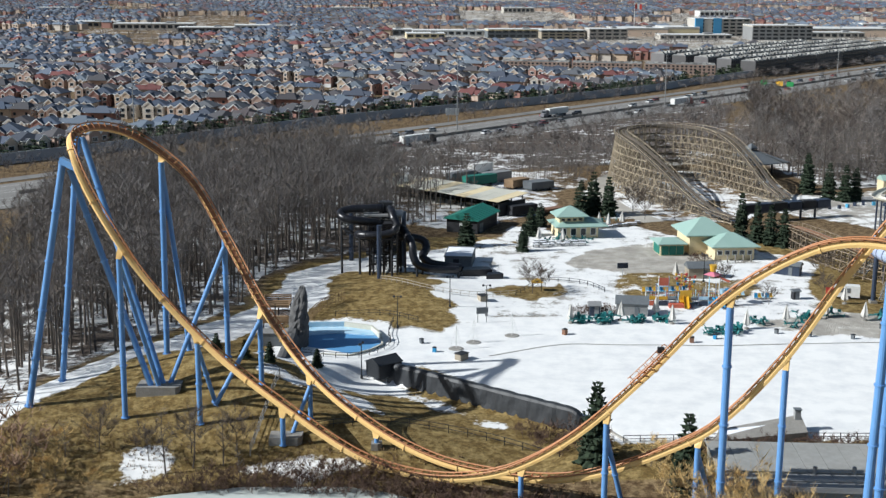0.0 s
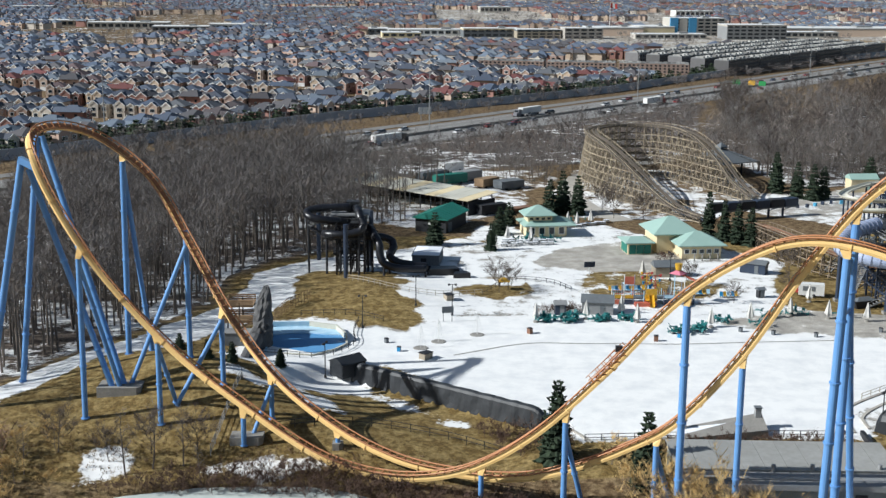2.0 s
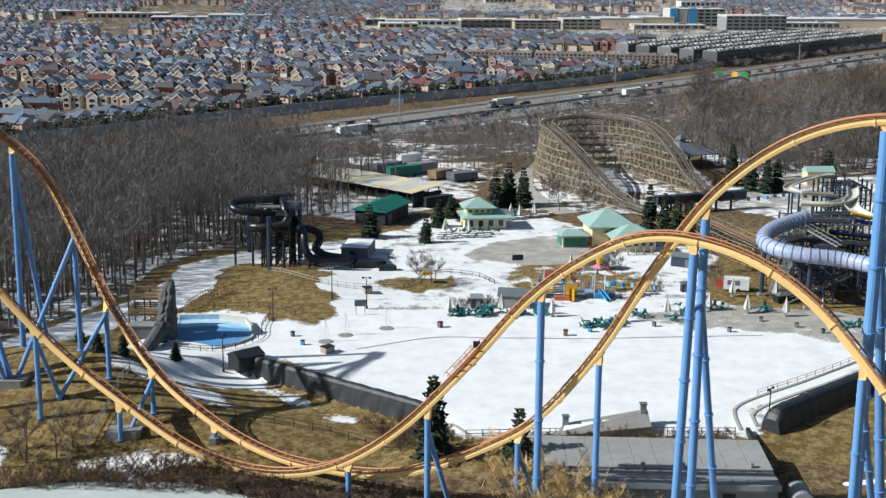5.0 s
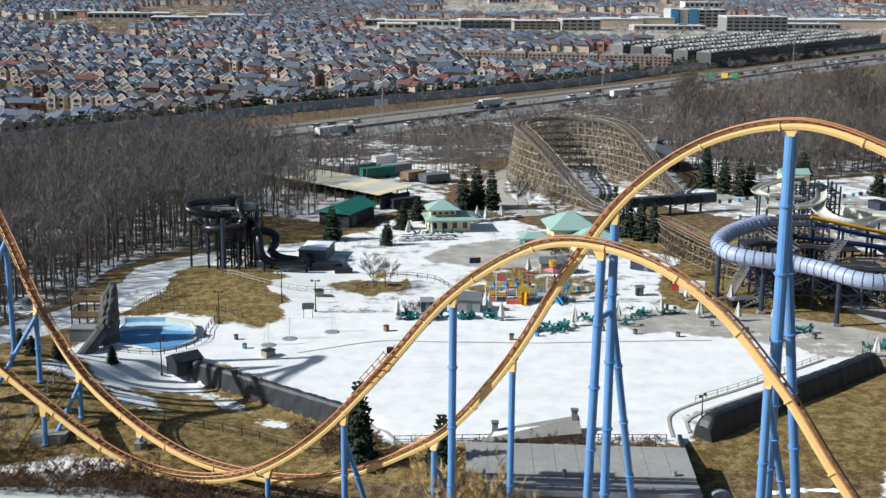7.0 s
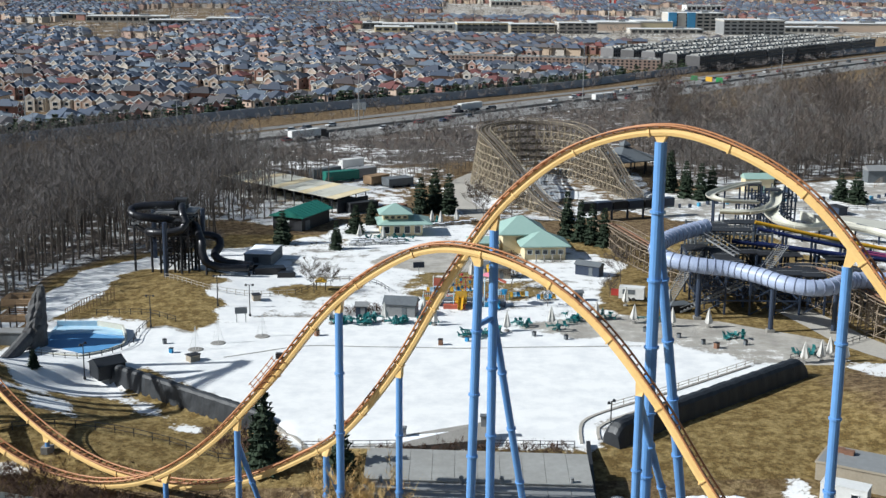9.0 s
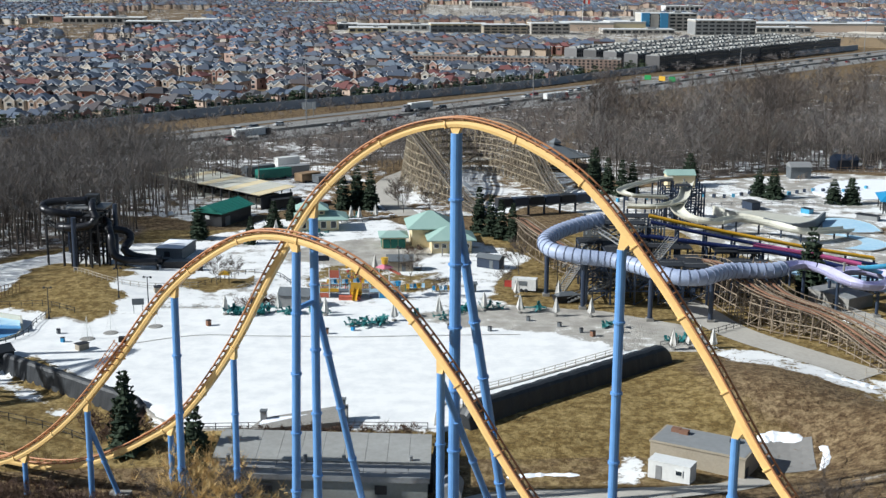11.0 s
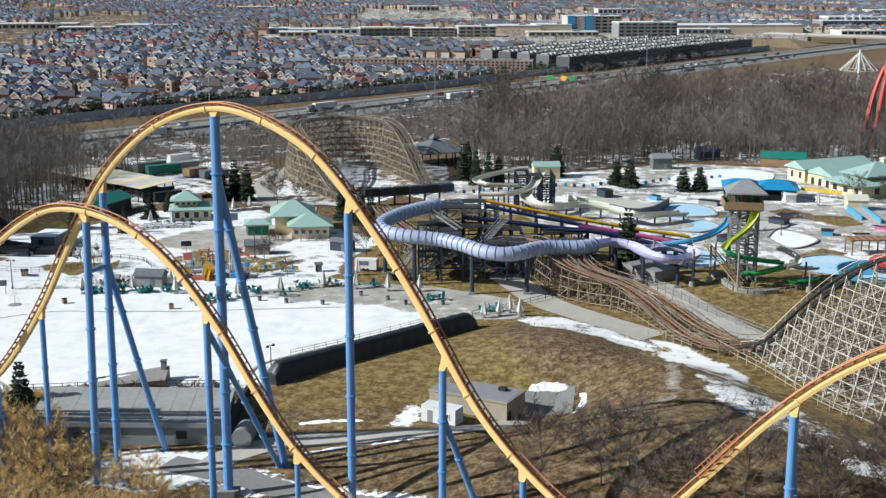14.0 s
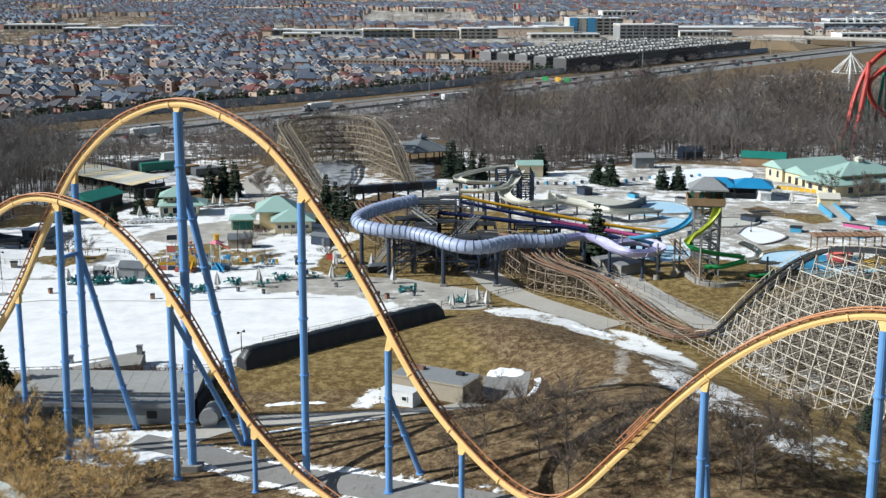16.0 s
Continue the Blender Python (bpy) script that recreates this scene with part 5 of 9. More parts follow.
def car_geo(scale=1.0):
    body, cabin, glass, wheels = Geo(), Geo(), Geo(), []
    body.add([(x, y, z) for x, y, z in ((-2.3, -0.9, 0.35), (2.3, -0.9, 0.35), (2.3, 0.9, 0.35), (-2.3, 0.9, 0.35), (-2.3, -0.9, 0.95), (2.25, -0.85, 0.85), (2.25, 0.85, 0.85), (-2.3, 0.9, 0.95))],
             [(3, 2, 1, 0), (4, 5, 6, 7), (0, 1, 5, 4), (1, 2, 6, 5), (2, 3, 7, 6), (3, 0, 4, 7)])
    body.add([(-1.7, -0.72, 1.5), (0.4, -0.72, 1.5), (0.4, 0.72, 1.5), (-1.7, 0.72, 1.5), (-1.7, -0.72, 1.44), (0.4, -0.72, 1.44), (0.4, 0.72, 1.44), (-1.7, 0.72, 1.44)],
             [(0, 1, 2, 3), (7, 6, 5, 4), (0, 4, 5, 1), (1, 5, 6, 2), (2, 6, 7, 3), (3, 7, 4, 0)])
    glass.add([(-2.2, -0.85, 0.92), (1.2, -0.85, 0.88), (1.2, 0.85, 0.88), (-2.2, 0.85, 0.92), (-1.7, -0.7, 1.45), (0.4, -0.7, 1.45), (0.4, 0.7, 1.45), (-1.7, 0.7, 1.45)],
              [(4, 5, 6, 7), (0, 1, 5, 4), (1, 2, 6, 5), (2, 3, 7, 6), (3, 0, 4, 7)])
    return body, glass


car_body, car_glass = car_geo()
car_body, car_glass = car_body.mesh("body", M_CAR), car_glass.mesh("glasshouse", M_GLASS)
car_wheel = Geo().pipe((0, -0.11, 0), (0, 0.11, 0), 0.33, 0.33, 10).mesh("wheel", M_DARK)


def car(x, y, z, a, s=1.0):
    ob = thing("car", (x, y, z), a, "car on the motorway", "car", "motorway traffic")
    ob.scale = (s, s, s)
    part("body", car_body, None, ob)
    part("glasshouse", car_glass, None, ob)
    for wx in (-1.45, 1.45):
        for wy in (-0.82, 0.82):
            part("wheel", car_wheel, None, ob, at=pose(wx, wy, 0.33))


rnd = random.Random(77)
start = 660
for i in range(70):
    s = start + 10 + i * 11.5 + rnd.uniform(-5, 5)
    x, y, a = along(HIGHWAY, s)
    lane = rnd.choice((-13.5, -10, -6.4, 6.4, 10, 13.5))
    c, d = math.cos(radians(a)), math.sin(radians(a))
    car(x + d * lane, y - c * lane, 0.3, a + (180 if lane < 0 else 0), rnd.uniform(1.05, 1.25))


def truck(x, y, a, colour, length=15.5):
    ob = thing("lorry", (x, y, 0.3), a, "white articulated lorry on the motorway", "lorry", "motorway traffic")
    part("trailer", Geo().box((-4, 0, 2.6), (length, 2.6, 2.9)), colour, ob)
    cab = Geo().box((length / 2 - 2.2, 0, 2.0), (2.4, 2.5, 3.0)).box((length / 2 - 0.4, 0, 1.2), (1.6, 2.2, 1.5))
    part("cab", cab, M_CAR, ob)
    part("windscreen", Geo().box((length / 2 - 0.96, 0, 2.6), (0.1, 2.1, 0.9)), M_GLASS, ob)
    for wx in (-9.5, -8.2, 2.5, 3.8, length / 2 - 0.2):
        part("wheel", Geo().pipe((wx, -1.25, 0.5), (wx, 1.25, 0.5), 0.5, 0.5, 10), M_DARK, ob)


for s, lane in ((654, 11), (716, -9), (802, 10), (918, -10), (1010, 9)):
    x, y, a = along(HIGHWAY, s)
    c, d = math.cos(radians(a)), math.sin(radians(a))
    truck(x + d * lane, y - c * lane, a + (180 if lane < 0 else 0), M_WHITE)


def mast(x, y, h):
    ob = thing("light_mast", (x, y, 0), 0, "tall grey motorway light mast", "light mast", "motorway masts")
    part("pole", Geo().pipe((0, 0, 0), (0, 0, h), 0.28, 0.12, 8), M_GREY, ob)
    g = Geo()
    for k in range(6):
        g.box((0.9 * math.cos(k * 1.047), 0.9 * math.sin(k * 1.047), h), (0.7, 0.5, 0.25), 60 * k)
    part("lamp_ring", g.pipe((0, 0, h - 0.2), (0, 0, h), 0.7, 0.7, 8), M_GREY, ob)


for x, y, h in ((-128, 520, 32), (6, 560, 33), (112, 640, 32), (-286, 1250, 40), (262, 846, 34), (402, 1030, 34), (520, 1190, 34), (-54, 470, 20)):
    mast(x, y, h)
sign = thing("billboard", (4, 588, 0), 20, "white roadside notice board on posts", "billboard")
for k in range(3):
    part("panel", Geo().box((-2.2 + 2.2 * k, 0, 5.2), (1.9, 0.2, 3.2)), M_WHITE, sign)
for k in (-2, 2):
    part("post", Geo().pipe((k, 0, 0), (k, 0, 4), 0.15, 0.15, 6), M_GREY, sign)
gantry = thing("sign_gantry", (186, 718, 0), -41, "motorway sign gantry with green and yellow boards", "sign gantry")
part("beam", Geo().box((0, 0, 8), (26, 0.5, 0.5)), M_GREY, gantry)
for k in (-13, 13):
    part("post", Geo().pipe((k, 0, 0), (k, 0, 8), 0.25, 0.25, 8), M_GREY, gantry)
for k, mt in ((-5, M_GREEN), (4.5, M_SLIDEY), (11, M_GREEN)):
    part("sign_board", Geo().box((k, -0.5, 8), (4.2, 0.2, 2.6)), mt, gantry)

# terraces of dark townhouses along the motorway
M_TERRACE = surface("dark_brick", (0.17, 0.165, 0.165), (0.1, 0.097, 0.1), 0.8, 0, 2, 0.2, vary=0.5)
M_TERRACETOP = surface("terrace_siding", (0.35, 0.34, 0.32), (0.24, 0.235, 0.22), 0.8, 0, 2, 0.2, island=0.6)
M_BROWNTERRACE = surface("brown_brick", (0.34, 0.25, 0.2), (0.24, 0.17, 0.14), 0.8, 0, 2, 0.2)
M_STONE = surface("pale_stone", (0.5, 0.47, 0.42), (0.38, 0.35, 0.31), 0.8, 0, 2, 0.2, vary=0.2)


def terrace_mesh(n, seed):
    rnd = random.Random(seed)
    walls, trim, glass, roof = Geo(), Geo(), Geo(), Geo()
    for k in range(n):
        x = (k - (n - 1) / 2) * 6.0
        trim.box((x - 1.2, rnd.uniform(-3, 0), 11.2), (2.4, 3.2, 1.6)).box((x + 1.3, rnd.uniform(1, 3.4), 11.0), (2.2, 2.6, 1.2))
        trim.box((x + 1.4, -5.35, 10.6), (2.8, 0.5, 1.0))
        for z in (2.4, 5.4, 8.4):
            for dx in (-1.4, 1.4):
                for sy in (-1, 1):
                    glass.box((x + dx, sy * 5.52, z), (1.5, 0.12, 1.7))
    walls.box((0, 0, 5.2), (6.0 * n, 11, 10.4))
    roof.box((0, 0, 10.6), (6.0 * n - 0.6, 10.4, 0.5))
    return walls, trim, glass, roof


def terrace(x, y, a, meshes, label):
    ob = thing("townhouse_terrace", (x, y, hz(x, y)), a, label, "townhouses", "terraces by the motorway")
    ob.scale = (1, 1, 0.68 if "brown" in label else 1)
    for nm, me in zip(("wall", "parapet", "glazing", "roof"), meshes):
        tagged(part(nm, me, None, ob), kind="stuff")


tw = [g.mesh(nm, mt) for g, nm, mt in zip(terrace_mesh(8, 3), ("wall", "parapet", "glazing", "roof"), (M_TERRACE, M_TERRACETOP, M_GLASS, M_GREY))]
tb_brown = [tw[0].copy(), tw[1], tw[2], tw[3]]
tb_brown[0].materials[0] = M_BROWNTERRACE
th = 50.3
c, d = math.cos(radians(th)), math.sin(radians(th))
for row in range(5):
    for k in range(6 if row < 4 else 5):
        u, v = 14 + k * 49.5 + row * 6, row * 21.0
        terrace(212 + u * c - v * d, 868 + u * d + v * c, th, tw, "row of dark brick three-storey townhouses with pale roofs")
for x, y in ((163, 878), (114, 888), (65, 898)):
    terrace(x, y, -12, tb_brown, "row of brown brick townhouses facing the motorway")


def block(name, x, y, w, d_, h, mat, label, a=0.0, trim=None, storeys=0, category="building"):
    ob = thing(name, (x, y, hz(x, y)), a, label, category)
    part("wall", Geo().box((0, 0, h / 2), (w, d_, h)), mat, ob)
    part("roof", Geo().box((0, 0, h + 0.2), (w + 0.6, d_ + 0.6, 0.4)), M_WHITE, ob)
    part("rooftop_unit", Geo().box((w * 0.2, 0, h + 1.2), (w * 0.12, d_ * 0.3, 1.8)), M_GREY, ob)
    for k in range(storeys):
        z = (k + 0.55) * h / storeys
        n = max(3, int(w / 7))
        for i in range(n):
            part("window", Geo().box((-w / 2 + (i + 0.5) * w / n, -d_ / 2 - 0.05, z), (w / n * 0.7, 0.2, h / storeys * 0.5)), M_GLASS, ob)
    if trim:
        part("parapet", Geo().box((0, 0, h - 0.8), (w + 0.3, d_ + 0.3, 1.6)), trim, ob)
    return ob


M_AZURE = surface("azure_cladding", (0.1, 0.36, 0.62), (0.07, 0.28, 0.5), 0.5, 0, 1, 0.1)
# sand tone lifted towards white to stand for bright far haze
M_SALMON = surface("sand_stucco", (0.78, 0.62, 0.48), (0.68, 0.52, 0.4), 0.85, 0, 1, 0.1)
hotel = block("hotel", 305, 1425, 62, 30, 19, M_STONE, "five-storey hotel with azure blue cladding", 6, None, 5, "hotel")
for k in (-27, -6):
    part("blue_bay", Geo().box((k, -15.6, 9.6), (9, 2, 20.5)), M_AZURE, hotel, "azure blue facade bay")
part("stone_bay", Geo().box((-16.5, -15.4, 9.0), (9, 1.6, 18)), M_STONE, hotel)
block("office_block", 352, 1352, 64, 34, 15, M_GREY, "grey glass-fronted office block", 4, M_STONE, 4, "office block")
block("department_store", 212, 1408, 60, 40, 9, M_SALMON, "sand-coloured shopping centre with flat roof", 4, M_STONE, 0, "store")
block("department_store", 258, 1418, 40, 40, 10, M_CREAM, "cream shopping centre block with flat roof", 4, M_STONE, 0, "store")
block("department_store", 470, 1440, 150, 50, 9, M_SALMON, "long sand-coloured shopping centre with flat roof", 4, M_STONE, 0, "store")
block("store", 425, 1395, 60, 24, 6, M_STONE, "low pale shop building with flat roof", 4, None, 1, "store")
block("store", 262, 1345, 76, 24, 5, M_STONE, "low pale shop building with flat roof", 4, None, 1, "store")
block("office_block", 168, 1330, 40, 26, 11, M_STONE, "pale three-storey flat-roofed office block", 6, None, 3, "office block")
block("office_block", 122, 1336, 46, 26, 9, M_BEIGE, "yellow-brick flat-roofed office block", 6, M_SLATE, 3, "office block")
block("office_block", 74, 1350, 60, 26, 9, M_SLATE, "dark two-storey office block", 6, M_CREAM, 2, "office block")
for x, y, w, h, mt in ((10, 1380, 90, 6, M_WHITE), (-60, 1390, 50, 6, M_GREY), (-120, 1410, 80, 6, M_STONE), (-200, 1440, 70, 7, M_WHITE), (-260, 1400, 60, 6, M_GREY), (-330, 1460, 90, 7, M_STONE), (-20, 1330, 40, 5, M_CREAM), (-420, 1500, 80, 7, M_BEIGE),
                       (640, 1480, 120, 12, M_GREY), (600, 1380, 60, 5, M_WHITE), (560, 1600, 90, 8, M_WHITE), (420, 1980, 60, 9, M_WHITE), (-150, 2050, 60, 10, M_WHITE), (120, 2100, 50, 9, M_STONE), (820, 1900, 60, 10, M_STONE), (-600, 2000, 60, 9, M_WHITE)):
    block("store", x, y, w, 30, h, mt, "low flat-roofed commercial building", 5, None, 1, "store")
# flyover at the end of the motorway
fly = thing("flyover", label="pale concrete road bridge crossing the motorway", category="bridge")
fa, fb = Vector((455, 1243, 0)), Vector((665, 1079, 0))
for k in range(6):
    p, q = fa.lerp(fb, k / 6), fa.lerp(fb, (k + 1) / 6)
    part("deck", Geo()._beam(p + Vector((0, 0, 6.6)), q + Vector((0, 0, 6.6)), 13, 1.4), M_CONC, fly)
    for off in (-6.3, 6.3):
        n_ = Vector((0.615, 0.788, 0)) * off
        part("parapet", Geo()._beam(p + n_ + Vector((0, 0, 7.9)), q + n_ + Vector((0, 0, 7.9)), 0.35, 1.2), M_STONE, fly)
    if k:
        for off in (-4, 0, 4):
            n_ = Vector((0.615, 0.788, 0)) * off
            part("pier", Geo().pipe((p.x + n_.x, p.y + n_.y, 0), (p.x + n_.x, p.y + n_.y, 6), 0.7, 0.7, 10), M_CONC, fly)
M_DRYBANK = surface("dry_grass_bank", (0.3, 0.22, 0.12), (0.18, 0.125, 0.07), 0.9, 0, 0.5, 0.03)
for x, y, w, d_, a, rise in ((430, 1190, 120, 74, -38, 6.4), (700, 1050, 90, 40, -38, 6.4)):
    solo("embankment", Geo().hip((x, y), (w, d_), -0.3, rise, a, w * 0.55, 0.4), M_DRYBANK, "dry brown grass embankment of the flyover", "embankment", kind="structure")
ribbon("road", [(350, 1040), (400, 1110), (440, 1200), (455, 1243)], 9, M_OLDASPHALT, "grey ramp climbing to the flyover", 0.3, 12)
go = block("office_block", 640, 1500, 90, 30, 16, M_GREY, "long glass-fronted office block with a white frame", 2, M_WHITE, 4, "office block")
for k in range(3):
    part("white_fin", Geo().box((-24 + 9 * k, -15.6, 9.5), (2.4, 2.0, 19)), M_WHITE, go, "white vertical fin")
fl = thing("flag_pole", (215, 1450, 0), 0, "tall white flag pole with a red and white flag", "flag pole")
part("pole", Geo().pipe((0, 0, 0), (0, 0, 34), 0.35, 0.2, 8), M_WHITE, fl)
for k, mt in enumerate((M_RED, M_WHITE, M_RED)):
    part("flag_stripe", Geo().add([(0.2 + 2.6 * k + 2.6 * i, 0.5 * math.sin(k + i), 27.4 + 5.6 * j - 0.25 * (k + i)) for j in (0, 1) for i in (0, 1)] + [(0.2 + 2.6 * k + 2.6 * i, 0.08 + 0.5 * math.sin(k + i), 27.4 + 5.6 * j - 0.25 * (k + i)) for j in (0, 1) for i in (0, 1)],
                                  [(0, 1, 3, 2), (6, 7, 5, 4), (0, 4, 5, 1), (2, 3, 7, 6)]), mt, fl)
sw = thing("swing_ride", (366, 722, 0), 0, "bare conical white frame of a fairground ride", "fairground ride")
part("mast", Geo().pipe((0, 0, 0), (0, 0, 24), 0.9, 0.6, 10), M_WHITE, sw)
for k in range(12):
    a = k * math.pi / 6
    rib = part("rib", Geo()._beam(Vector((0, 0, 23)), Vector((11 * math.cos(a), 11 * math.sin(a), 12)), 0.35, 0.35), M_WHITE, sw)
    part("ring_bar", Geo()._beam(Vector((11 * math.cos(a), 11 * math.sin(a), 12)), Vector((11 * math.cos(a + 0.5236), 11 * math.sin(a + 0.5236), 12)), 0.25, 0.25), M_WHITE, sw)
part("platform", Geo().pipe((0, 0, 0), (0, 0, 1.0), 10, 10, 20), M_NAVY, sw)
# street trees and hedges of the town
rnd_np = np.random.RandomState(31)
hedge = []
for k in range(520):
    x = rnd_np.uniform(-300, 330)
    pts_y = np.interp(x, [p[0] for p in SOUND_WALL], [p[1] for p in SOUND_WALL])
    hedge.append((x, pts_y + rnd_np.uniform(3, 14)))
w_, f_ = evergreen(90, 3.6, 1.3)
w2_, f2_ = evergreen(91, 3.2, 1.5)
many(hedge[:300], [(w_, f_), (w2_, f2_)], "conifers", (M_BARK, M_NEEDLE), "dark conifers behind the noise wall", "conifers", 33, 1.4, 2.6)
street = []
for x, y, a in plots[:2600:4]:
    street.append((x + rnd_np.uniform(-7, 7), y + rnd_np.uniform(-16, -10)))
many(street, [grow(s, 8, 3.6, 6, 5, 2, 3.4, 1.3) for s in (51, 52)], "street_trees", (M_BARK, M_TWIG), "bare street trees between the houses", "trees", 34, 0.6, 1.1)

far_woods = []
for k in range(3600):
    y = 1000 + 2300 * rnd_np.uniform(0, 1) ** 1.3
    x = 0.11 * y + rnd_np.uniform(-0.46, 0.46) * y
    if noise.noise((x / 210, y / 260, 3.1)) > 0.13 and near_line(np.array([x]), np.array([y]), HIGHWAY)[0] > 45 and not 1290 < y < 1500 and away(np.array([x]), np.array([y]), TOWNHOUSES)[0] < -8:
        far_woods.append((x, y))
many(far_woods, [grow(s, 9, 5.5, 5, 5, 2, 7.0, 1.8) for s in (53, 54)], "far_woods", (M_BARK, M_TWIG), "strips of bare woodland among the far houses", "woods", 35, 0.7, 1.2)

# ---- buildings of the park ----
def framed(pane, at, size, mat):
    """Four bars round a pane that lies in a wall facing x or y."""
    (x, y, z), (w, d, h) = at, size
    g = Geo()
    flat = w > d
    for s in (-1, 1):
        g.box((x, y, z + s * h / 2), (w + 0.2, d + 0.12, 0.14) if flat else (w + 0.12, d + 0.2, 0.14))
        g.box((x + s * w / 2, y, z) if flat else (x, y + s * d / 2, z), (0.14, d + 0.12, h) if flat else (w + 0.12, 0.14, h))
    part("window_frame", g, mat, pane)


def kiosk():
    """Snack kiosk: skirt roof round a raised clerestory with a hipped cap."""
    ob = thing("snack_kiosk", (35.5, 334, 0), 8, "cream kiosk with two-tier pale green metal roof", "kiosk")
    part("wall", Geo().box((0, 0, 1.6), (11, 8, 3.2)), M_CREAM, ob)
    part("lower_roof", Geo().hip((0.8, 0), (14.5, 11), 3.1, 1.9, 0, 4.5, 0.2), M_GREENROOF, ob, "pale green metal skirt roof")
    part("clerestory", Geo().box((-1.5, 0, 4.6), (6.6, 5.6, 2.2)), M_CREAM, ob)
    part("upper_roof", Geo().hip((-1.5, 0), (9, 8), 5.6, 2.3, 0, 0.6, 0.2), M_GREENROOF, ob, "pale green hipped metal cap")
    for k in (-4, -1.3, 1.4, 4.1):
        framed(part("window", Geo().box((k, -4.02, 1.7), (1.5, 0.12, 1.9)), M_GLASS, ob), (k, -4.02, 1.7), (1.5, 0.12, 1.9), M_WHITE)
    part("door", Geo().box((5.52, 0.5, 1.2), (0.12, 1.2, 2.2)), M_TEAL, ob)
    part("rooftop_vent", Geo().box((-4.2, 2.6, 5.6), (1.6, 1.2, 1.0)), M_TEAL, ob)
    for k in range(4):
        part("vent", Geo().box((-3.9 + 1.6 * k, -2.82, 4.8), (0.9, 0.1, 0.6)), M_GLASS, ob)


def restaurant():
    ob = thing("restaurant", (65.5, 314.5, 0), 6, "cream restaurant with pale green hipped metal roofs", "restaurant")
    part("wall", Geo().box((1.2, 2, 2.5), (10, 11, 5.0)), M_CREAM, ob)
    part("roof", Geo().hip((1.2, 2), (12.6, 14), 4.9, 3.4, 0, 1.2, 0.25), M_GREENROOF, ob, "pale green hipped metal roof")
    part("wing_wall", Geo().box((5.6, -6.5, 1.7), (10, 8, 3.4)), M_CREAM, ob)
    part("wing_roof", Geo().hip((5.6, -6.5), (12.4, 10.4), 3.3, 2.7, 0, 1.4, 0.25), M_GREENROOF, ob, "pale green hipped metal roof")
    part("annex_wall", Geo().box((-8.5, -1, 1.5), (6, 7, 3.0)), M_CREAM, ob)
    part("annex_roof", Geo().hip((-8.5, -1), (7.6, 8.6), 2.9, 0.9, 0, 3.0, 0.2), M_GREENROOF, ob)
    for k in range(3):
        part("shutter", Geo().box((-10.3 + 1.9 * k, -4.55, 1.35), (1.8, 0.14, 2.3)), M_TEAL, ob, "bright teal roller shutter")
    part("shutter", Geo().box((-11.55, -1, 1.35), (0.14, 5.4, 2.3)), M_TEAL, ob, "bright teal roller shutter")
    for k in range(4):
        part("bollard", Geo().pipe((3 + 2 * k, -13, 0), (3 + 2 * k, -13, 1.8), 0.16, 0.16, 8), M_CONC, ob)
    for k in range(5):
        framed(part("window", Geo().box((1.8 + 1.9 * k, -10.53, 1.9), (1.2, 0.1, 1.1)), M_GLASS, ob), (1.8 + 1.9 * k, -10.53, 1.9), (1.2, 0.1, 1.1), M_WHITE)


def barn():
    ob = thing("green_barn", (8, 342.5, 0), 67, "dark barn with teal-green metal roof", "barn")
    part("wall", Geo().box((0, 0, 1.9), (15, 9, 3.8)), M_DARK, ob)
    part("roof", Geo().gable((0, 0), (16.5, 10.6), 3.7, 1.9, 0, 0.2), M_TEAL, ob, "teal-green metal gable roof")
    for k in range(9):
        part("roof_seam", Geo()._beam(Vector((-7.4 + 1.85 * k, -5.2, 4.05)), Vector((-7.4 + 1.85 * k, -0.1, 5.88)), 0.1, 0.1), M_TEAL, ob)
    part("door", Geo().box((-4.5, -4.52, 1.3), (2.4, 0.12, 2.6)), M_SLATE, ob)
    framed(part("window", Geo().box((-7.52, 0, 2.4), (0.1, 1.2, 0.9)), M_WHITE, ob), (-7.52, 0, 2.4), (0.1, 1.2, 0.9), M_WHITE)


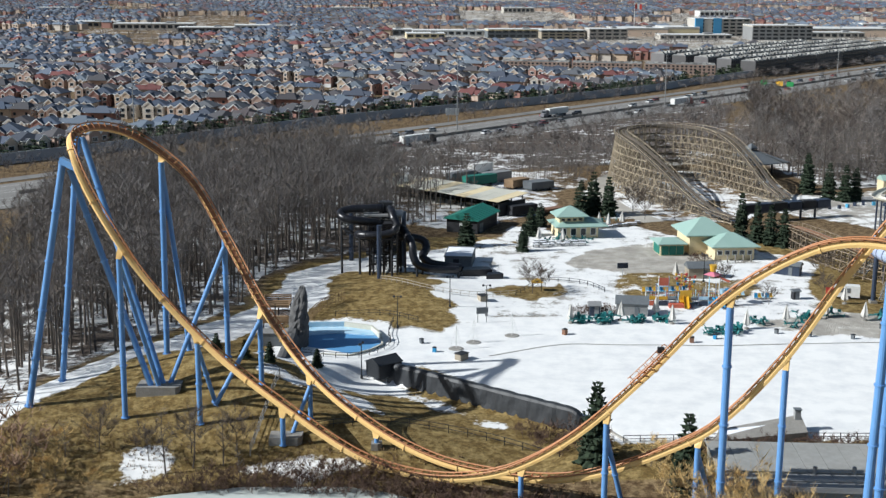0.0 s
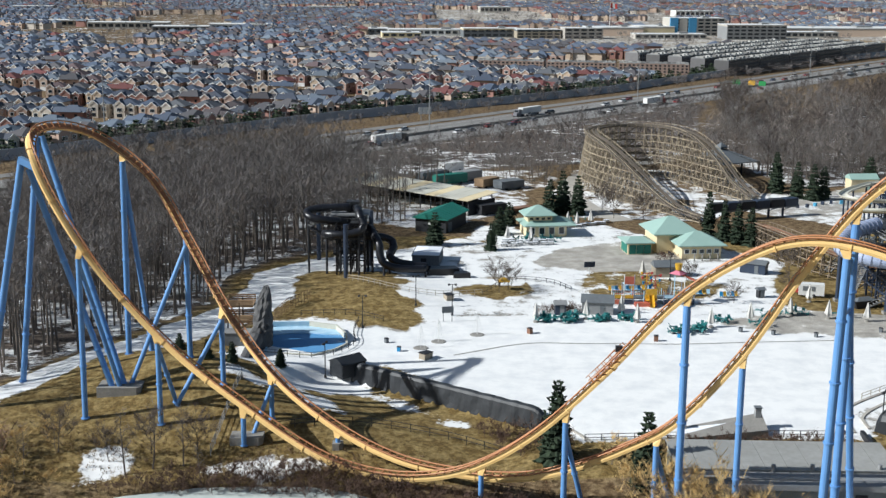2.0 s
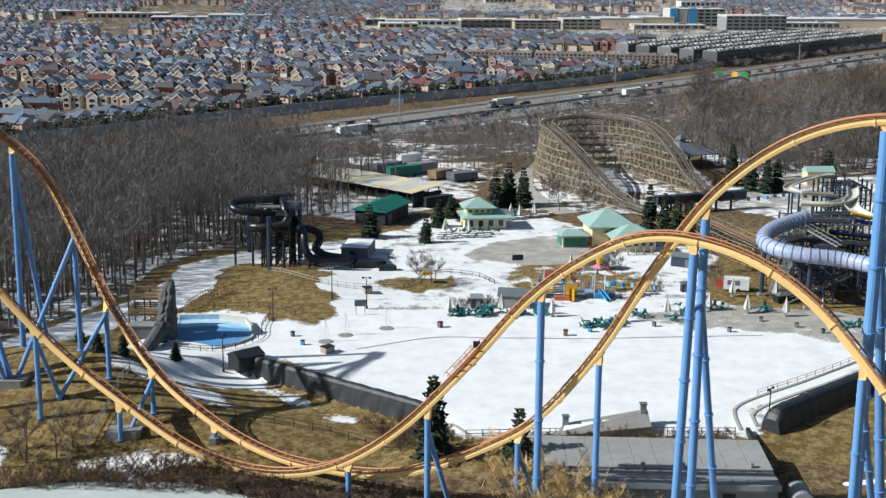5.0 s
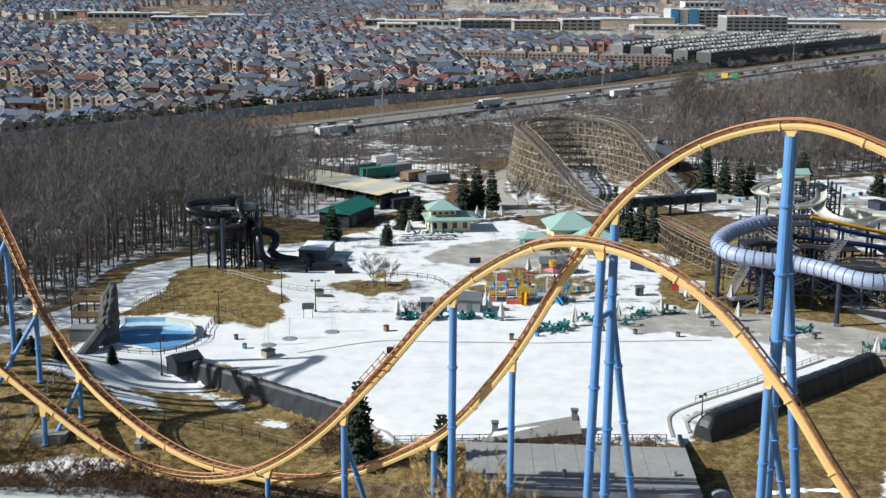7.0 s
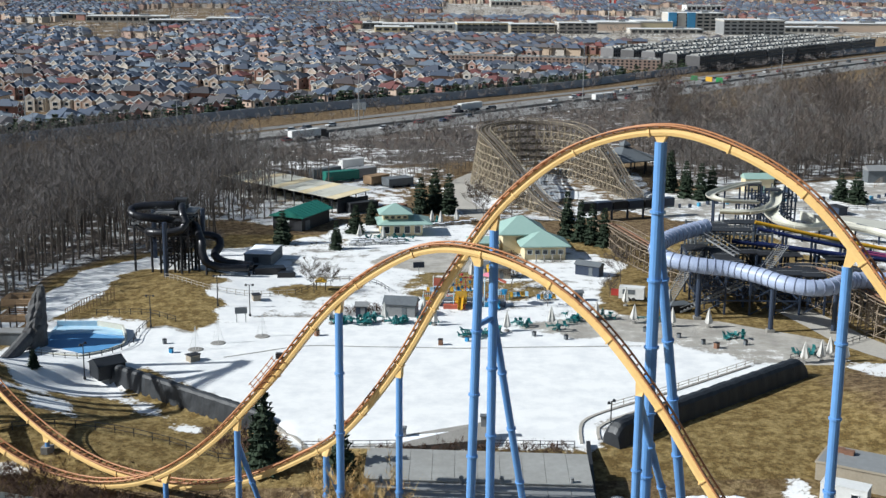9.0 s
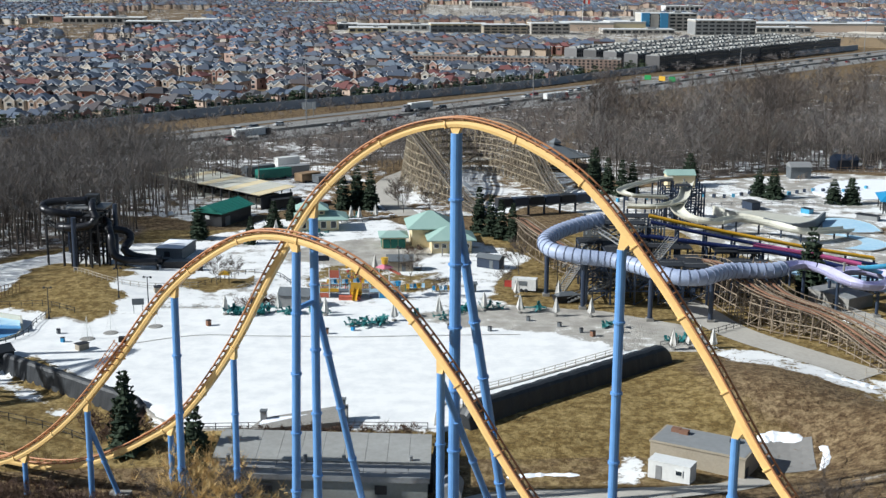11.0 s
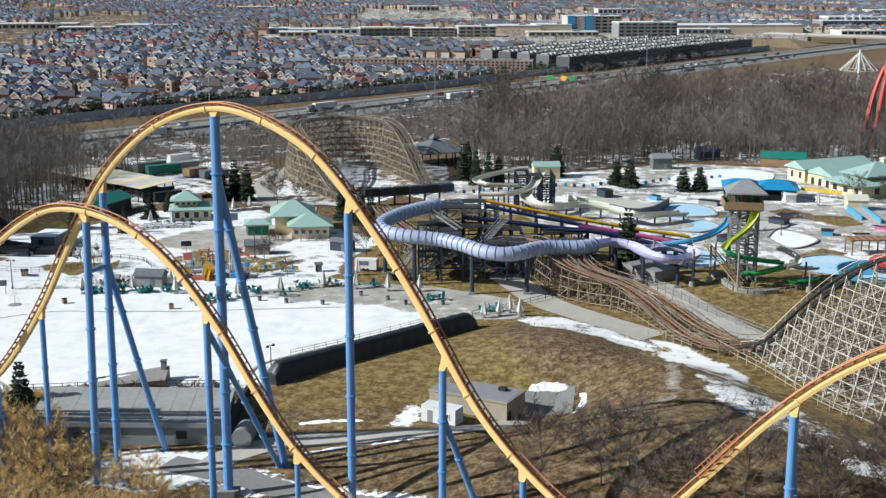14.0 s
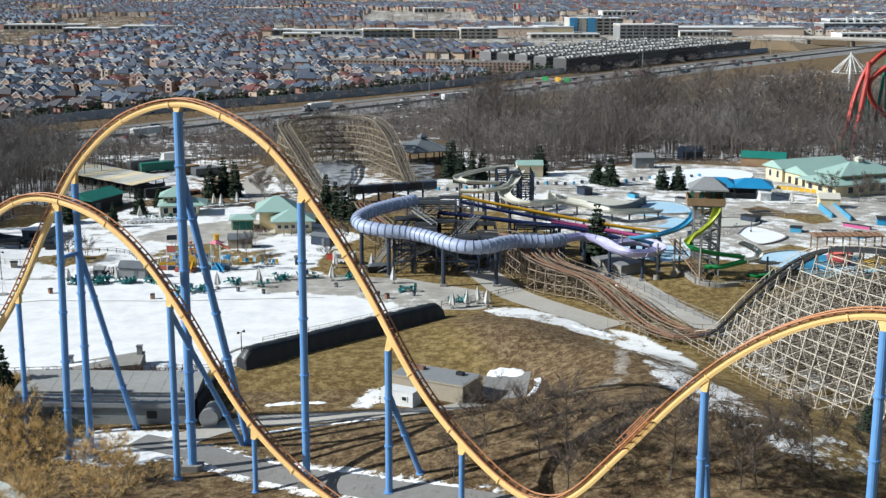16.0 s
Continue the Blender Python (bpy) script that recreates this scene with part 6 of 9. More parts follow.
def long_shelter():
    ob = thing("queue_shelter", (20.6, 363.3, 0), 137.5, "long open shelter with a pale weathered sheet roof", "shelter")
    for i in range(13):
        x = 2.1 + 4.2 * i
        part("roof_sheet", Geo()._beam(Vector((x, -7, 5.4)), Vector((x, 7, 4.4 + 0.05 * (i % 3))), 4.15, 0.14), M_PALE if i % 3 else M_CREAM, ob)
        for y in (-6.6, 0, 6.6):
            part("post", Geo().box((x, y, 2.2), (0.25, 0.25, 4.5)), M_DARK, ob)
    part("side_wall", Geo().box((27, -5.6, 1.3), (52, 0.3, 2.6)), M_DARK, ob)
    part("end_wall", Geo().box((0.6, 0, 1.9), (0.3, 12, 3.8)), M_DARK, ob)
    for k, (x, y, w, d, h, mt) in enumerate(((23, 362, 9, 3, 2.6, M_DARK), (13, 440, 9, 3, 3, M_WHITE), (6, 420, 12, 3, 3, M_SLATE), (12, 414, 12, 3, 3, M_TEAL), (18, 421, 10, 4, 3, M_GREY), (24, 409, 8, 4, 2.6, M_WOODDECK), (31, 406, 9, 5, 2.4, M_SLATE), (31, 366, 10, 3, 0.8, M_RUST))):
        b = thing("storage_trailer", (x, y, 0), 32 + 7 * (k % 3), "parked storage trailer in the service yard", "trailer", "service yard trailers")
        part("body", Geo().box((0, 0, h / 2 + 0.5), (w, d, h)), mt, b)
        for wx in (-w * 0.3, w * 0.3):
            part("wheel", Geo().pipe((wx, -d / 2, 0.5), (wx, d / 2, 0.5), 0.5, 0.5, 10), M_DARK, b)


def shed(x, y, a, w, d, h, mat, roofmat, label, name="shed"):
    ob = thing(name, (x, y, hz(x, y)), a, label, "shed")
    part("wall", Geo().box((0, 0, h / 2), (w, d, h)), mat, ob)
    part("roof", Geo().gable((0, 0), (w + 0.5, d + 0.6), h - 0.02, 0.3 * d, 0, 0.15), roofmat, ob)
    part("door", Geo().box((w * 0.15, -d / 2 - 0.03, 1.0), (0.9, 0.1, 2.0)), roofmat, ob)
    return ob


def umbrella_mesh():
    pole = Geo().pipe((0, 0, 0), (0, 0, 3.3), 0.05, 0.04, 6)
    rnd = random.Random(3)
    cloth = Geo()
    n, vs, fs = 10, [], []
    for j, (z, r) in enumerate(((0.7, 0.62), (1.0, 0.66), (1.6, 0.5), (2.4, 0.3), (3.2, 0.05))):
        for i in range(n):
            k = r * (1.0 if i % 2 else 0.62) * rnd.uniform(0.9, 1.1)
            vs.append((k * math.cos(6.283 * i / n), k * math.sin(6.283 * i / n), z + (0.12 if i % 2 else -0.1) * (j == 0)))
    for j in range(4):
        fs += [(j * n + i, j * n + (i + 1) % n, (j + 1) * n + (i + 1) % n, (j + 1) * n + i) for i in range(n)]
    cloth.add(vs, fs)
    foot = Geo().pipe((0, 0, 0), (0, 0, 0.25), 0.45, 0.4, 10)
    return pole.mesh("pole", M_GREY), cloth.mesh("canopy", M_CANVAS), foot.mesh("foot", M_CONC)


kiosk(), restaurant(), barn(), long_shelter()
shed(39.5, 254.5, -8, 6.5, 4.2, 2.5, M_GREY, M_SLATE, "grey clad shed with dark gabled roof")
shed(31.5, 253, 0, 2.2, 2.2, 2.2, M_NAVY, M_GREY, "small navy ticket hut with pale roof", "ticket_hut")
shed(81.5, 290, -30, 6, 2.6, 2.4, M_NAVY, M_SLATE, "navy refreshment stand with pale roof", "refreshment_stand")
shed(60, 287, 3, 6, 4, 2.4, M_BEIGE, M_SLATE, "beige service hut among the play equipment", "service_hut")
shed(77, 267, 10, 1.4, 1.4, 1.8, M_DARK, M_SLATE, "small dark kiosk box", "kiosk_box")
hut_ = thing("pump_hut", (4.2, 300, hz(4.2, 300)), 84, "slate-grey hut with a flat snow-covered roof", "hut")
part("wall", Geo().box((0, 0, 1.3), (11, 6.5, 2.7)), M_SLATE, hut_)
part("roof", Geo().box((0, 0, 2.75), (11.4, 6.9, 0.25)), M_SLATE, hut_)
part("snow_cover", Geo().hip((-0.6, 0), (9.6, 6.4), 2.86, 0.3, 0, 7, 0.12), M_SNOW, hut_)
part("door", Geo().box((-5.53, 0.5, 1.1), (0.1, 1.4, 2.1)), M_DARK, hut_)
u_pole, u_cloth, u_foot = umbrella_mesh()
for i, (x, y) in enumerate(((25.9, 246.6), (36.4, 248.9), (44.3, 253.3), (60.8, 243.1), (79.2, 251.8), (86.6, 249.8), (93.9, 247.8), (25.3, 325.3), (31.4, 324.5), (43.6, 346), (50.3, 348.5), (54.2, 285.5), (69.8, 247.4), (46.5, 246.6), (86.6, 263),
                            (95.5, 262), (117.7, 226.5), (119.9, 228.9), (121.9, 226.0), (114.3, 225.1), (101.1, 247.4), (55.9, 262), (46, 345), (203, 443), (223, 440), (236, 352), (224, 350), (72, 330))):
    ob = thing("parasol", (x, y, hz(x, y)), 40 * i, "closed white canvas parasol standing in the snow", "parasol", "closed parasols")
    ob.scale = (1.25, 1.25, 1.25)
    for nm, me in (("pole", u_pole), ("canopy", u_cloth), ("foot", u_foot)):
        part(nm, me, None, ob)

# bare shade masts with stay wires in the snow
for x, y in ((2.6, 228.6), (6.0, 232.8), (13.6, 237.5)):
    ob = thing("shade_mast", (x, y, hz(x, y)), 0, "thin grey shade mast with stay wires in the snow", "mast", "shade masts")
    part("pole", Geo().pipe((0, 0, 0), (0, 0, 4.6), 0.06, 0.04, 8), M_WHITE, ob)
    part("foot", Geo().pipe((0, 0, 0), (0, 0, 0.12), 1.5, 1.3, 14), M_CONC, ob)
    for k in range(7):
        a = k * 0.9
        part("stay_wire", Geo().pipe((1.2 * math.cos(a), 1.2 * math.sin(a), 0.2), (0, 0, 4.5), 0.015, 0.015, 5), M_WHITE, ob)

# stacked teal loungers
chair = Geo()
chair.box((0, 0, 0.35), (1.7, 0.6, 0.08))
chair._beam(Vector((0.5, 0, 0.38)), Vector((1.0, 0, 0.95)), 0.6, 0.08)
for sx in (-0.7, 0.6):
    for sy in (-0.25, 0.25):
        chair.box((sx, sy, 0.17), (0.08, 0.08, 0.35))
chair_me = chair.mesh("lounger", M_TEALCHAIR)
rnd = random.Random(8)
for cx, cy, n, sp in ((28, 247.2, 22, 2.4), (33, 247.6, 24, 2.6), (39.5, 248, 18, 2.4), (45, 248.5, 14, 2.2), (54.5, 239.5, 18, 2.4), (58.5, 240.6, 14, 2.0), (75, 251, 14, 3.2), (80.5, 253, 10, 2.6), (104, 240, 9, 2.2), (116, 230, 8, 2.2), (64, 247, 8, 3), (90, 252, 8, 2.6), (71, 244, 5, 2), (30, 326, 10, 3), (36, 325, 10, 3), (46, 349, 8, 3)):
    for k in range(n):
        ob = new("lounger", chair_me)
        x, y = cx + rnd.gauss(0, sp * 0.5), cy + rnd.gauss(0, 0.8)
        ob.matrix_world = pose(x, y, hz(x, y) + 0.28 * rnd.choice((0, 0, 1, 2, 3)), rnd.uniform(-4, 4), rnd.choice((0, 0, 0, -50)), rnd.uniform(0, 360))
        tagged(ob, "teal plastic sun lounger stacked for the winter", "lounger", "stacked loungers")


def bin_box(x, y, mat, label, s=(0.62, 0.62, 0.95), name="litter_bin", category="bin"):
    ob = thing(name, (x, y, hz(x, y)), 13 * x, label, category)
    part("body", Geo().box((0, 0, s[2] * 0.45), (s[0], s[1], s[2] * 0.9)), mat, ob)
    part("lid", Geo().hip((0, 0), (s[0] * 1.15, s[1] * 1.15), s[2] * 0.9, 0.12, 0, 0.2, 0.08), M_DARK, ob)


for x, y in ((-4, 232), (-1.5, 226.5), (53, 236), (66, 240), (72, 238), (80, 236.5), (94, 240), (88, 244), (106, 236), (98, 236) ):
    bin_box(x, y, M_BLUEROOF if int(x) % 2 else M_SLATE, "blue plastic litter bin on the snowy deck")
for x, y in ((24, 238.5), (48, 233.5), (100, 233.5)):
    bin_box(x, y, M_RUST, "rusty red lifeguard chair base", (0.8, 0.8, 1.2), "lifeguard_chair", "chair")
for x, y in ((3.5, 222), (8.5, 262)):
    bin_box(x, y, M_BEIGE, "beige utility box on a concrete pad", (2.0, 1.6, 1.3), "utility_box", "utility box")

# picnic tables by the kiosk, half buried
table_top = Geo().box((0, 0, 0.74), (1.8, 0.8, 0.07)).mesh("tabletop", M_GREY)
table_bench = Geo().box((0, 0, 0.43), (1.8, 0.3, 0.06)).mesh("bench", M_GREY)
table_leg = Geo()._beam(Vector((0, -0.7, 0)), Vector((0, 0.2, 0.72)), 0.09, 0.09)._beam(Vector((0, 0.7, 0)), Vector((0, -0.2, 0.72)), 0.09, 0.09).mesh("leg_frame", M_SLATE)
table_snow = Geo().hip((0, 0), (1.7, 0.74), 0.775, 0.1, 0, 1.2, 0.05).mesh("snow_cover", M_SNOW)
rnd = random.Random(31)
for k in range(26):
    x, y = (24.5 + 1.9 * (k % 7) + rnd.uniform(-0.5, 0.5), 318.5 + 2.6 * (k // 7) + 0.4 * (k % 7) + rnd.uniform(-0.5, 0.5)) if k < 16 else (42 + 1.8 * (k - 16) * 0.8, 341 + 0.9 * (k - 16) + rnd.uniform(-1, 1))
    ob = thing("picnic_table", (x, y, hz(x, y)), 8 + rnd.uniform(-15, 15), "grey picnic table covered with snow", "table", "picnic tables")
    part("tabletop", table_top, None, ob)
    part("snow_cover", table_snow, None, ob, "strip of snow lying on the table")
    for e in (-1, 1):
        part("bench", table_bench, None, ob, at=pose(0, 0.65 * e, 0))
        part("leg_frame", table_leg, None, ob, at=pose(0.7 * e, 0, 0))

# white snack trailer
tr = thing("snack_trailer", (88.5, 268, 0), -14, "white snack trailer with a red panel", "trailer")
part("body", Geo().box((0, 0, 1.7), (5.4, 2.3, 2.5)), M_WHITE, tr)
part("hatch", Geo().box((-0.6, -1.18, 2.0), (2.6, 0.08, 1.0)), M_SLATE, tr)
part("red_panel", Geo().box((-3.6, -0.6, 1.6), (1.6, 0.15, 1.5)), M_RED, tr)
for sx in (-1, 1):
    part("wheel", Geo().pipe((sx * 0.5, -1.2, 0.4), (sx * 0.5, 1.2, 0.4), 0.4, 0.4, 10), M_DARK, tr)
sk = thing("waste_skip", (97, 259, 0), 20, "dark waste skip full of rubble", "skip")
part("body", Geo().add([(-2.4, -1, 0), (2.4, -1, 0), (2.4, 1, 0), (-2.4, 1, 0), (-3, -1.2, 1.6), (3, -1.2, 1.6), (3, 1.2, 1.6), (-3, 1.2, 1.6)], [(3, 2, 1, 0), (0, 1, 5, 4), (1, 2, 6, 5), (2, 3, 7, 6), (3, 0, 4, 7), (4, 5, 6, 7)]), M_DARK, sk)
part("load", Geo().hip((0, 0), (5, 2, 0), 1.55, 0.7, 0, 2.5, 0.1), M_SLATE, sk)


def playground():
    ob = thing("water_playground", (53, 262, 0), 0, "faded red, yellow and blue water play structure with decks", "playground")
    cols = (M_SLIDEY, M_RED, M_BLUEROOF, M_FADEDPINK, M_POOLBLUE, M_SLIDEY, M_FADEDRED)
    tall = (2.6, 6.6, 6.6, 3.0, 3.2, 2.8, 6.4, 6.2, 2.6)
    for i in range(9):
        x = -9.2 + 2.15 * i
        for y in (-1.4, 1.6):
            part("post", Geo().pipe((x, y, 0), (x, y, tall[i] if y < 0 else min(tall[i], 4.2)), 0.1, 0.1, 8), (M_POOLBLUE, M_WHITE, M_LILACRIB)[(i + int(y > 0)) % 3], ob)
        if i == 8:
            continue
        part("deck", Geo().box((x + 1.07, 0.1, 1.25), (2.1, 2.8, 0.16)), M_SLATE, ob)
        if i not in (2, 4):
            part("panel", Geo().box((x + 1.07, -1.46, 0.62), (1.9, 0.1, 1.0)), (M_FADEDRED, M_NAVY, M_NAVY, M_RED, M_NAVY, M_NAVY, M_BLUEROOF, M_NAVY)[i], ob)
        if i in (0, 1, 3, 5):
            part("panel", Geo().box((x + 1.07, -1.46, 1.75), (1.9, 0.1, 0.7)), M_SLIDEY if i != 5 else M_POOLBLUE, ob)
        for y in (-1.4, 1.6):
            for z in (2.0, 2.4):
                part("handrail", Geo()._beam(Vector((x, y, z)), Vector((x + 2.15, y, z)), 0.07, 0.07), cols[(i + int(y > 0) * 2 + int(z > 2.2)) % 7], ob)
        bars = Geo()
        for k in range(4):
            bars.pipe((x + 0.43 * (k + 1), 1.6, 1.3), (x + 0.43 * (k + 1), 1.6, 2.4), 0.04, 0.04, 6)
        part("balustrade", bars, M_WHITE, ob)
    part("spray_panel", Geo().box((-5.97, -1.4, 5.3), (2.0, 0.15, 1.7)), M_FADEDRED, ob, "faded red spray panel between two posts")
    part("shade_sail", Geo().box((-5.97, 0, 4.2), (2.1, 2.6, 0.08)), M_POOLBLUE, ob)
    for cx, cy, h in ((-2.2, -0.8, 7.0), (-0.3, -0.6, 6.4)):
        part("mast", Geo().pipe((cx, cy, 0), (cx, cy, h), 0.14, 0.12, 10), M_SLIDEY if cx < -1 else M_FADEDRED, ob)
        for k, z in enumerate((h - 0.3, h - 1.3, h - 2.4)):
            part("spray_arm", Geo()._beam(Vector((cx - 1.1 + 0.2 * k, cy, z)), Vector((cx + 1.1 - 0.2 * k, cy, z + 0.1)), 0.16, 0.16), M_RED if k % 2 == 0 else M_SLIDEY, ob)
            part("spray_arm", Geo()._beam(Vector((cx, cy - 0.8, z - 0.2)), Vector((cx, cy + 0.8, z - 0.2)), 0.14, 0.14), M_FADEDRED, ob)
            for e in (-1, 1):
                part("spray_cup", Geo().pipe((cx + e * (1.1 - 0.2 * k), cy, z - 0.2), (cx + e * (1.1 - 0.2 * k), cy, z + 0.35), 0.18, 0.3, 8), cols[(k + int(e > 0)) % 3], ob)
    part("climbing_wall", Geo().box((-1.2, -1.6, 2.2), (2.4, 0.2, 2.6)).box((-1.2, -2.2, 1.2), (2.4, 1.0, 0.2)), M_SLIDEY, ob, "yellow climbing wall")
    part("step_box", Geo().box((-2.6, -2.6, 0.4), (4.6, 1.4, 0.8)), M_FADEDRED, ob, "faded red step")
    for (x0, y0, z0), (x1, y1, z1), mt in (((-1.2, -1.6, 2.1), (-1.4, -4.4, 0.2), M_SLIDEY), ((4.8, -1.5, 1.9), (6.4, -3.8, 0.2), M_BLUEROOF)):
        pts, ups = spline([(x0, y0, z0), ((x0 + x1) / 2, (y0 + y1) / 2, z0 * 0.55), (x1, y1, z1)], 0.5)
        part("slide", Geo().sweep(pts, ups, [(-0.5, 0.4), (-0.4, 0), (0.4, 0), (0.5, 0.4), (0.55, 0.4), (0.45, -0.08), (-0.45, -0.08), (-0.55, 0.4)]), mt, ob)
    for k in range(9):
        part("jet_post", Geo().pipe((-6 + 1.9 * k, 4.4 + 0.5 * math.sin(k), 0), (-6 + 1.9 * k, 4.4 + 0.5 * math.sin(k), 1.3 + 0.5 * (k % 2)), 0.12, 0.08, 8), cols[k % 7] if k % 2 else M_TEAL, ob)
    part("tipping_bucket", Geo().pipe((4.8, 0.5, 7.2), (4.8, 0.5, 8.6), 0.6, 0.85, 12), M_SLIDEY, ob, "yellow tipping bucket")
    part("bucket_frame", Geo().hip((4.8, 0.5), (2.8, 2.8), 6.4, 0.8, 45, 0.1, 0.1), M_FADEDPINK, ob)
    part("chute", Geo()._beam(Vector((5.6, 0.2, 6.2)), Vector((8.2, -0.6, 5.2)), 0.7, 0.35), M_FADEDRED, ob)
    for cx, cz, mt in ((6.6, 3.2, M_POOLBLUE), (7.8, 3.3, M_BLUEROOF), (6.4, 0.9, M_BLUEROOF), (7.6, 0.7, M_NAVY)):
        part("tub", Geo().pipe((cx, -1.2, cz - 0.5), (cx, -1.2, cz + 0.5), 0.5, 0.65, 12), mt, ob)
    rows_ = [(44.6 + 0.85 * k, 271.4 + 0.1 * k, 15 * (k % 3)) for k in range(12)] + [(62.6 + 0.85 * k, 268 + 0.2 * k, 10 * (k % 4)) for k in range(5)] + [(68.4 + 0.85 * k, 266.6 + 0.1 * k, 12 * (k % 3)) for k in range(5)]
    for k, (cx, cy, turn) in enumerate(rows_):
        c = thing("deck_chair", (cx, cy, 0), turn, "yellow and blue plastic deck chair", "chair", "deck chairs")
        part("seat", Geo().box((0, 0, 0.45), (0.7, 0.7, 0.1)), cols[k % 3 if k % 3 != 1 else 4], c)
        part("backrest", Geo()._beam(Vector((0, 0.3, 0.45)), Vector((0, 0.55, 1.25)), 0.7, 0.1), cols[k % 3 if k % 3 != 1 else 4], c)
        for sx in (-0.3, 0.3):
            for sy in (-0.3, 0.3):
                part("leg", Geo().box((sx, sy, 0.22), (0.08, 0.08, 0.44)), M_GREY, c)
    s = thing("notice_board", (42, 287, 0), 10, "dark notice board on a post", "sign")
    part("board", Geo().box((0, 0, 2.6), (2.6, 0.15, 1.3)), M_NAVY, s)
    part("post", Geo().pipe((0, 0.1, 0), (0, 0.1, 2.6), 0.12, 0.12, 8), M_WHITE, s)
    s = thing("notice_board", (8, 246.5, 0), 10, "blue notice board on two posts", "sign")
    part("board", Geo().box((0, 0, 2.6), (2.4, 0.15, 1.3)), M_SLATE, s)
    for k in (-0.9, 0.9):
        part("post", Geo().pipe((k, 0.1, 0), (k, 0.1, 2.6), 0.08, 0.08, 8), M_GREY, s)
    y = thing("climbing_frame", (21, 273, 0), 0, "yellow play canopy beside a bare tree", "play frame")
    part("canopy", Geo().hip((0, 0), (2.6, 2.2), 2.0, 0.7, 0, 0.3, 0.15), M_SLIDEY, y)
    for sx in (-1, 1):
        part("post", Geo().pipe((sx, 0, 0), (sx, 0, 2.0), 0.1, 0.1, 8), M_DARK, y)


playground()


# ---- tarpaulin walls by the wave pool ----
def tarp_wall(a, b, z0, z1, thick, name, label, seed):
    ob = thing(name, label=label, category="wall")
    a, b = Vector((*a, 0)), Vector((*b, 0))
    d = (b - a).normalized()
    s = Vector((d.y, -d.x, 0))
    length = (b - a).length
    n = int(length / 4.5)
    prof = [(1.45, 0.0), (1.36, 0.25), (1.2, 0.55), (0.98, 0.82), (0.7, 0.95), (0.3, 1.0), (-0.4, 0.97), (-0.9, 0.75), (-1.1, 0.0)]
    m = len(prof)
    for k in range(n):
        vs, fs = [], []
        for i in range(9):
            t = (k + i / 8) / n
            o, along = a.lerp(b, t), t * length
            swell = 1.0 - 0.4 * max(0.0, 1 - along / 2.0) ** 2 - 0.3 * max(0.0, 1 - (length - along) / 2.0) ** 2
            sag = 0.09 * math.sin(math.pi * i / 8) + 0.05 * math.sin(along * 2.3 + seed) * (i not in (0, 8))
            vs += [o + s * ((u * thick / 2.2) * (0.8 + 0.2 * swell) - (sag * math.sin(math.pi * f) * 1.6 if u > 0.3 else 0)) + Vector((0, 0, z0 + (z1 - z0) * f * swell - sag * (f > 0.9))) for u, f in prof]
        for i in range(8):
            fs += [(i * m + j, (i + 1) * m + j, (i + 1) * m + j + 1, i * m + j + 1) for j in range(m - 1)]
        g = Geo().add(vs, fs)
        g.add([v for v in vs[:m]], [tuple(range(m))]).add([v for v in vs[-m:]], [tuple(range(m - 1, -1, -1))])
        part("tarpaulin", g, M_TARP, ob)
        if k:
            p = a.lerp(b, k / n)
            part("strap", Geo()._beam(p + s * (1.46 * thick / 2.2) + Vector((0, 0, z0)), p + s * (1.0 * thick / 2.2) + Vector((0, 0, z0 + 0.82 * (z1 - z0))), 0.07, 0.07), M_DARK, ob)
    return ob


tarp_wall((-9.2, 216.0), (22.4, 191.4), -2.2, 1.5, 2.0, "tarpaulin_fence", "long black tarpaulin-covered fence beside the wave pool", 1)
tarp_wall((74.4, 184), (111.4, 217.6), -0.8, 3.7, 3.4, "tarpaulin_fence", "thick black tarpaulin-covered wall on the grass bank", 2)
hut = thing("tarpaulin_hut", (-10.5, 216.5, -1.0), 40, "black tarpaulin hut with a peaked roof", "hut")
part("wall", Geo().box((0, 0, 1.1), (5, 4, 2.6)), M_TARP, hut)
part("roof", Geo().gable((0, 0), (5.4, 4.4), 2.3, 1.0, 0, 0.1), M_TARP, hut)


def fence(line, h, gap, mat, label, mesh=True, rails=2, name="fence", lift=0.0):
    ob = thing(name, label=label, category="fence")
    pts, _ = spline([(x, y, 0) for x, y in line], gap)
    post = Geo().box((0, 0, h / 2), (0.12, 0.12, h)).mesh("post", mat)
    for i, p in enumerate(pts):
        part("post", post, None, ob, at=pose(p.x, p.y, hz(p.x, p.y) + lift))
        if i:
            q = pts[i - 1]
            for k in range(rails):
                z = h * (k + 1) / rails - 0.06
                part("rail", Geo()._beam(Vector((q.x, q.y, hz(q.x, q.y) + z + lift)), Vector((p.x, p.y, hz(p.x, p.y) + z + lift)), 0.08, 0.08), mat, ob)
    return ob


fence([(-27, 200), (-28.1, 189), (-29, 179.5)], 1.8, 2.6, M_GREY, "grey chain-link fence down the pond bank", rails=3)
fence([(-22, 250), (-12, 250), (-5, 246)], 1.2, 2.2, M_DARK, "dark post fence behind the blue basin")
fence([(-26.5, 223), (-17, 221.6), (-12.4, 225.4), (-10, 231), (-10.6, 238), (-10, 246)], 1.1, 2.2, M_DARK, "dark post fence around the blue basin")
fence([(-14, 276), (-4, 266), (6, 264), (16, 268)], 1.2, 1.8, M_GREYWOOD, "pale post-and-rail fence round the slide tower")
fence([(16, 268), (24, 281), (32, 279), (36, 272)], 1.1, 2.2, M_DARK, "dark railing across the snowy plaza")
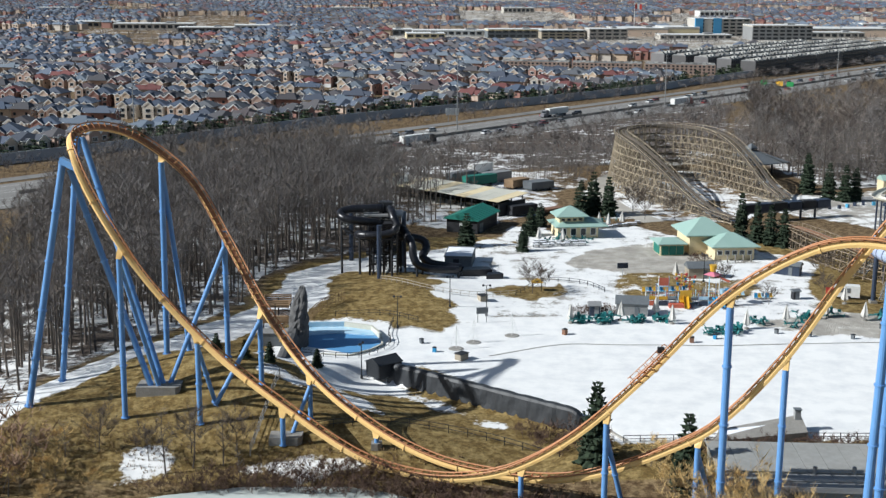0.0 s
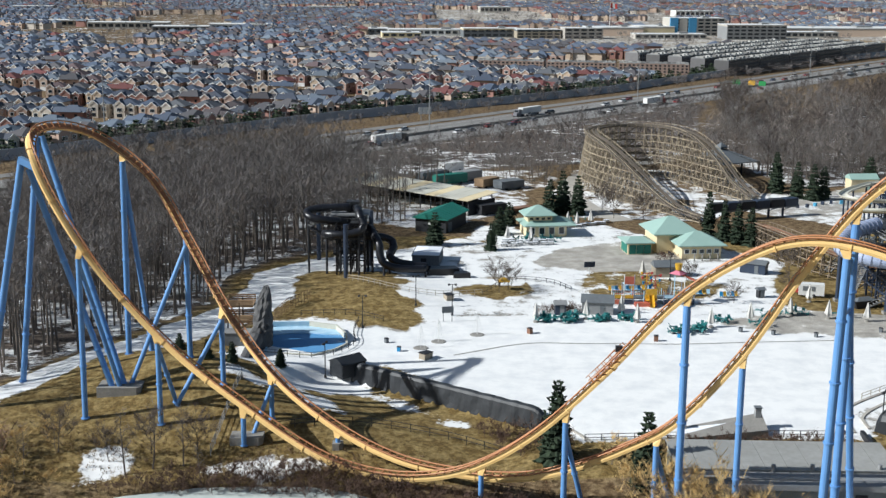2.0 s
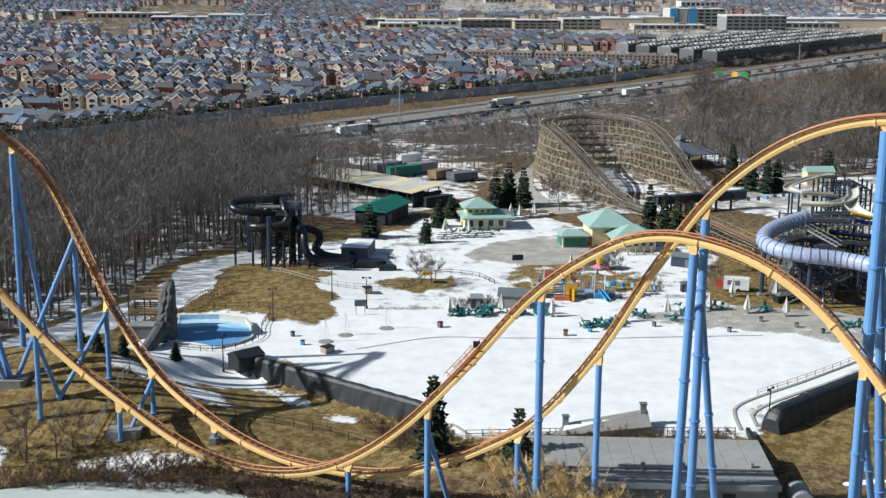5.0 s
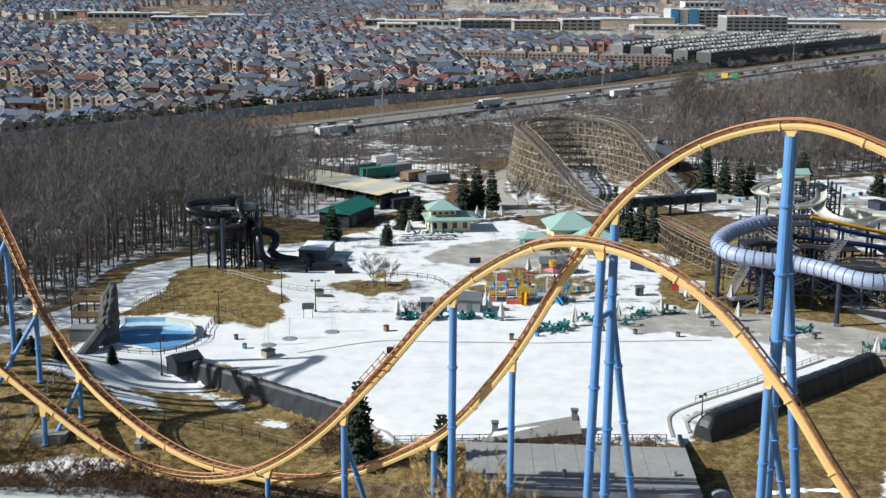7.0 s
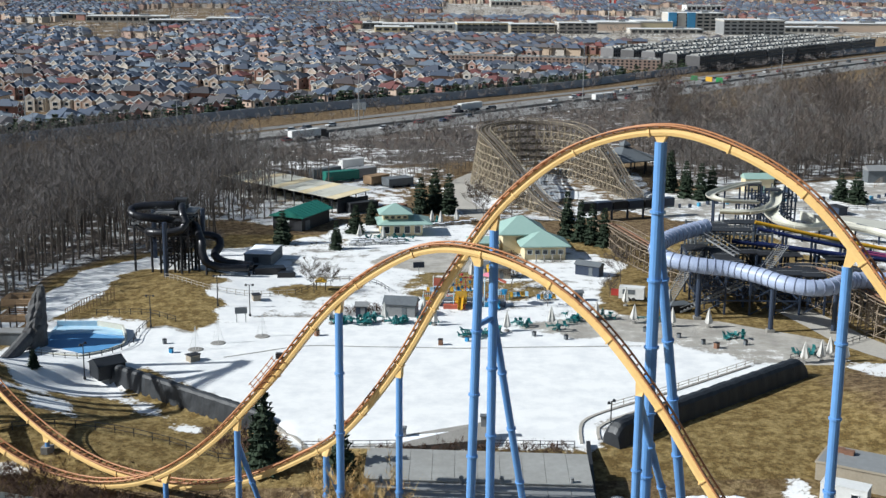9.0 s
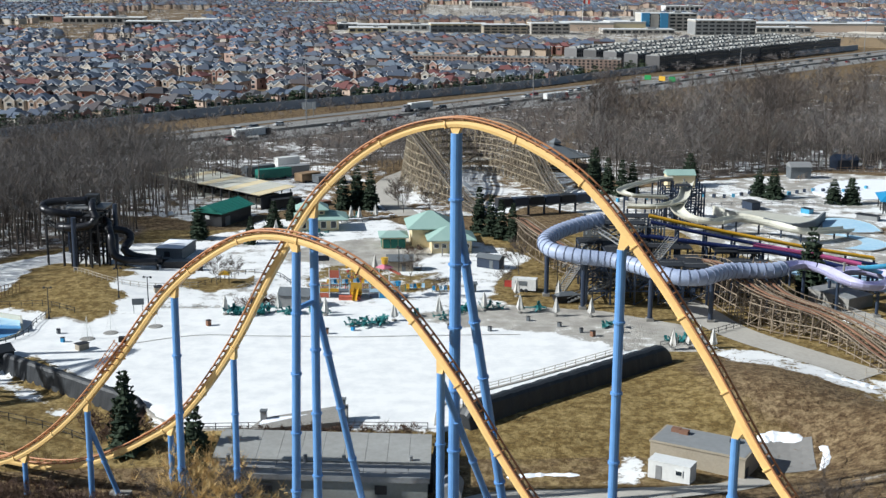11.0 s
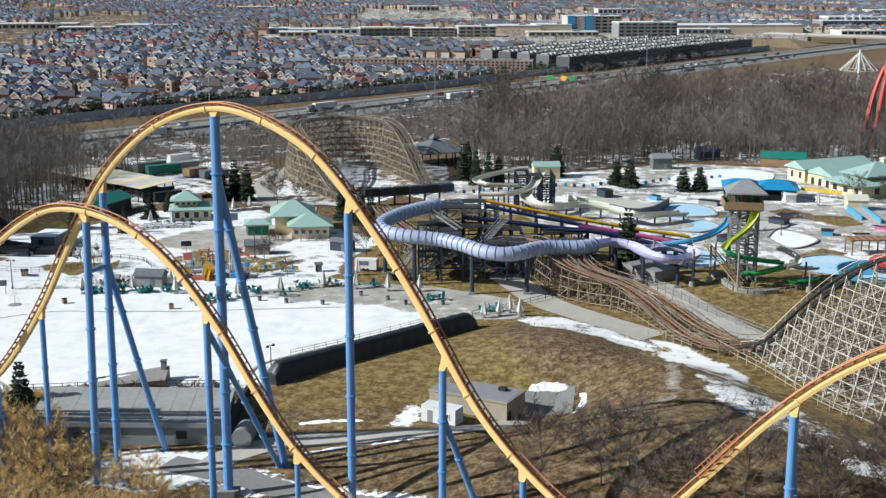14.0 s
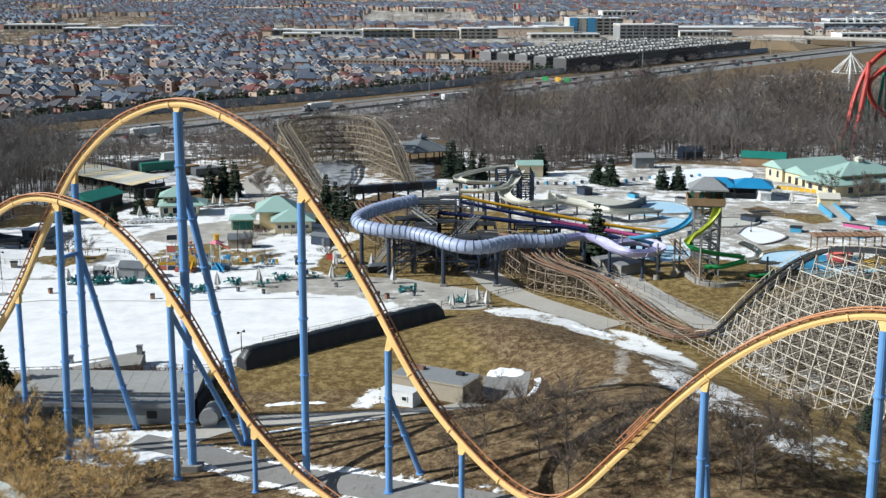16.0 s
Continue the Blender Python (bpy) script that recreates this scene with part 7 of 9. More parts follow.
fence([(-20, 186), (-6, 190), (6, 188), (18, 182)], 1.4, 3, M_DARK, "dark chain-link fence on the grass bank")
fence([(28, 183.6), (44, 183.6), (69, 183.2)], 1.1, 2.5, M_DARK, "thin railing at the deep end of the wave pool")
fence([(76.5, 200), (87, 208.4), (105, 224.4)], 1.0, 2.6, M_GREYWOOD, "pale railing along the pool deck")
fence([(112, 226), (120, 232), (134, 244)], 1.3, 2.2, M_DARK, "dark railing below the tube slide")
fence([(150, 258), (160, 232), (172, 204)], 2.2, 3.2, M_GREY, "chain-link fence along the service path", rails=3)
fence([(146, 211), (156, 207.5), (161.3, 190), (165, 176), (169.5, 160)], 1.8, 3.2, M_GREYWOOD, "grey wooden fence beneath the wooden coaster", rails=2)
fence([(128, 262), (142, 250)], 1.4, 2.0, M_DARK, "dark railing of the slide platform")

# wave pool edges
SIX = [(3, 2, 1, 0), (4, 5, 6, 7), (0, 1, 5, 4), (1, 2, 6, 5), (2, 3, 7, 6), (3, 0, 4, 7)]
coping = thing("pool_coping", label="pale concrete coping along the wave pool", category="pool edge", kind="structure")
for line in ([(70.2, 184.5), (70.4, 189.5), (71.4, 193.6), (75.3, 198), (86.2, 206.9), (104, 222.8)], [(73, 186), (73.4, 190.6), (78, 196), (88.8, 205), (100, 215)], [(21, 194), (27, 186), (29, 183)]):
    pts, _ = spline([(x, y, 0) for x, y in line], 2.0)
    for a, b in zip(pts[:-1], pts[1:]):
        part("coping_stone", Geo()._beam(Vector((a.x, a.y, hz(a.x, a.y) + 0.05)), Vector((b.x, b.y, hz(b.x, b.y) + 0.02)), 0.5, 0.3), M_PATH, coping)
deck = thing("pool_house_roof", label="low sloping concrete roof of the wave machine room with vents", category="roof")
part("roof", Geo().add([(41.2, 180.6, -0.4), (56.2, 183, -0.4), (56.2, 187.6, -0.4), (43, 184.8, -0.4), (41.2, 180.6, 0.25), (56.2, 183, 0.9), (56.2, 187.6, 2.1), (43, 184.8, 0.7)], SIX), M_CONC, deck, "stained concrete slab with snow at its edge")
part("snow_cover", Geo().add([(42.6, 182.2, 0.3), (50, 183.4, 0.6), (50, 184.8, 1.1), (43.2, 184.2, 0.62), (42.6, 182.2, 0.52), (50, 183.4, 0.86), (50, 184.8, 1.36), (43.2, 184.2, 0.82)], SIX), M_SNOW, deck)
for x, y, z in ((43.2, 184.2, 0.4), (55.4, 186.6, 1.6)):
    vent = part("vent", Geo().box((x, y, z + 0.8), (0.9, 0.9, 1.7)), M_GREY, deck, "grey louvred vent shaft")
    part("cap", Geo().box((x, y, z + 1.75), (1.15, 1.15, 0.16)), M_SLATE, vent)


# ---- pump house and yard by the track ----
ph = thing("pump_house", label="long grey pump house with a sloping flat roof", category="building")
g = Geo().add([(39, 161.4, -4), (69.5, 160, -4), (69.5, 174, -4), (39, 175, -4), (39, 161.4, 1.2), (69.5, 160, 1.2), (69.5, 174, 2.1), (39, 175, 2.1)], SIX)
ph_wall = part("wall", g, M_PUMPWALL, ph, "dark grey-green clad wall")
for k in range(10):
    x0, x1 = 38.6 + 3.13 * k, 38.6 + 3.13 * (k + 1) - 0.05
    y0, y1 = 161.0 - 0.046 * (x0 - 39), 161.0 - 0.046 * (x1 - 39)
    for ya, yb, za, zb in ((0, 4.6, 1.3, 1.34), (4.62, 13.6, 1.62, 2.5)):
        g = Geo().add([(x0, y0 + ya, za), (x1, y1 + ya, za), (x1, y1 + yb, zb), (x0, y0 + yb, zb), (x0, y0 + ya, za + 0.2), (x1, y1 + ya, za + 0.2), (x1, y1 + yb, zb + 0.2), (x0, y0 + yb, zb + 0.2)], SIX)
        part("roof_panel", g, M_PUMPROOF if ya else M_GREY, ph)
for x in (47, 63):
    fan = part("wall_fan", Geo().box((x, 160.5, -0.6), (1.7, 0.6, 1.3)), M_DARK, ph_wall)
for x in (41, 52, 57.5, 67):
    part("roof_vent", Geo().pipe((x, 165, 1.5), (x, 165, 2.6), 0.3, 0.3, 8), M_GREY, ph)
part("roof_pipe", Geo().pipe((40, 162.5, 1.75), (60, 161.6, 1.75), 0.14, 0.14, 8), M_GREY, ph)
part("fascia", Geo()._beam(Vector((38.6, 161.0, 1.1)), Vector((69.8, 159.6, 1.1)), 0.2, 0.8), M_GREY, ph)
part("retaining_wall", Geo().add([(69.6, 163, -2.6), (70.2, 163, -2.6), (71.4, 184, -2.6), (70.8, 184, -2.6), (69.6, 163, 0.9), (70.2, 163, 0.9), (71.4, 184, 0.5), (70.8, 184, 0.5)], [(3, 2, 1, 0), (4, 5, 6, 7), (0, 1, 5, 4), (1, 2, 6, 5), (2, 3, 7, 6), (3, 0, 4, 7)]), M_DARK, ph)
tank = thing("storage_tank", label="grey horizontal steel tank on saddles", category="tank")
part("shell", Geo().pipe((72.6, 158.6, -0.7), (73, 163.2, -0.7), 1.6, 1.6, 20), M_GREY, tank, smooth=False)
for t in (0.2, 0.8):
    part("saddle", Geo().box((72.6 + 0.4 * t, 158.6 + 4.6 * t, -2.0), (2.4, 0.5, 1.8)), M_CONC, tank)
bb = thing("block_building", (110.2, 172.9, -1.8), -29.2, "flat-roofed beige block building on the grass", "building")
part("wall", Geo().box((0, 0, 1.8), (14.3, 7.2, 4.0)), M_BEIGE, bb)
part("roof", Geo().box((0, 0, 3.85), (14.6, 7.5, 0.25)), M_BEIGE, bb)
part("roof_felt", Geo().box((0, 0, 3.99), (14.0, 6.9, 0.08)), M_ROOFFELT, bb)
for x, y in ((-5, 1.5), (-3.6, 1.2), (4, 1.6)):
    part("rooftop_unit", Geo().box((x, y, 4.3), (1.3, 1.0, 0.6)), M_RUST if x < 0 else M_DARK, bb)
part("door", Geo().box((7.17, -2.6, 1.1), (0.1, 1.3, 2.2)), M_DARK, bb)
ct = thing("site_container", (104.15, 165.4, hz(104.15, 165.4) - 0.1), -29, "white site container with a pale roof", "container")
part("body", Geo().box((0, 0, 1.5), (6.2, 2.8, 2.6)), M_WHITE, ct)
part("roof", Geo().box((0, 0, 2.86), (6.3, 2.9, 0.12)), M_WHITE, ct)
framed(part("window", Geo().box((1.5, -1.42, 1.7), (1.0, 0.06, 0.8)), M_GLASS, ct), (1.5, -1.42, 1.7), (1.0, 0.06, 0.8), M_WHITE)
part("door", Geo().box((-1.5, -1.42, 1.25), (0.9, 0.06, 2.0)), M_GREY, ct)
for x in (-2.4, 0, 2.4):
    part("block", Geo().box((x, 0, 0.1), (0.4, 2.2, 0.3)), M_CONC, ct)
for line, w, lb in (([(121, 262), (124.5, 250), (128, 238), (136, 225), (147, 211)], 8.0, "pale concrete footpath below the slides"), ([(150.5, 262), (156.5, 244), (162.5, 224), (169, 204)], 7.0, "pale concrete service path beside the fence"),
                    ([(60, 352), (53, 372), (50, 398), (54, 422), (70, 450), (96, 470)], 7.0, "pale service road round the wooden coaster")):
    ribbon("pavement", line, w, M_PATH, lb, 0.12, 2.5, category="path")
ribbon("road", SERVICE_ROAD, 5.6, M_OLDASPHALT, "narrow grey service road", 0.08, 2)
ribbon("road", [(68, 150), (72, 156), (79, 160.4), (88, 160.4), (99, 159), (106, 159.2), (112, 161), (117, 166.5)], 5.4, M_PATH, "narrow grey service road to the yard", 0.1, 2)
ribbon("road", [(118.6, 174.6), (122, 174.4), (126.6, 173.6)], 10.0, M_OLDASPHALT, "small asphalt turning yard", 0.1, 1.5)


def snow_bank(line, wide, tall, label, seed):
    """A ploughed ridge of old snow with a lumpy back."""
    rnd = random.Random(seed)
    pts, _ = spline([(x, y, 0) for x, y in line], 0.7)
    vs, fs, n = [], [], 7
    for i, p in enumerate(pts):
        d = (pts[min(i + 1, len(pts) - 1)] - pts[max(i - 1, 0)]).normalized()
        s = Vector((d.y, -d.x, 0))
        f = min(1, i / 2, (len(pts) - 1 - i) / 2) * rnd.uniform(0.45, 1.2)
        for k in range(n):
            u = 2 * k / (n - 1) - 1
            q = p + s * (u * wide * 0.5 * (0.4 + 0.6 * f))
            vs.append((q.x, q.y, hz(q.x, q.y) - 0.08 + (1 - u * u) * tall * f * rnd.uniform(0.7, 1.2)))
        if i:
            fs += [(n * (i - 1) + k, n * (i - 1) + k + 1, n * i + k + 1, n * i + k) for k in range(n - 1)]
    solo("snow_bank", Geo().add(vs, fs), M_SNOW, label, "snow")


for i, (line, wd, tl) in enumerate((([(119.4, 179.6), (122, 180.4), (126.6, 178.2)], 2.4, 1.0), ([(127.8, 176), (128.4, 174.2), (127.6, 171), (125.8, 167.5)], 1.2, 0.6), ([(81, 154.8), (88, 156.4), (95, 156), (102, 155.6)], 0.9, 0.35),
                                     ([(80, 167.5), (86, 168.2), (92, 167.6)], 1.2, 0.5), ([(76, 148.8), (84, 142.4), (93, 135.4), (104, 127.6), (114, 122.4)], 0.9, 0.4), ([(138, 211), (143, 208), (147, 205)], 2.2, 0.6), ([(160, 226), (163, 220)], 1.0, 0.4), ([(152, 246), (155, 240)], 1.0, 0.4))):
    snow_bank(line, wd * 1.25, tl * 0.55, "ploughed bank of old white snow", 90 + i)

ribbon("pool_joint", [(8.6, 224), (13.3, 226.7), (19.5, 230.3), (25, 232), (33, 231.6), (42, 231.6), (52, 231.4), (66, 232.7), (86, 234.3)], 0.35, M_CONC, "grey concrete edge of the wave pool under the snow", 0.05, 1.5, category="pool edge")

# ---- wooden coasters ----
def wood_coaster(name, course, mat, label, gap=2.6, batter=0.22, level=2.8, track_mat=None, w=0.16, split=False, dense=False):
    """Timber trestle: bents of posts, level ledgers and diagonals under a laminated track with handrails."""
    ob = thing(name, label=label, category="wooden coaster")
    pts, _ = spline(course, gap)
    prev, run, inner = None, Geo(), Geo()

    def reach(p, z, z0, h):
        return 1.3 + (batter * (p.z - z) if h > 4 else 0.0)

    for i, p in enumerate(pts):
        d = pts[min(i + 1, len(pts) - 1)] - pts[max(i - 1, 0)]
        d = Vector((d.x, d.y, 0)).normalized()
        s = Vector((d.y, -d.x, 0))
        z0 = hz(p.x, p.y)
        h = p.z - z0
        if h < 0.4:
            prev = None
            continue
        g = Geo()
        for side in (-1, 1):
            a, b = p + s * 1.3 * side, Vector((p.x, p.y, 0)) + s * 1.3 * side
            g._beam(Vector((b.x, b.y, z0)), a, w, w)
            if h > 4:
                for part_of in ((1.0, 0.5) if batter * h > 3 else (1.0,)):
                    e = Vector((p.x, p.y, 0)) + s * (1.3 + part_of * batter * h) * side
                    top = a - Vector((0, 0, 0 if part_of == 1.0 else 0.3 * h))
                    g._beam(Vector((e.x, e.y, hz(e.x, e.y))), top, w, w)
            g._beam(a + s * 0.9 * side, a + s * 0.9 * side + Vector((0, 0, 1.0)), 0.09, 0.09)
        levels = [z for z in np.arange(0.6, p.z - 0.5, level) if z > z0]
        for k, z in enumerate(levels):
            c = Vector((p.x, p.y, z))
            g._beam(c - s * reach(p, z, z0, h), c + s * reach(p, z, z0, h), w * 0.7, w * 1.1)
            if k and (i + k) % 2:
                z2 = levels[k - 1]
                g._beam(Vector((p.x, p.y, z2)) - s * reach(p, z2, z0, h), c + s * reach(p, z, z0, h), w * 0.6, w * 0.6)
        g._beam(p - s * 2.2, p + s * 2.2, w, w * 1.4)
        if split:
            for k in range(0, len(g.v), 8):
                piece = Geo().add(g.v[k:k + 8], [(3, 2, 1, 0), (4, 5, 6, 7), (0, 1, 5, 4), (1, 2, 6, 5), (2, 3, 7, 6), (3, 0, 4, 7)])
                part("timber", piece, mat, ob)
        else:
            tagged(part("bent", g, mat, ob), kind="stuff")
        if prev:
            q, qs, qz0, qh, ql = prev
            for side in ((-1, -0.5, 0, 0.5, 1) if dense else (-1, 1)):
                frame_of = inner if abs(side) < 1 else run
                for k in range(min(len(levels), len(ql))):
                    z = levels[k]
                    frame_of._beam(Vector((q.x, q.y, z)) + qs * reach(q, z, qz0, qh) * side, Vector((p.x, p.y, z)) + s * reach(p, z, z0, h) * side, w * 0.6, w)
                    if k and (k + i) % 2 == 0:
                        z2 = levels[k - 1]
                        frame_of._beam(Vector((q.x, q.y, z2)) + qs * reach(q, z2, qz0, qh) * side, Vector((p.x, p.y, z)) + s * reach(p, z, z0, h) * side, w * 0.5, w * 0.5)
                if dense and abs(side) == 1 and len(ql) > 3:
                    for k in range(2, min(len(levels), len(ql)), 2):
                        z, z2 = levels[k], levels[k - 2]
                        run._beam(Vector((q.x, q.y, z)) + qs * reach(q, z, qz0, qh) * side, Vector((p.x, p.y, z2)) + s * reach(p, z2, z0, h) * side, w * 0.6, w * 0.6)
                if abs(side) < 1:
                    continue
                run._beam(q + qs * 2.2 * side + Vector((0, 0, 1.0)), p + s * 2.2 * side + Vector((0, 0, 1.0)), 0.1, 0.12)
            trk = Geo()
            for side in (-1, 1):
                trk._beam(q + qs * 0.75 * side + Vector((0, 0, 0.25)), p + s * 0.75 * side + Vector((0, 0, 0.25)), 0.34, 0.3)
            part("track_section", trk, track_mat or M_RUST, ob, "brown laminated track")
            # walkway colour is kept dark for its shadow side
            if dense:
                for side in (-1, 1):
                    part("walkway", Geo()._beam(q + qs * 1.75 * side + Vector((0, 0, 0.05)), p + s * 1.75 * side + Vector((0, 0, 0.05)), 0.6, 0.4), M_BROWNSHADETIMBER if mat is M_TIMBER else M_DARK, ob, "dark timber walkway beside the track")
            for side in (-1, 1):
                run._beam(q + qs * 1.8 * side + Vector((0, 0, 0.12)), p + s * 1.8 * side + Vector((0, 0, 0.12)), 0.32, 0.08)
        prev = (p, s, z0, h, levels)
    tagged(part("ledger_frame", run, mat, ob), kind="stuff")
    # shade within the trestle is put into the colour of these timbers
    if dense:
        tagged(part("inner_frame", inner, M_BROWNSHADETIMBER, ob, "inner timbers coloured darker for the shade inside the trestle"), kind="stuff")
    return ob


wood_coaster("wooden_coaster", [(82, 348, 1.8), (77, 358, 2.6), (72, 370, 6.2), (66, 384, 12), (61, 398, 16), (58.5, 412, 17.2), (61, 427, 17.2), (70, 437, 17.2), (81, 436, 17.2), (90, 427, 17), (95, 414, 15), (99, 401, 10), (102, 390, 4.6), (104, 378, 2.5)],
             M_TIMBER, "weathered timber roller coaster turn on a tall trestle", 3.0, 0.16, 2.3, track_mat=M_BROWNSHADETIMBER, w=0.19, dense=True)
wood_coaster("wooden_coaster", [(88, 334, 3), (90, 322, 5.2), (92, 308, 6.2), (96, 293, 6), (102, 281, 4.8), (112, 273, 4), (122, 271, 6.4), (128.5, 262, 8.2), (131.5, 250, 7.6), (134, 241, 6.9), (138.4, 236, 6.0), (144.1, 231.8, 4.8), (147.5, 223.6, 3.6), (150.2, 213.5, 2.2), (153.6, 204.4, 1.2), (158.2, 199.8, 0.8), (163, 199.8, 1.1)],
             M_DARKTIMBER, "low brown wooden coaster run beneath the slides", 2.6, 0.1, 2.2, w=0.17)
wood_coaster("wooden_coaster", [(139.5, 262, 8.2), (137, 252, 7.5), (138.6, 243.5, 6.3), (141.6, 239.4, 5.6), (145.4, 236, 5.0), (150, 229, 4.0), (153.9, 218.4, 2.6), (157.4, 208.6, 1.6), (161.3, 203.6, 1.0), (166.5, 202.4, 1.1)], M_DARKTIMBER, "return track of the wooden coaster dipping to the ground", 2.6, 0.1, 2.2, w=0.17)
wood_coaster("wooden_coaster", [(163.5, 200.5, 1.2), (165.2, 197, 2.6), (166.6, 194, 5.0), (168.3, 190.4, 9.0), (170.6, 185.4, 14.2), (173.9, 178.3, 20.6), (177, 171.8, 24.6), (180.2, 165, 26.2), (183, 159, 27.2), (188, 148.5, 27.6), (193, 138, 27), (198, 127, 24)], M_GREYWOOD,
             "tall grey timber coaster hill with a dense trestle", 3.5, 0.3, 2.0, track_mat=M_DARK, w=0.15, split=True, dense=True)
wood_coaster("wooden_coaster", [(173, 206, 2.0), (177, 197, 7), (181, 188, 13), (186, 177, 19), (191, 166, 22), (197, 153, 23)], M_GREYWOOD, "grey timber trestle of the returning coaster track", 2.6, 0.25, 2.6, track_mat=M_DARK, w=0.18)

# dark covered transfer bridge of the coaster
br = thing("covered_bridge", label="dark blue covered bridge with steel trusses over the coaster", category="bridge")
a, b = Vector((84.5, 351.5, 2.9)), Vector((112.5, 362.5, 2.9))
for k in range(6):
    p, q = a.lerp(b, k / 6 + 0.01), a.lerp(b, (k + 1) / 6 - 0.01)
    part("side_panel", Geo()._beam(p + Vector((0, 0, 1.3)), q + Vector((0, 0, 1.3)), 2.6, 2.2), M_NAVY if k % 2 else M_DARK, br)
    part("truss", Geo()._beam(p, q, 2.4, 0.4)._beam(p - Vector((0, 0, 1)), q, 0.2, 0.2), M_SLATE, br)
    part("pier", Geo().pipe((p.x, p.y, hz(p.x, p.y)), (p.x, p.y, 2.9), 0.35, 0.35, 8), M_NAVY, br)
gz = thing("pavilion", (108, 440, 0), 10, "dark hexagonal pavilion with snow on its roof", "pavilion")
part("roof", Geo().hip((0, 0), (19, 19), 4.6, 4.2, 20, 0.3, 0.3), M_SLATE, gz)
part("snow_cover", Geo().add([(9.2, -9.2, 5.0), (9.2, 9.2, 5.0), (0.6, 0, 9.05)], [(0, 1, 2)]), M_SNOW, gz)
part("cupola", Geo().hip((0, 0), (3, 3), 9.0, 1.4, 20, 0.1, 0.6), M_SLATE, gz)
for k in range(8):
    part("post", Geo().pipe((8 * math.cos(k * 0.785), 8 * math.sin(k * 0.785), 0), (8 * math.cos(k * 0.785), 8 * math.sin(k * 0.785), 4.7), 0.25, 0.25, 8), M_DARK, gz)


# ---- water slides ----
def tube_slide(name, course, r, mat, label, rib=1.7, rib_mat=None, sides=16):
    ob = thing(name, label=label, category="water slide")
    pts, ups = spline(course, 0.8)
    part("tube", Geo().sweep(pts, ups, circle(r, sides)), mat, ob, smooth=True)
    step = max(1, int(rib / 0.8))
    for i in range(0, len(pts) - 1, step):
        part("flange", Geo().sweep([pts[i], pts[i] + (pts[i + 1] - pts[i]).normalized() * 0.12], [ups[i]] * 2, circle(r * 1.09, sides)), rib_mat or M_LILACRIB, ob)
    return ob


def flume(name, course, r, mat, label, rise=1.0, wall=0.12, sub=None):
    """An open half-pipe chute."""
    ob = thing(name, label=label, category="water slide")
    pts, ups = spline(course, 0.9)
    inner = [(r * math.cos(math.pi * (1 + k / 8)), r * rise * (1 + math.sin(math.pi * (1 + k / 8)))) for k in range(9)]
    outer = [((r + wall) * math.cos(math.pi * (1 + k / 8)), (r * rise + wall) * (1 + math.sin(math.pi * (1 + k / 8))) - wall) for k in range(8, -1, -1)]
    k = 0
    n = max(4, int(6 / 0.9))
    while k < len(pts) - 1:
        e = min(k + n, len(pts) - 1)
        part("chute_section", Geo().sweep(pts[k:e + 1], ups[k:e + 1], inner + outer), mat, ob, smooth=False)
        k = e
    return ob


def legs(ob, course, gap, r, mat, drop=1.2, pads=True):
    pts, _ = spline(course, gap)
    for p in pts:
        z0 = hz(p.x, p.y)
        if p.z - drop - z0 > 0.8:
            part("leg", Geo().pipe((p.x, p.y, z0), (p.x, p.y, p.z - drop), r, r, 10), mat, ob)
            if pads:
                part("footing", Geo().box((p.x, p.y, z0 + 0.25), (1.5, 1.5, 0.7)), M_CONC, ob)


TUBE = [(106, 279.5, 13.9), (101, 275.8, 13.5), (95.5, 269.5, 13), (92.3, 262, 12.5), (93.6, 256, 12), (98.6, 253, 11.5), (105.6, 251.6, 11), (110.8, 247.2, 10.7), (114.4, 243, 10.3), (118.6, 241, 10.0), (122.8, 241.8, 10.0), (126.4, 245.4, 10.0), (129.4, 247.8, 9.9), (133.5, 248.8, 9.7), (138, 249.4, 9.6), (141, 251.5, 9.6)]
tb = tube_slide("tube_slide", TUBE, 1.6, M_LILAC, "pale lilac enclosed tube slide with ribbed joints")
legs(tb, [(93, 264, 12.4), (93.6, 256, 12), (105.6, 251.6, 11), (118.4, 240.6, 10), (126, 245, 10), (138, 252, 9.6)], 12.5, 0.5, M_NAVY, 1.6)
PURPLE = [(140, 251.5, 8.6), (146, 257, 8.3), (150, 255, 7.8), (152.5, 248.5, 7.3), (156, 245.5, 6.8), (161, 247.5, 6.4), (164.5, 254.5, 6.0), (162.5, 262, 5.8), (157, 262.5, 5.6), (153.5, 260.5, 5.3)]
pf = flume("flume_slide", PURPLE, 1.6, M_PURPLE, "pale purple open flume slide", 0.9)
legs(pf, PURPLE, 8, 0.35, M_NAVY, 0.4)
YELLOW = [(117.9, 285, 13.6), (127, 284, 11.8), (136, 283, 10.2), (145, 281.7, 8.7), (157, 280.5, 6.8), (169, 279.3, 5.2)]
for off, mt, lb in ((0, M_SLIDEY, "straight golden-yellow speed slide"), (-3.0, M_DEEPBLUE, "straight deep-blue speed slide")):
    line = [(x, y + off, z - (0.9 if off < 0 else 0.0)) for x, y, z in YELLOW]
    sl = flume("speed_slide", line, 0.75, mt, lb, 0.8)
    if off <= 0:
        legs(sl, line, 6.5, 0.3, M_NAVY, 0.2, False)
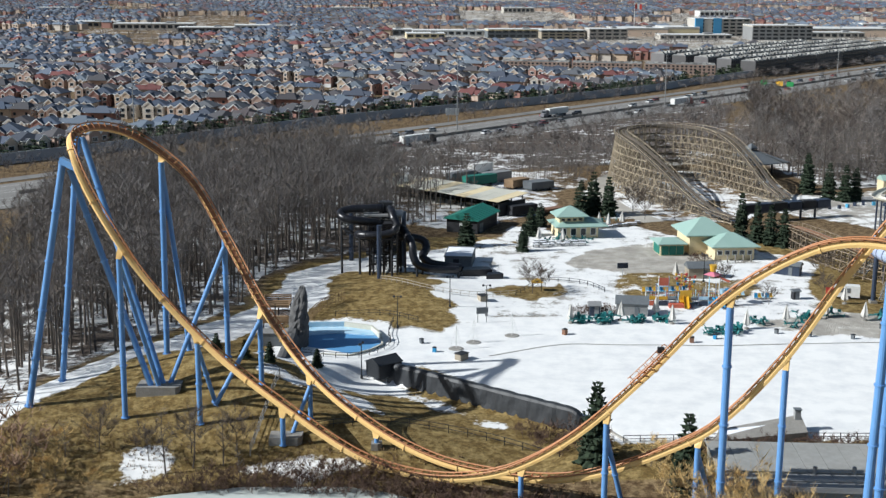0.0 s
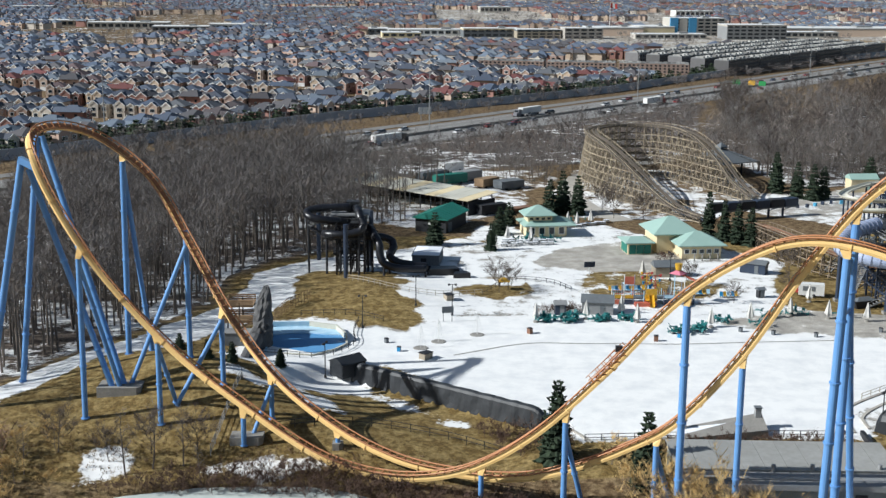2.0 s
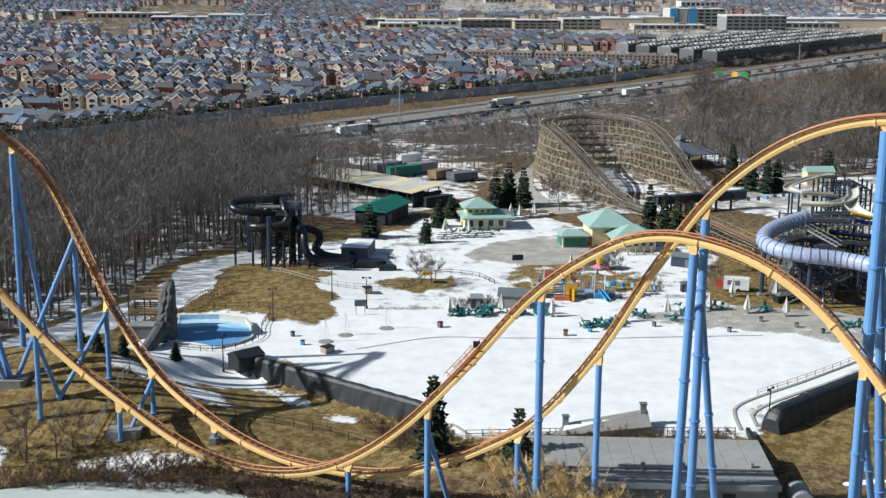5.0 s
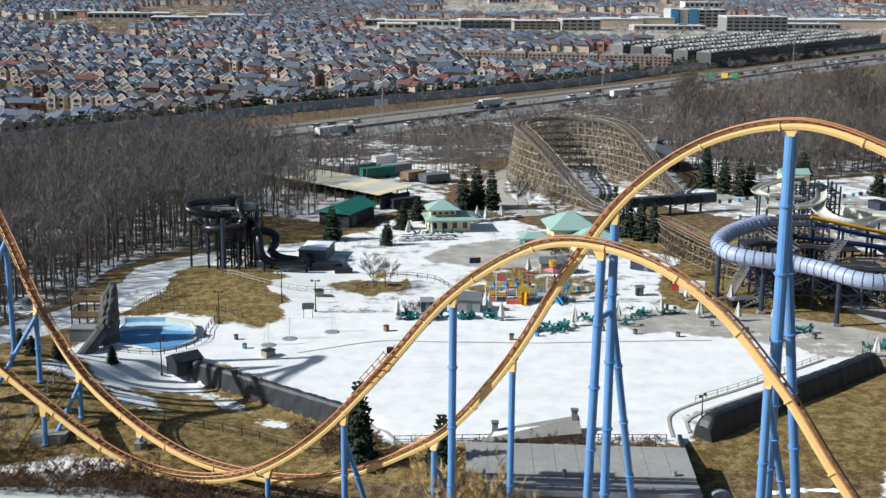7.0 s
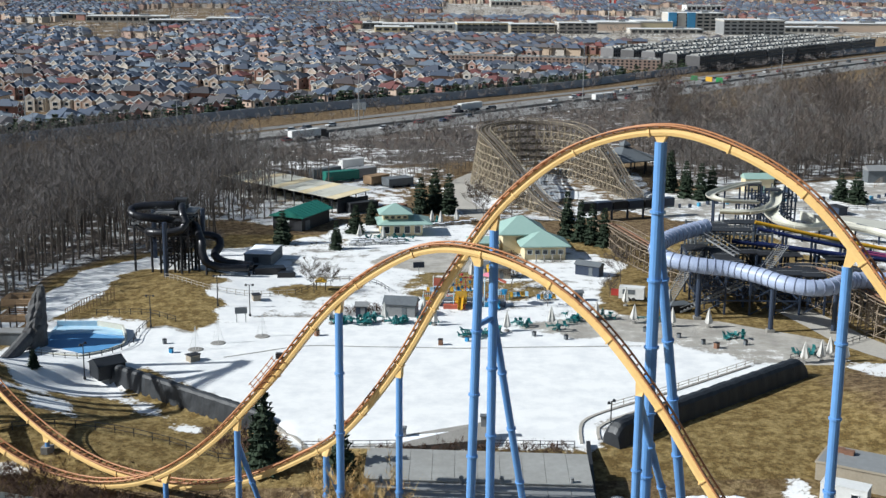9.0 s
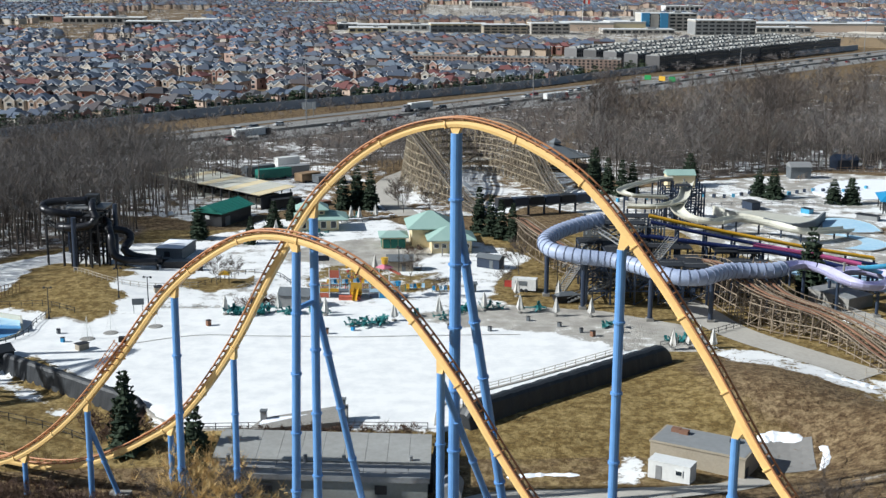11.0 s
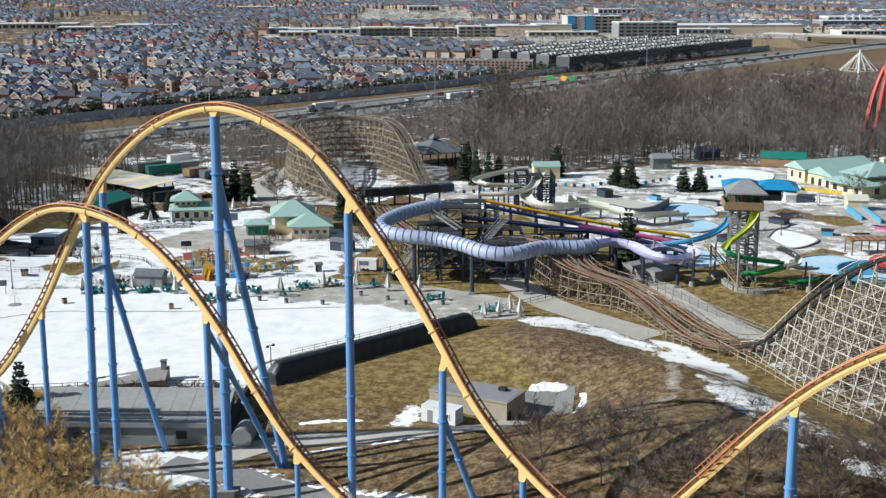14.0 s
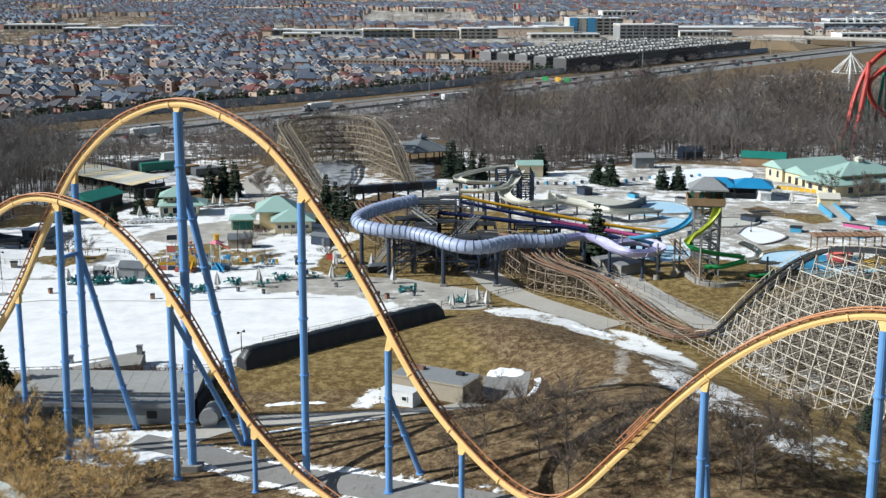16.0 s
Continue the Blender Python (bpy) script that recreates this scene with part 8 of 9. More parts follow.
for line, mt, lb in (([(112, 281, 10), (124, 279, 9), (134, 277.5, 8), (146, 275.5, 7), (158, 272, 5), (166, 268, 3.5)], M_DEEPBLUE, "dark blue enclosed raft flume"),
                     ([(141, 279, 8.0), (148, 277.5, 7.2), (156, 275.5, 6.2), (164, 273, 5.0)], M_PINK, "magenta body slide under the speed slides")):
    legs(flume("body_slide", line, 0.9, mt, lb, 0.9), line, 6, 0.3, M_NAVY, 0.3, False)
WHITE1 = [(135, 353, 11), (131, 353, 10.6), (126, 350, 10.1), (121, 345, 9.7), (118.5, 340, 9.3), (121, 336.5, 8.9), (126, 337, 8.5), (131, 338, 8.2)]
WHITE2 = [(139, 350, 10.5), (137, 343, 9.5), (134, 334, 8.0), (127, 328, 7.4), (119, 329, 7.2)]
WHITE3 = [(134, 334, 7.6), (132, 327, 6.6), (134, 321, 5.6), (140, 319, 5), (148, 326, 4.4), (156, 324, 3.6), (162, 318, 3.0), (170, 322, 2.2), (178, 328, 1.4)]
for line, rr in ((WHITE1, 1.15), (WHITE2, 1.4), (WHITE3, 1.8)):
    legs(flume("body_slide", line, rr, M_PALE, "creamy white twisting body slide", 0.7), line, 6, 0.25, M_NAVY, 0.2, False)


def scaffold(name, x0, x1, y0, y1, top, mat, label, seed, gap=4.2, decks=True):
    """A dense slide platform of steel posts, beams, stairs and decks."""
    rnd = random.Random(seed)
    ob = thing(name, label=label, category="slide tower")
    nx, ny = max(1, int((x1 - x0) / gap)), max(1, int((y1 - y0) / gap))
    for i in range(nx + 1):
        for j in range(ny + 1):
            x, y = x0 + (x1 - x0) * i / nx, y0 + (y1 - y0) * j / ny
            h = top(x, y) if callable(top) else top
            z0 = hz(x, y)
            part("post", Geo().box((x, y, (z0 + h) / 2), (0.4, 0.4, h - z0)), mat, ob)
            for z in np.arange(3, h + 0.1, 3.0):
                if i < nx and rnd.random() < 0.8:
                    part("beam", Geo()._beam(Vector((x, y, z)), Vector((x + (x1 - x0) / nx, y, z)), 0.25, 0.3), mat, ob)
                if j < ny and rnd.random() < 0.8:
                    part("beam", Geo()._beam(Vector((x, y, z)), Vector((x, y + (y1 - y0) / ny, z)), 0.25, 0.3), mat, ob)
                if i < nx and rnd.random() < 0.4:
                    part("brace", Geo()._beam(Vector((x, y, z - 3)), Vector((x + (x1 - x0) / nx, y, z)), 0.18, 0.18), mat, ob)
            if decks and i < nx and j < ny and rnd.random() < 0.28:
                part("deck", Geo().box((x + (x1 - x0) / nx / 2, y + (y1 - y0) / ny / 2, h), ((x1 - x0) / nx, (y1 - y0) / ny, 0.2)), M_DARK, ob)
                part("handrail", Geo()._beam(Vector((x, y, h + 1.0)), Vector((x + (x1 - x0) / nx, y, h + 1.0)), 0.08, 0.08), M_GREY, ob)
    g = Geo()
    for k in range(int((x1 - x0) * (y1 - y0) / 5.0)):
        x, y = rnd.uniform(x0, x1), rnd.uniform(y0, y1)
        h = top(x, y) if callable(top) else top
        z = rnd.uniform(0.5, h - 2.5)
        dx, dy = rnd.choice(((gap, 0), (0, gap), (gap * 0.5, 0), (0, gap * 0.5)))
        g._beam(Vector((x, y, z)), Vector((x + dx, y + dy, z + rnd.choice((0, 0, 2.4, -2.0 if z > 2.5 else 2.0)))), 0.16, 0.2)
        if k % 3 == 0:
            g._beam(Vector((x, y, hz(x, y))), Vector((x, y, z + 2.4)), 0.2, 0.2)
    tagged(part("secondary_bracing", g, mat, ob), kind="stuff")
    return ob


def stairs(parent, a, b, wide, mat):
    a, b = Vector(a), Vector(b)
    n = max(3, int(abs(b.z - a.z) / 0.3))
    d = Vector(((b - a).x, (b - a).y, 0)).normalized()
    s = Vector((d.y, -d.x, 0))
    for side in (-1, 1):
        part("stringer", Geo()._beam(a + s * wide / 2 * side, b + s * wide / 2 * side, 0.12, 0.35), mat, parent)
        part("handrail", Geo()._beam(a + s * wide / 2 * side + Vector((0, 0, 1)), b + s * wide / 2 * side + Vector((0, 0, 1)), 0.08, 0.08), mat, parent)
    g = Geo()
    for k in range(n):
        c = a.lerp(b, (k + 0.5) / n)
        g._beam(c - s * wide / 2, c + s * wide / 2, 0.3, 0.08)
    tagged(part("tread_flight", g, mat, parent), kind="stuff")


sc = scaffold("slide_tower", 101, 142, 257, 281, lambda x, y: 9.5 - 0.06 * (x - 100), M_NAVY, "dark navy steel scaffold carrying the water slides", 3, 5.0)
stairs(sc, (96, 266, 0), (104, 276, 9), 2.0, M_GREY)
stairs(sc, (112, 262, 3), (122, 274, 11), 2.0, M_GREY)
stairs(sc, (97, 258, 0.3), (110, 259, 6), 1.8, M_GREY)
stairs(sc, (121, 259.5, 1), (112, 259.5, 6), 1.8, M_SLATE)
stairs(sc, (111, 270, 9.6), (103, 279, 13.4), 1.8, M_GREY)
shed_under = thing("plant_shed", (155.3, 258.3, 0), -58, "pale concrete plant shed below the purple slide", "shed")
part("wall", Geo().box((0, 0, 1.5), (11, 7.4, 3.0)), M_CONC, shed_under)
part("roof", Geo().box((0, 0, 3.1), (11.3, 7.7, 0.2)), M_GREY, shed_under)
part("door", Geo().box((2, -3.74, 1.1), (1.2, 0.08, 2.2)), M_DARK, shed_under)
sc = scaffold("slide_tower", 104, 121, 281, 294, 12.5, M_SLATE, "grey steel start platform of the tube slide", 4, 4.2)
stairs(sc, (98, 287, 1), (110, 292, 12), 2.2, M_GREY)
sc = scaffold("slide_tower", 131, 142, 342, 354, 11, M_NAVY, "dark steel start tower of the white slides", 5, 3.6)
pool_parts = (([(150, 286), (160, 292), (174, 288), (178, 276), (170, 268), (160, 274)], "sky-blue splash-down pool", M_POOLBLUE), ([(174, 339), (179, 353), (185, 353), (189, 348), (190, 341), (188, 333), (176, 333)], "pale blue drained pool beside the slides", M_POOLBLUE),
              ([(164, 314), (168.5, 329), (174.6, 332.4), (184, 326), (186, 318), (179, 310), (172, 312)], "pale blue drained lazy-river basin", M_POOLBLUE), ([(193, 274), (198, 279), (206, 281), (210, 272), (201, 259.5), (194, 264)], "pale blue drained landing basin", M_POOLBLUE),
              ([(195, 302), (201, 313), (205, 310), (208, 299), (198, 289)], "snow-filled round splash pool", M_SNOW), ([(188, 316), (196, 326), (206, 324), (204, 316), (194, 312)], "shallow white-painted wading pool", M_PALE))
for poly, lb, mt in pool_parts:
    ring = spline([(x, y, 0) for x, y in poly + poly[:1]], 1.6)[0]
    shape = [(p.x, p.y) for p in ring[:-1]]
    ob = solo("basin", Geo().prism(shape, -0.6, 0.16), mt, lb, "pool", kind="structure")
    rim = Geo()
    for p, q in zip(ring[:-1], ring[1:]):
        rim._beam(Vector((p.x, p.y, 0.2)), Vector((q.x, q.y, 0.2)), 0.5, 0.5)
    part("rim", rim, M_CONC, ob, "pale concrete pool rim")
raft = thing("raft_basin", label="cream curved wall round the raft landing basin, slate-coloured on its shadow side", category="pool wall")
wall_line = spline([(148, 358, 0), (151.5, 350, 0), (156, 345, 0), (164, 333, 0), (170.5, 336.5, 0), (178, 350, 0)], 2.4)[0]
# one cream wall; slate beyond x 158 paints its shadow side
for p, q in zip(wall_line[:-1], wall_line[1:]):
    part("wall_section", Geo()._beam(Vector((p.x, p.y, 1.3)), Vector((q.x, q.y, 1.3)), 0.5, 2.6), M_PALE if p.x < 158 else M_SLATE, raft)
part("floor", Geo().prism([(149, 358), (152.5, 350.5), (157, 345.5), (164, 334.5), (170, 337.5), (176, 350), (160, 362)], 0.05, 0.5), M_PALE, raft)
rp_snow = [(207 + 23 * math.cos(a) * 0.75 - 15 * math.sin(a) * 0.66, 402 + 23 * math.cos(a) * 0.66 + 15 * math.sin(a) * 0.75) for a in np.linspace(0, 2 * math.pi, 40, False)]
solo("basin", Geo().prism(rp_snow, -0.5, 0.25), M_SNOW, "large oval pool covered with clean snow", "pool", kind="structure")
for line, hh, gp, mt, lb in (([(186, 330), (196, 329), (206, 330), (216, 329)], 1.2, 2.4, M_GREYWOOD, "pale railing between the pools"), ([(182, 305), (190, 300), (198, 314)], 1.1, 2.6, M_GREY, "grey railing beside the splash pool"),
                             ([(150, 371), (168, 374), (188, 374)], 1.0, 3.0, M_NAVY, "dark fence beside the stacked loungers"), ([(208, 313), (216, 312), (226, 309)], 1.1, 2.6, M_GREYWOOD, "low timber railing by the ramp")):
    fence(line, hh, gp, mt, lb)
for x, y, w, d, h, mt, lb in ((204, 322, 5, 3, 1.8, M_NAVY, "dark blue pump box beside the pools"), (213, 307, 3, 3, 1.5, M_SKYBLUE, "sky-blue plastic equipment box"), (191, 352, 6, 2.5, 1.6, M_GREY, "grey steel plant box"), (221, 303, 4, 2, 1.2, M_WHITE, "white plastic storage chest"),
                              (183, 299, 3.5, 3, 1.8, M_NAVY, "navy pump box by the splash pool"), (209, 331, 6, 2.4, 1.3, M_BEIGE, "low beige planter wall"), (232, 312, 8, 1.2, 1.0, M_PINK, "low pink sign wall"), (161, 367, 5, 3, 2.6, M_NAVY, "dark blue shade hut on paving"), (176, 361, 3, 2, 1.6, M_SKYBLUE, "small turquoise canopy box"), (228, 299, 3, 2, 1.7, M_BLUEROOF, "parked blue service cart"), (241, 318, 5, 2.4, 2.0, M_BLUEROOF, "bright blue ticket counter")):
    bin_box(x, y, mt, lb, (w, d, h), "equipment_box", "box")
ramp_ = thing("entrance_ramp", label="turquoise side walls of the pool entrance ramp", category="ramp")
for a, b in (((230, 341), (229.3, 326)), ((234.6, 341), (233.4, 322))):
    part("side_wall", Geo()._beam(Vector((*a, 1.0)), Vector((*b, 0.5)), 0.4, 1.9), M_SKYBLUE, ramp_)
part("ramp_floor", Geo().add([(230, 341, 1.2), (234.6, 341, 1.2), (233.4, 322, 0.1), (229.3, 326, 0.1), (230, 341, -0.4), (234.6, 341, -0.4), (233.4, 322, -0.4), (229.3, 326, -0.4)], [(0, 3, 2, 1), (4, 5, 6, 7), (0, 1, 5, 4), (1, 2, 6, 5), (2, 3, 7, 6), (3, 0, 4, 7)]), M_PATH, ramp_)
aw = thing("awning_row", label="row of yellow canvas awnings before the hall", category="awning")
for k in range(7):
    x, y = 225 + 1.5 * k, 369.6 - 1.25 * k
    part("awning", Geo().add([(x, y, 2.6), (x + 1.3, y - 1.05, 2.6), (x + 0.5, y - 2.2, 1.6), (x - 0.8, y - 1.15, 1.6)], [(0, 1, 2, 3)]), M_SLIDEY, aw)
    part("post", Geo().box((x - 0.6, y - 1.1, 0.8), (0.1, 0.1, 1.6)), M_WHITE, aw)


# open stair tower with the spiral slides
TX, TY, TZ = 174.3, 249.5, 1.6
tw_ = thing("slide_tower", (TX, TY, 0), -9, "grey steel stair tower with a hipped roof and timber parapet", "slide tower")
for i in range(4):
    for j in range(3):
        x, y = -3.0 + 2.0 * i, -3.0 + 3.0 * j
        part("post", Geo().box((x, y, 9.6), (0.32, 0.32, 18.4)), M_GREY, tw_)
for k in range(1, 8):
    z = TZ + 2.3 * k
    for j in (-3.0, 0, 3.0):
        part("beam", Geo()._beam(Vector((- 3.0, + j, z)), Vector((+ 3.0, + j, z)), 0.2, 0.25), M_GREY, tw_)
    for i in (-3.0, 3.0):
        part("beam", Geo()._beam(Vector((+ i, - 3.0, z)), Vector((+ i, + 3.0, z)), 0.2, 0.25), M_GREY, tw_)
    s = 1 if k % 2 else -1
    stairs(tw_, (- 2.6 * s, - 1.5 * s, z - 2.3), (+ 2.6 * s, - 1.5 * s, z), 1.3, M_GREY)
    for e in (-1, 1):
        part("brace", Geo()._beam(Vector((+ 3.0 * e, - 3.0, z - 2.3)), Vector((+ 1.0 * e, - 3.0, z)), 0.14, 0.14), M_GREY, tw_)
part("platform", Geo().box((-0.5, 0, 18.7), (8.4, 8.4, 0.4)), M_SLATE, tw_)
for cx, cy, sx, sy in ((-0.5, -4.2, 8.4, 0.22), (-0.5, 4.2, 8.4, 0.22), (-4.7, 0, 0.22, 8.4), (3.7, 0, 0.22, 8.4)):
    part("parapet", Geo().box((+ cx, + cy, 19.6), (sx, sy, 1.7)), M_WOODDECK, tw_, "brown timber parapet")
for cx in (-3.6, -1.2, 1.2, 3.6):
    for cy in (-3.2, 3.2):
        part("roof_post", Geo().box((+ cx, + cy, 20.7), (0.3, 0.3, 3.8)), M_TEAL, tw_)
part("roof", Geo().hip((0, 0), (8.9, 8.9), 22.2, 2.4, 0, 2.0, 0.3), M_GREY, tw_, "grey hipped metal roof")
tb_ = thing("stone_terrace", label="low stacked-stone wall round the foot of the stair tower", category="retaining wall")
line_ = spline([(169.4, 249, 0), (169.8, 244.5, 0), (171.2, 240.4, 0), (175, 238.6, 0), (180, 239.4, 0)], 1.1)[0]
for k, (p, q) in enumerate(zip(line_[:-1], line_[1:])):
    for c in range(2):
        z_ = hz(p.x, p.y) + 0.15 + 0.55 * c
        part("stone", Geo()._beam(p.lerp(q, 0.04) + Vector((0.12 * (k % 2), 0, z_)), p.lerp(q, 0.94) + Vector((0.1 * (k % 3), 0, z_)), 0.8, 0.5), M_CONC, tb_)
fence([(170, 248), (170.4, 244.6), (171.8, 241), (175, 239.4), (181, 240), (189, 244)], 1.1, 1.6, M_GREYWOOD, "pale timber railing round the tower terrace")
st_ = thing("timber_stair", label="weathered timber stair climbing to the slide tower", category="stairs")
stairs(st_, (172.3, 241.5, 2.4), (166.8, 252, 9.7), 1.7, M_WOODDECK)
flume("spiral_slide", [(173.2, 252.5, 18.4), (172.6, 253.5, 16.2), (171.8, 253, 14.2), (169, 251, 12.4), (165.5, 248.5, 11.6), (161.5, 247, 11.0), (158, 249, 10.2), (158, 254, 9.0), (163, 258, 7)], 0.8, M_SKYBLUE, "sky-blue open slide leaving the tower", 1.0)
flume("spiral_slide", [(175.6, 245.8, 18.4), (175.5, 245.4, 16.6), (174.6, 245, 14.6), (172.3, 245, 12.5), (170.2, 245, 11.0), (168.9, 244, 10.1)], 0.8, M_LIME, "yellow-green spiral slide round the tower", 1.0)
flume("spiral_slide", [(168.9, 244, 10.1), (169.6, 242.8, 9.1), (171.5, 242.4, 8.5), (175, 242.6, 7.8), (179, 243.4, 7.1), (182, 244.4, 6.7)], 0.8, M_GREEN, "green spiral slide round the tower", 1.0)
flume("spiral_slide", [(182.6, 250.5, 8.6), (184.6, 249, 8.0), (186, 246.5, 7.1), (185.3, 244, 6.3), (182.3, 242.6, 6.0)], 0.85, M_PALE, "cream spiral slide bend beside the tower", 1.0)
flume("spiral_slide", [(182.3, 242.6, 6.0), (179, 242, 5.3), (176, 242, 4.7), (173, 243.5, 4.4)], 0.8, M_GREEN, "green lower spiral slide bend", 1.0)
flume("spiral_slide", [(191.5, 249, 2.2), (190, 246.3, 1.9), (187, 246, 1.6), (184.5, 247.5, 1.5)], 0.8, M_GREEN, "short green slide run-out", 1.0)
flume("spiral_slide", [(181, 256, 4.4), (185, 257, 3.6), (190, 256, 2.6), (195, 260, 1.6)], 0.9, M_WHITE, "white slide run-out into the landing basin", 0.8)
for x, y in ((162.5, 246.2), (166.8, 247.8), (169, 252.5), (156.5, 261), (189.5, 250.5), (187.5, 241), (171.5, 241.4)):
    pz = thing("slide_post", (x, y, hz(x, y)), 0, "pale concrete post of the spiral slides", "post", "slide posts")
    part("shaft", Geo().pipe((0, 0, 0), (0, 0, 8.6 if x < 175 else 4.6), 0.24, 0.24, 10), M_CONC, pz)
    part("plinth", Geo().pipe((0, 0, 0), (0, 0, 1.2), 0.8, 0.7, 12), M_CONC, pz)

# bowl behind the tall trestle
bowl = thing("slide_bowl", (202.5, 238.5, 0), 0, "blue open slide bowl with red and yellow fittings", "water slide")
n_ = 28
vs_, fs_ = [], []
for r_, z_ in ((2.0, 4.2), (6.0, 4.6), (8.6, 5.6), (9.4, 6.6), (9.7, 6.6), (9.0, 5.3), (6.0, 4.2), (2.0, 3.9)):
    vs_ += [(r_ * math.cos(6.2832 * i / n_), r_ * math.sin(6.2832 * i / n_), z_) for i in range(n_)]
for j in range(8):
    fs_ += [(j * n_ + i, j * n_ + (i + 1) % n_, ((j + 1) % 8) * n_ + (i + 1) % n_, ((j + 1) % 8) * n_ + i) for i in range(n_)]
part("bowl", Geo().add(vs_, fs_), M_SKYBLUE, bowl)
part("red_hood", Geo().sweep(*spline([(0.5, 6.5, 6.4), (1.8, 4.6, 7.4), (3.6, 3.2, 7.2)], 0.5), circle(1.7, 14)), M_RED, bowl, "red fibreglass hood")
part("yellow_chute", Geo().sweep(*spline([(5.5, 2.5, 6.2), (7.6, 0.6, 6.5), (9.6, -0.5, 6.2)], 0.5), circle(1.0, 12)), M_SLIDEY, bowl)
for k in range(3):
    part("cover_panel", Geo().box((-4 + 3.4 * k, -4 + 0.6 * k, 5.5 + 0.2 * k), (3.0, 6.0, 0.3)), M_POOLBLUE, bowl, "pale blue cover panel")
for k in range(8):
    part("leg", Geo().pipe((7 * math.cos(k * 0.785), 7 * math.sin(k * 0.785), 0), (7 * math.cos(k * 0.785), 7 * math.sin(k * 0.785), 4.9), 0.3, 0.3, 8), M_GREY, bowl)
pg = thing("pergola", (219.5, 284, 0), 2, "long brown timber pergola", "pergola")
part("roof", Geo().box((0, 0, 3.9), (18.4, 5.4, 0.3)), M_RUST, pg)
for k in range(11):
    part("rafter", Geo().box((-9 + 1.8 * k, 0, 4.12), (0.25, 6.0, 0.25)), M_WOODDECK, pg)
for k in range(5):
    for y in (-2.4, 2.4):
        part("post", Geo().box((-8.6 + 4.3 * k, y, 1.9), (0.3, 0.3, 3.9)), M_WOODDECK, pg)

# far park buildings
mh = thing("market_hall", (240, 382, 0), 22, "large cream hall with pale green metal roofs", "hall")
part("wall", Geo().box((9, -12, 2.1), (30, 15, 4.2)), M_CREAM, mh)
part("skirt_roof", Geo().hip((9, -12), (35, 20), 3.9, 2.4, 0, 19, 0.25), M_GREENROOF, mh, "pale green metal skirt roof")
part("clerestory", Geo().box((9, -12, 5.5), (21, 9, 1.9)), M_CREAM, mh)
part("roof", Geo().hip((9, -12), (25, 13), 6.3, 3.5, 0, 7, 0.25), M_GREENROOF, mh, "pale green hipped metal roof")
part("cupola", Geo().box((9, -12, 10.2), (1.8, 1.8, 1.4)).hip((9, -12), (2.5, 2.5), 10.8, 0.7, 0, 0.1, 0.15), M_PALE, mh)
part("wing_wall", Geo().box((11, 16.4, 2.3), (28, 9, 4.6)), M_CREAM, mh)
part("wing_roof", Geo().gable((11, 16.4), (30, 11), 4.5, 2.4, 0, 0.25), M_GREENROOF, mh, "pale green gabled metal roof")
part("porch_wall", Geo().box((7, 5.2, 1.9), (18, 12.6, 3.8)), M_CREAM, mh)
part("porch_roof", Geo().gable((7, 5.2), (19.4, 14.2), 3.7, 2.6, 0, 0.25), M_GREENROOF, mh, "pale green gabled metal roof")
for k in range(6):
    framed(part("window", Geo().box((0 + 4.4 * k, -19.53, 2.0), (2.2, 0.1, 2.2)), M_GLASS, mh), (0 + 4.4 * k, -19.53, 2.0), (2.2, 0.1, 2.2), M_WHITE)
for v in (14.2, 18.4):
    framed(part("window", Geo().box((-3.03, v, 2.4), (0.1, 1.4, 2.4)), M_DARK, mh), (-3.03, v, 2.4), (0.1, 1.4, 2.4), M_WHITE)
for v in (1.5, 5.2, 8.9):
    part("door", Geo().box((-2.03, v, 1.2), (0.1, 1.5, 2.4)), M_DARK, mh)
for v in (-17, -12, -7):
    framed(part("window", Geo().box((-6.03, v, 1.9), (0.1, 2.2, 2.0)), M_GLASS, mh), (-6.03, v, 1.9), (0.1, 2.2, 2.0), M_WHITE)
pv = thing("blue_pavilion", (211, 364, 0), -12, "open pavilion with bright blue metal roofs", "pavilion")
for x, w in ((-7, 12), (4, 13)):
    part("roof", Geo().hip((x, 0), (w, 15), 3.8, 2.0, 0, 5, 0.25), M_BLUEROOF, pv, "bright blue hipped roof")
    for sx in (-1, 1):
        for sy in (-6.5, 0, 6.5):
            part("post", Geo().box((x + sx * w * 0.42, sy, 1.9), (0.3, 0.3, 3.8)), M_DARK, pv)
part("counter", Geo().box((-1, 0, 0.9), (20, 9, 1.8)), M_DARK, pv)
shed(217, 356.5, 5, 3.4, 3.4, 2.4, M_WHITE, M_WHITE, "small white guard booth", "guard_booth")
shed(233.8, 344, -8, 6, 5, 3.0, M_CREAM, M_PALE, "cream ticket booth with pale roof", "ticket_booth")
shed(146, 404, 4, 9, 5, 4.2, M_CREAM, M_GREENROOF, "tan hut with pale green roof", "hut")
shed(190, 424, 4, 7, 5, 4, M_SLATE, M_GREY, "grey plant hut behind the pool", "plant_hut")
shed(236, 428, -20, 16, 7, 3.4, M_WOODDECK, M_TEAL, "green-roofed brown timber pavilion", "timber_pavilion")
shed(212, 446, 10, 8, 6, 3.2, M_NAVY, M_NAVY, "dark blue storage building", "storage_building")
fence([(186, 412), (191, 420), (200, 429), (211, 434.5), (221, 431), (231, 424)], 2.2, 3, M_WOODDECK, "long brown timber fence behind the round pool", rails=3)
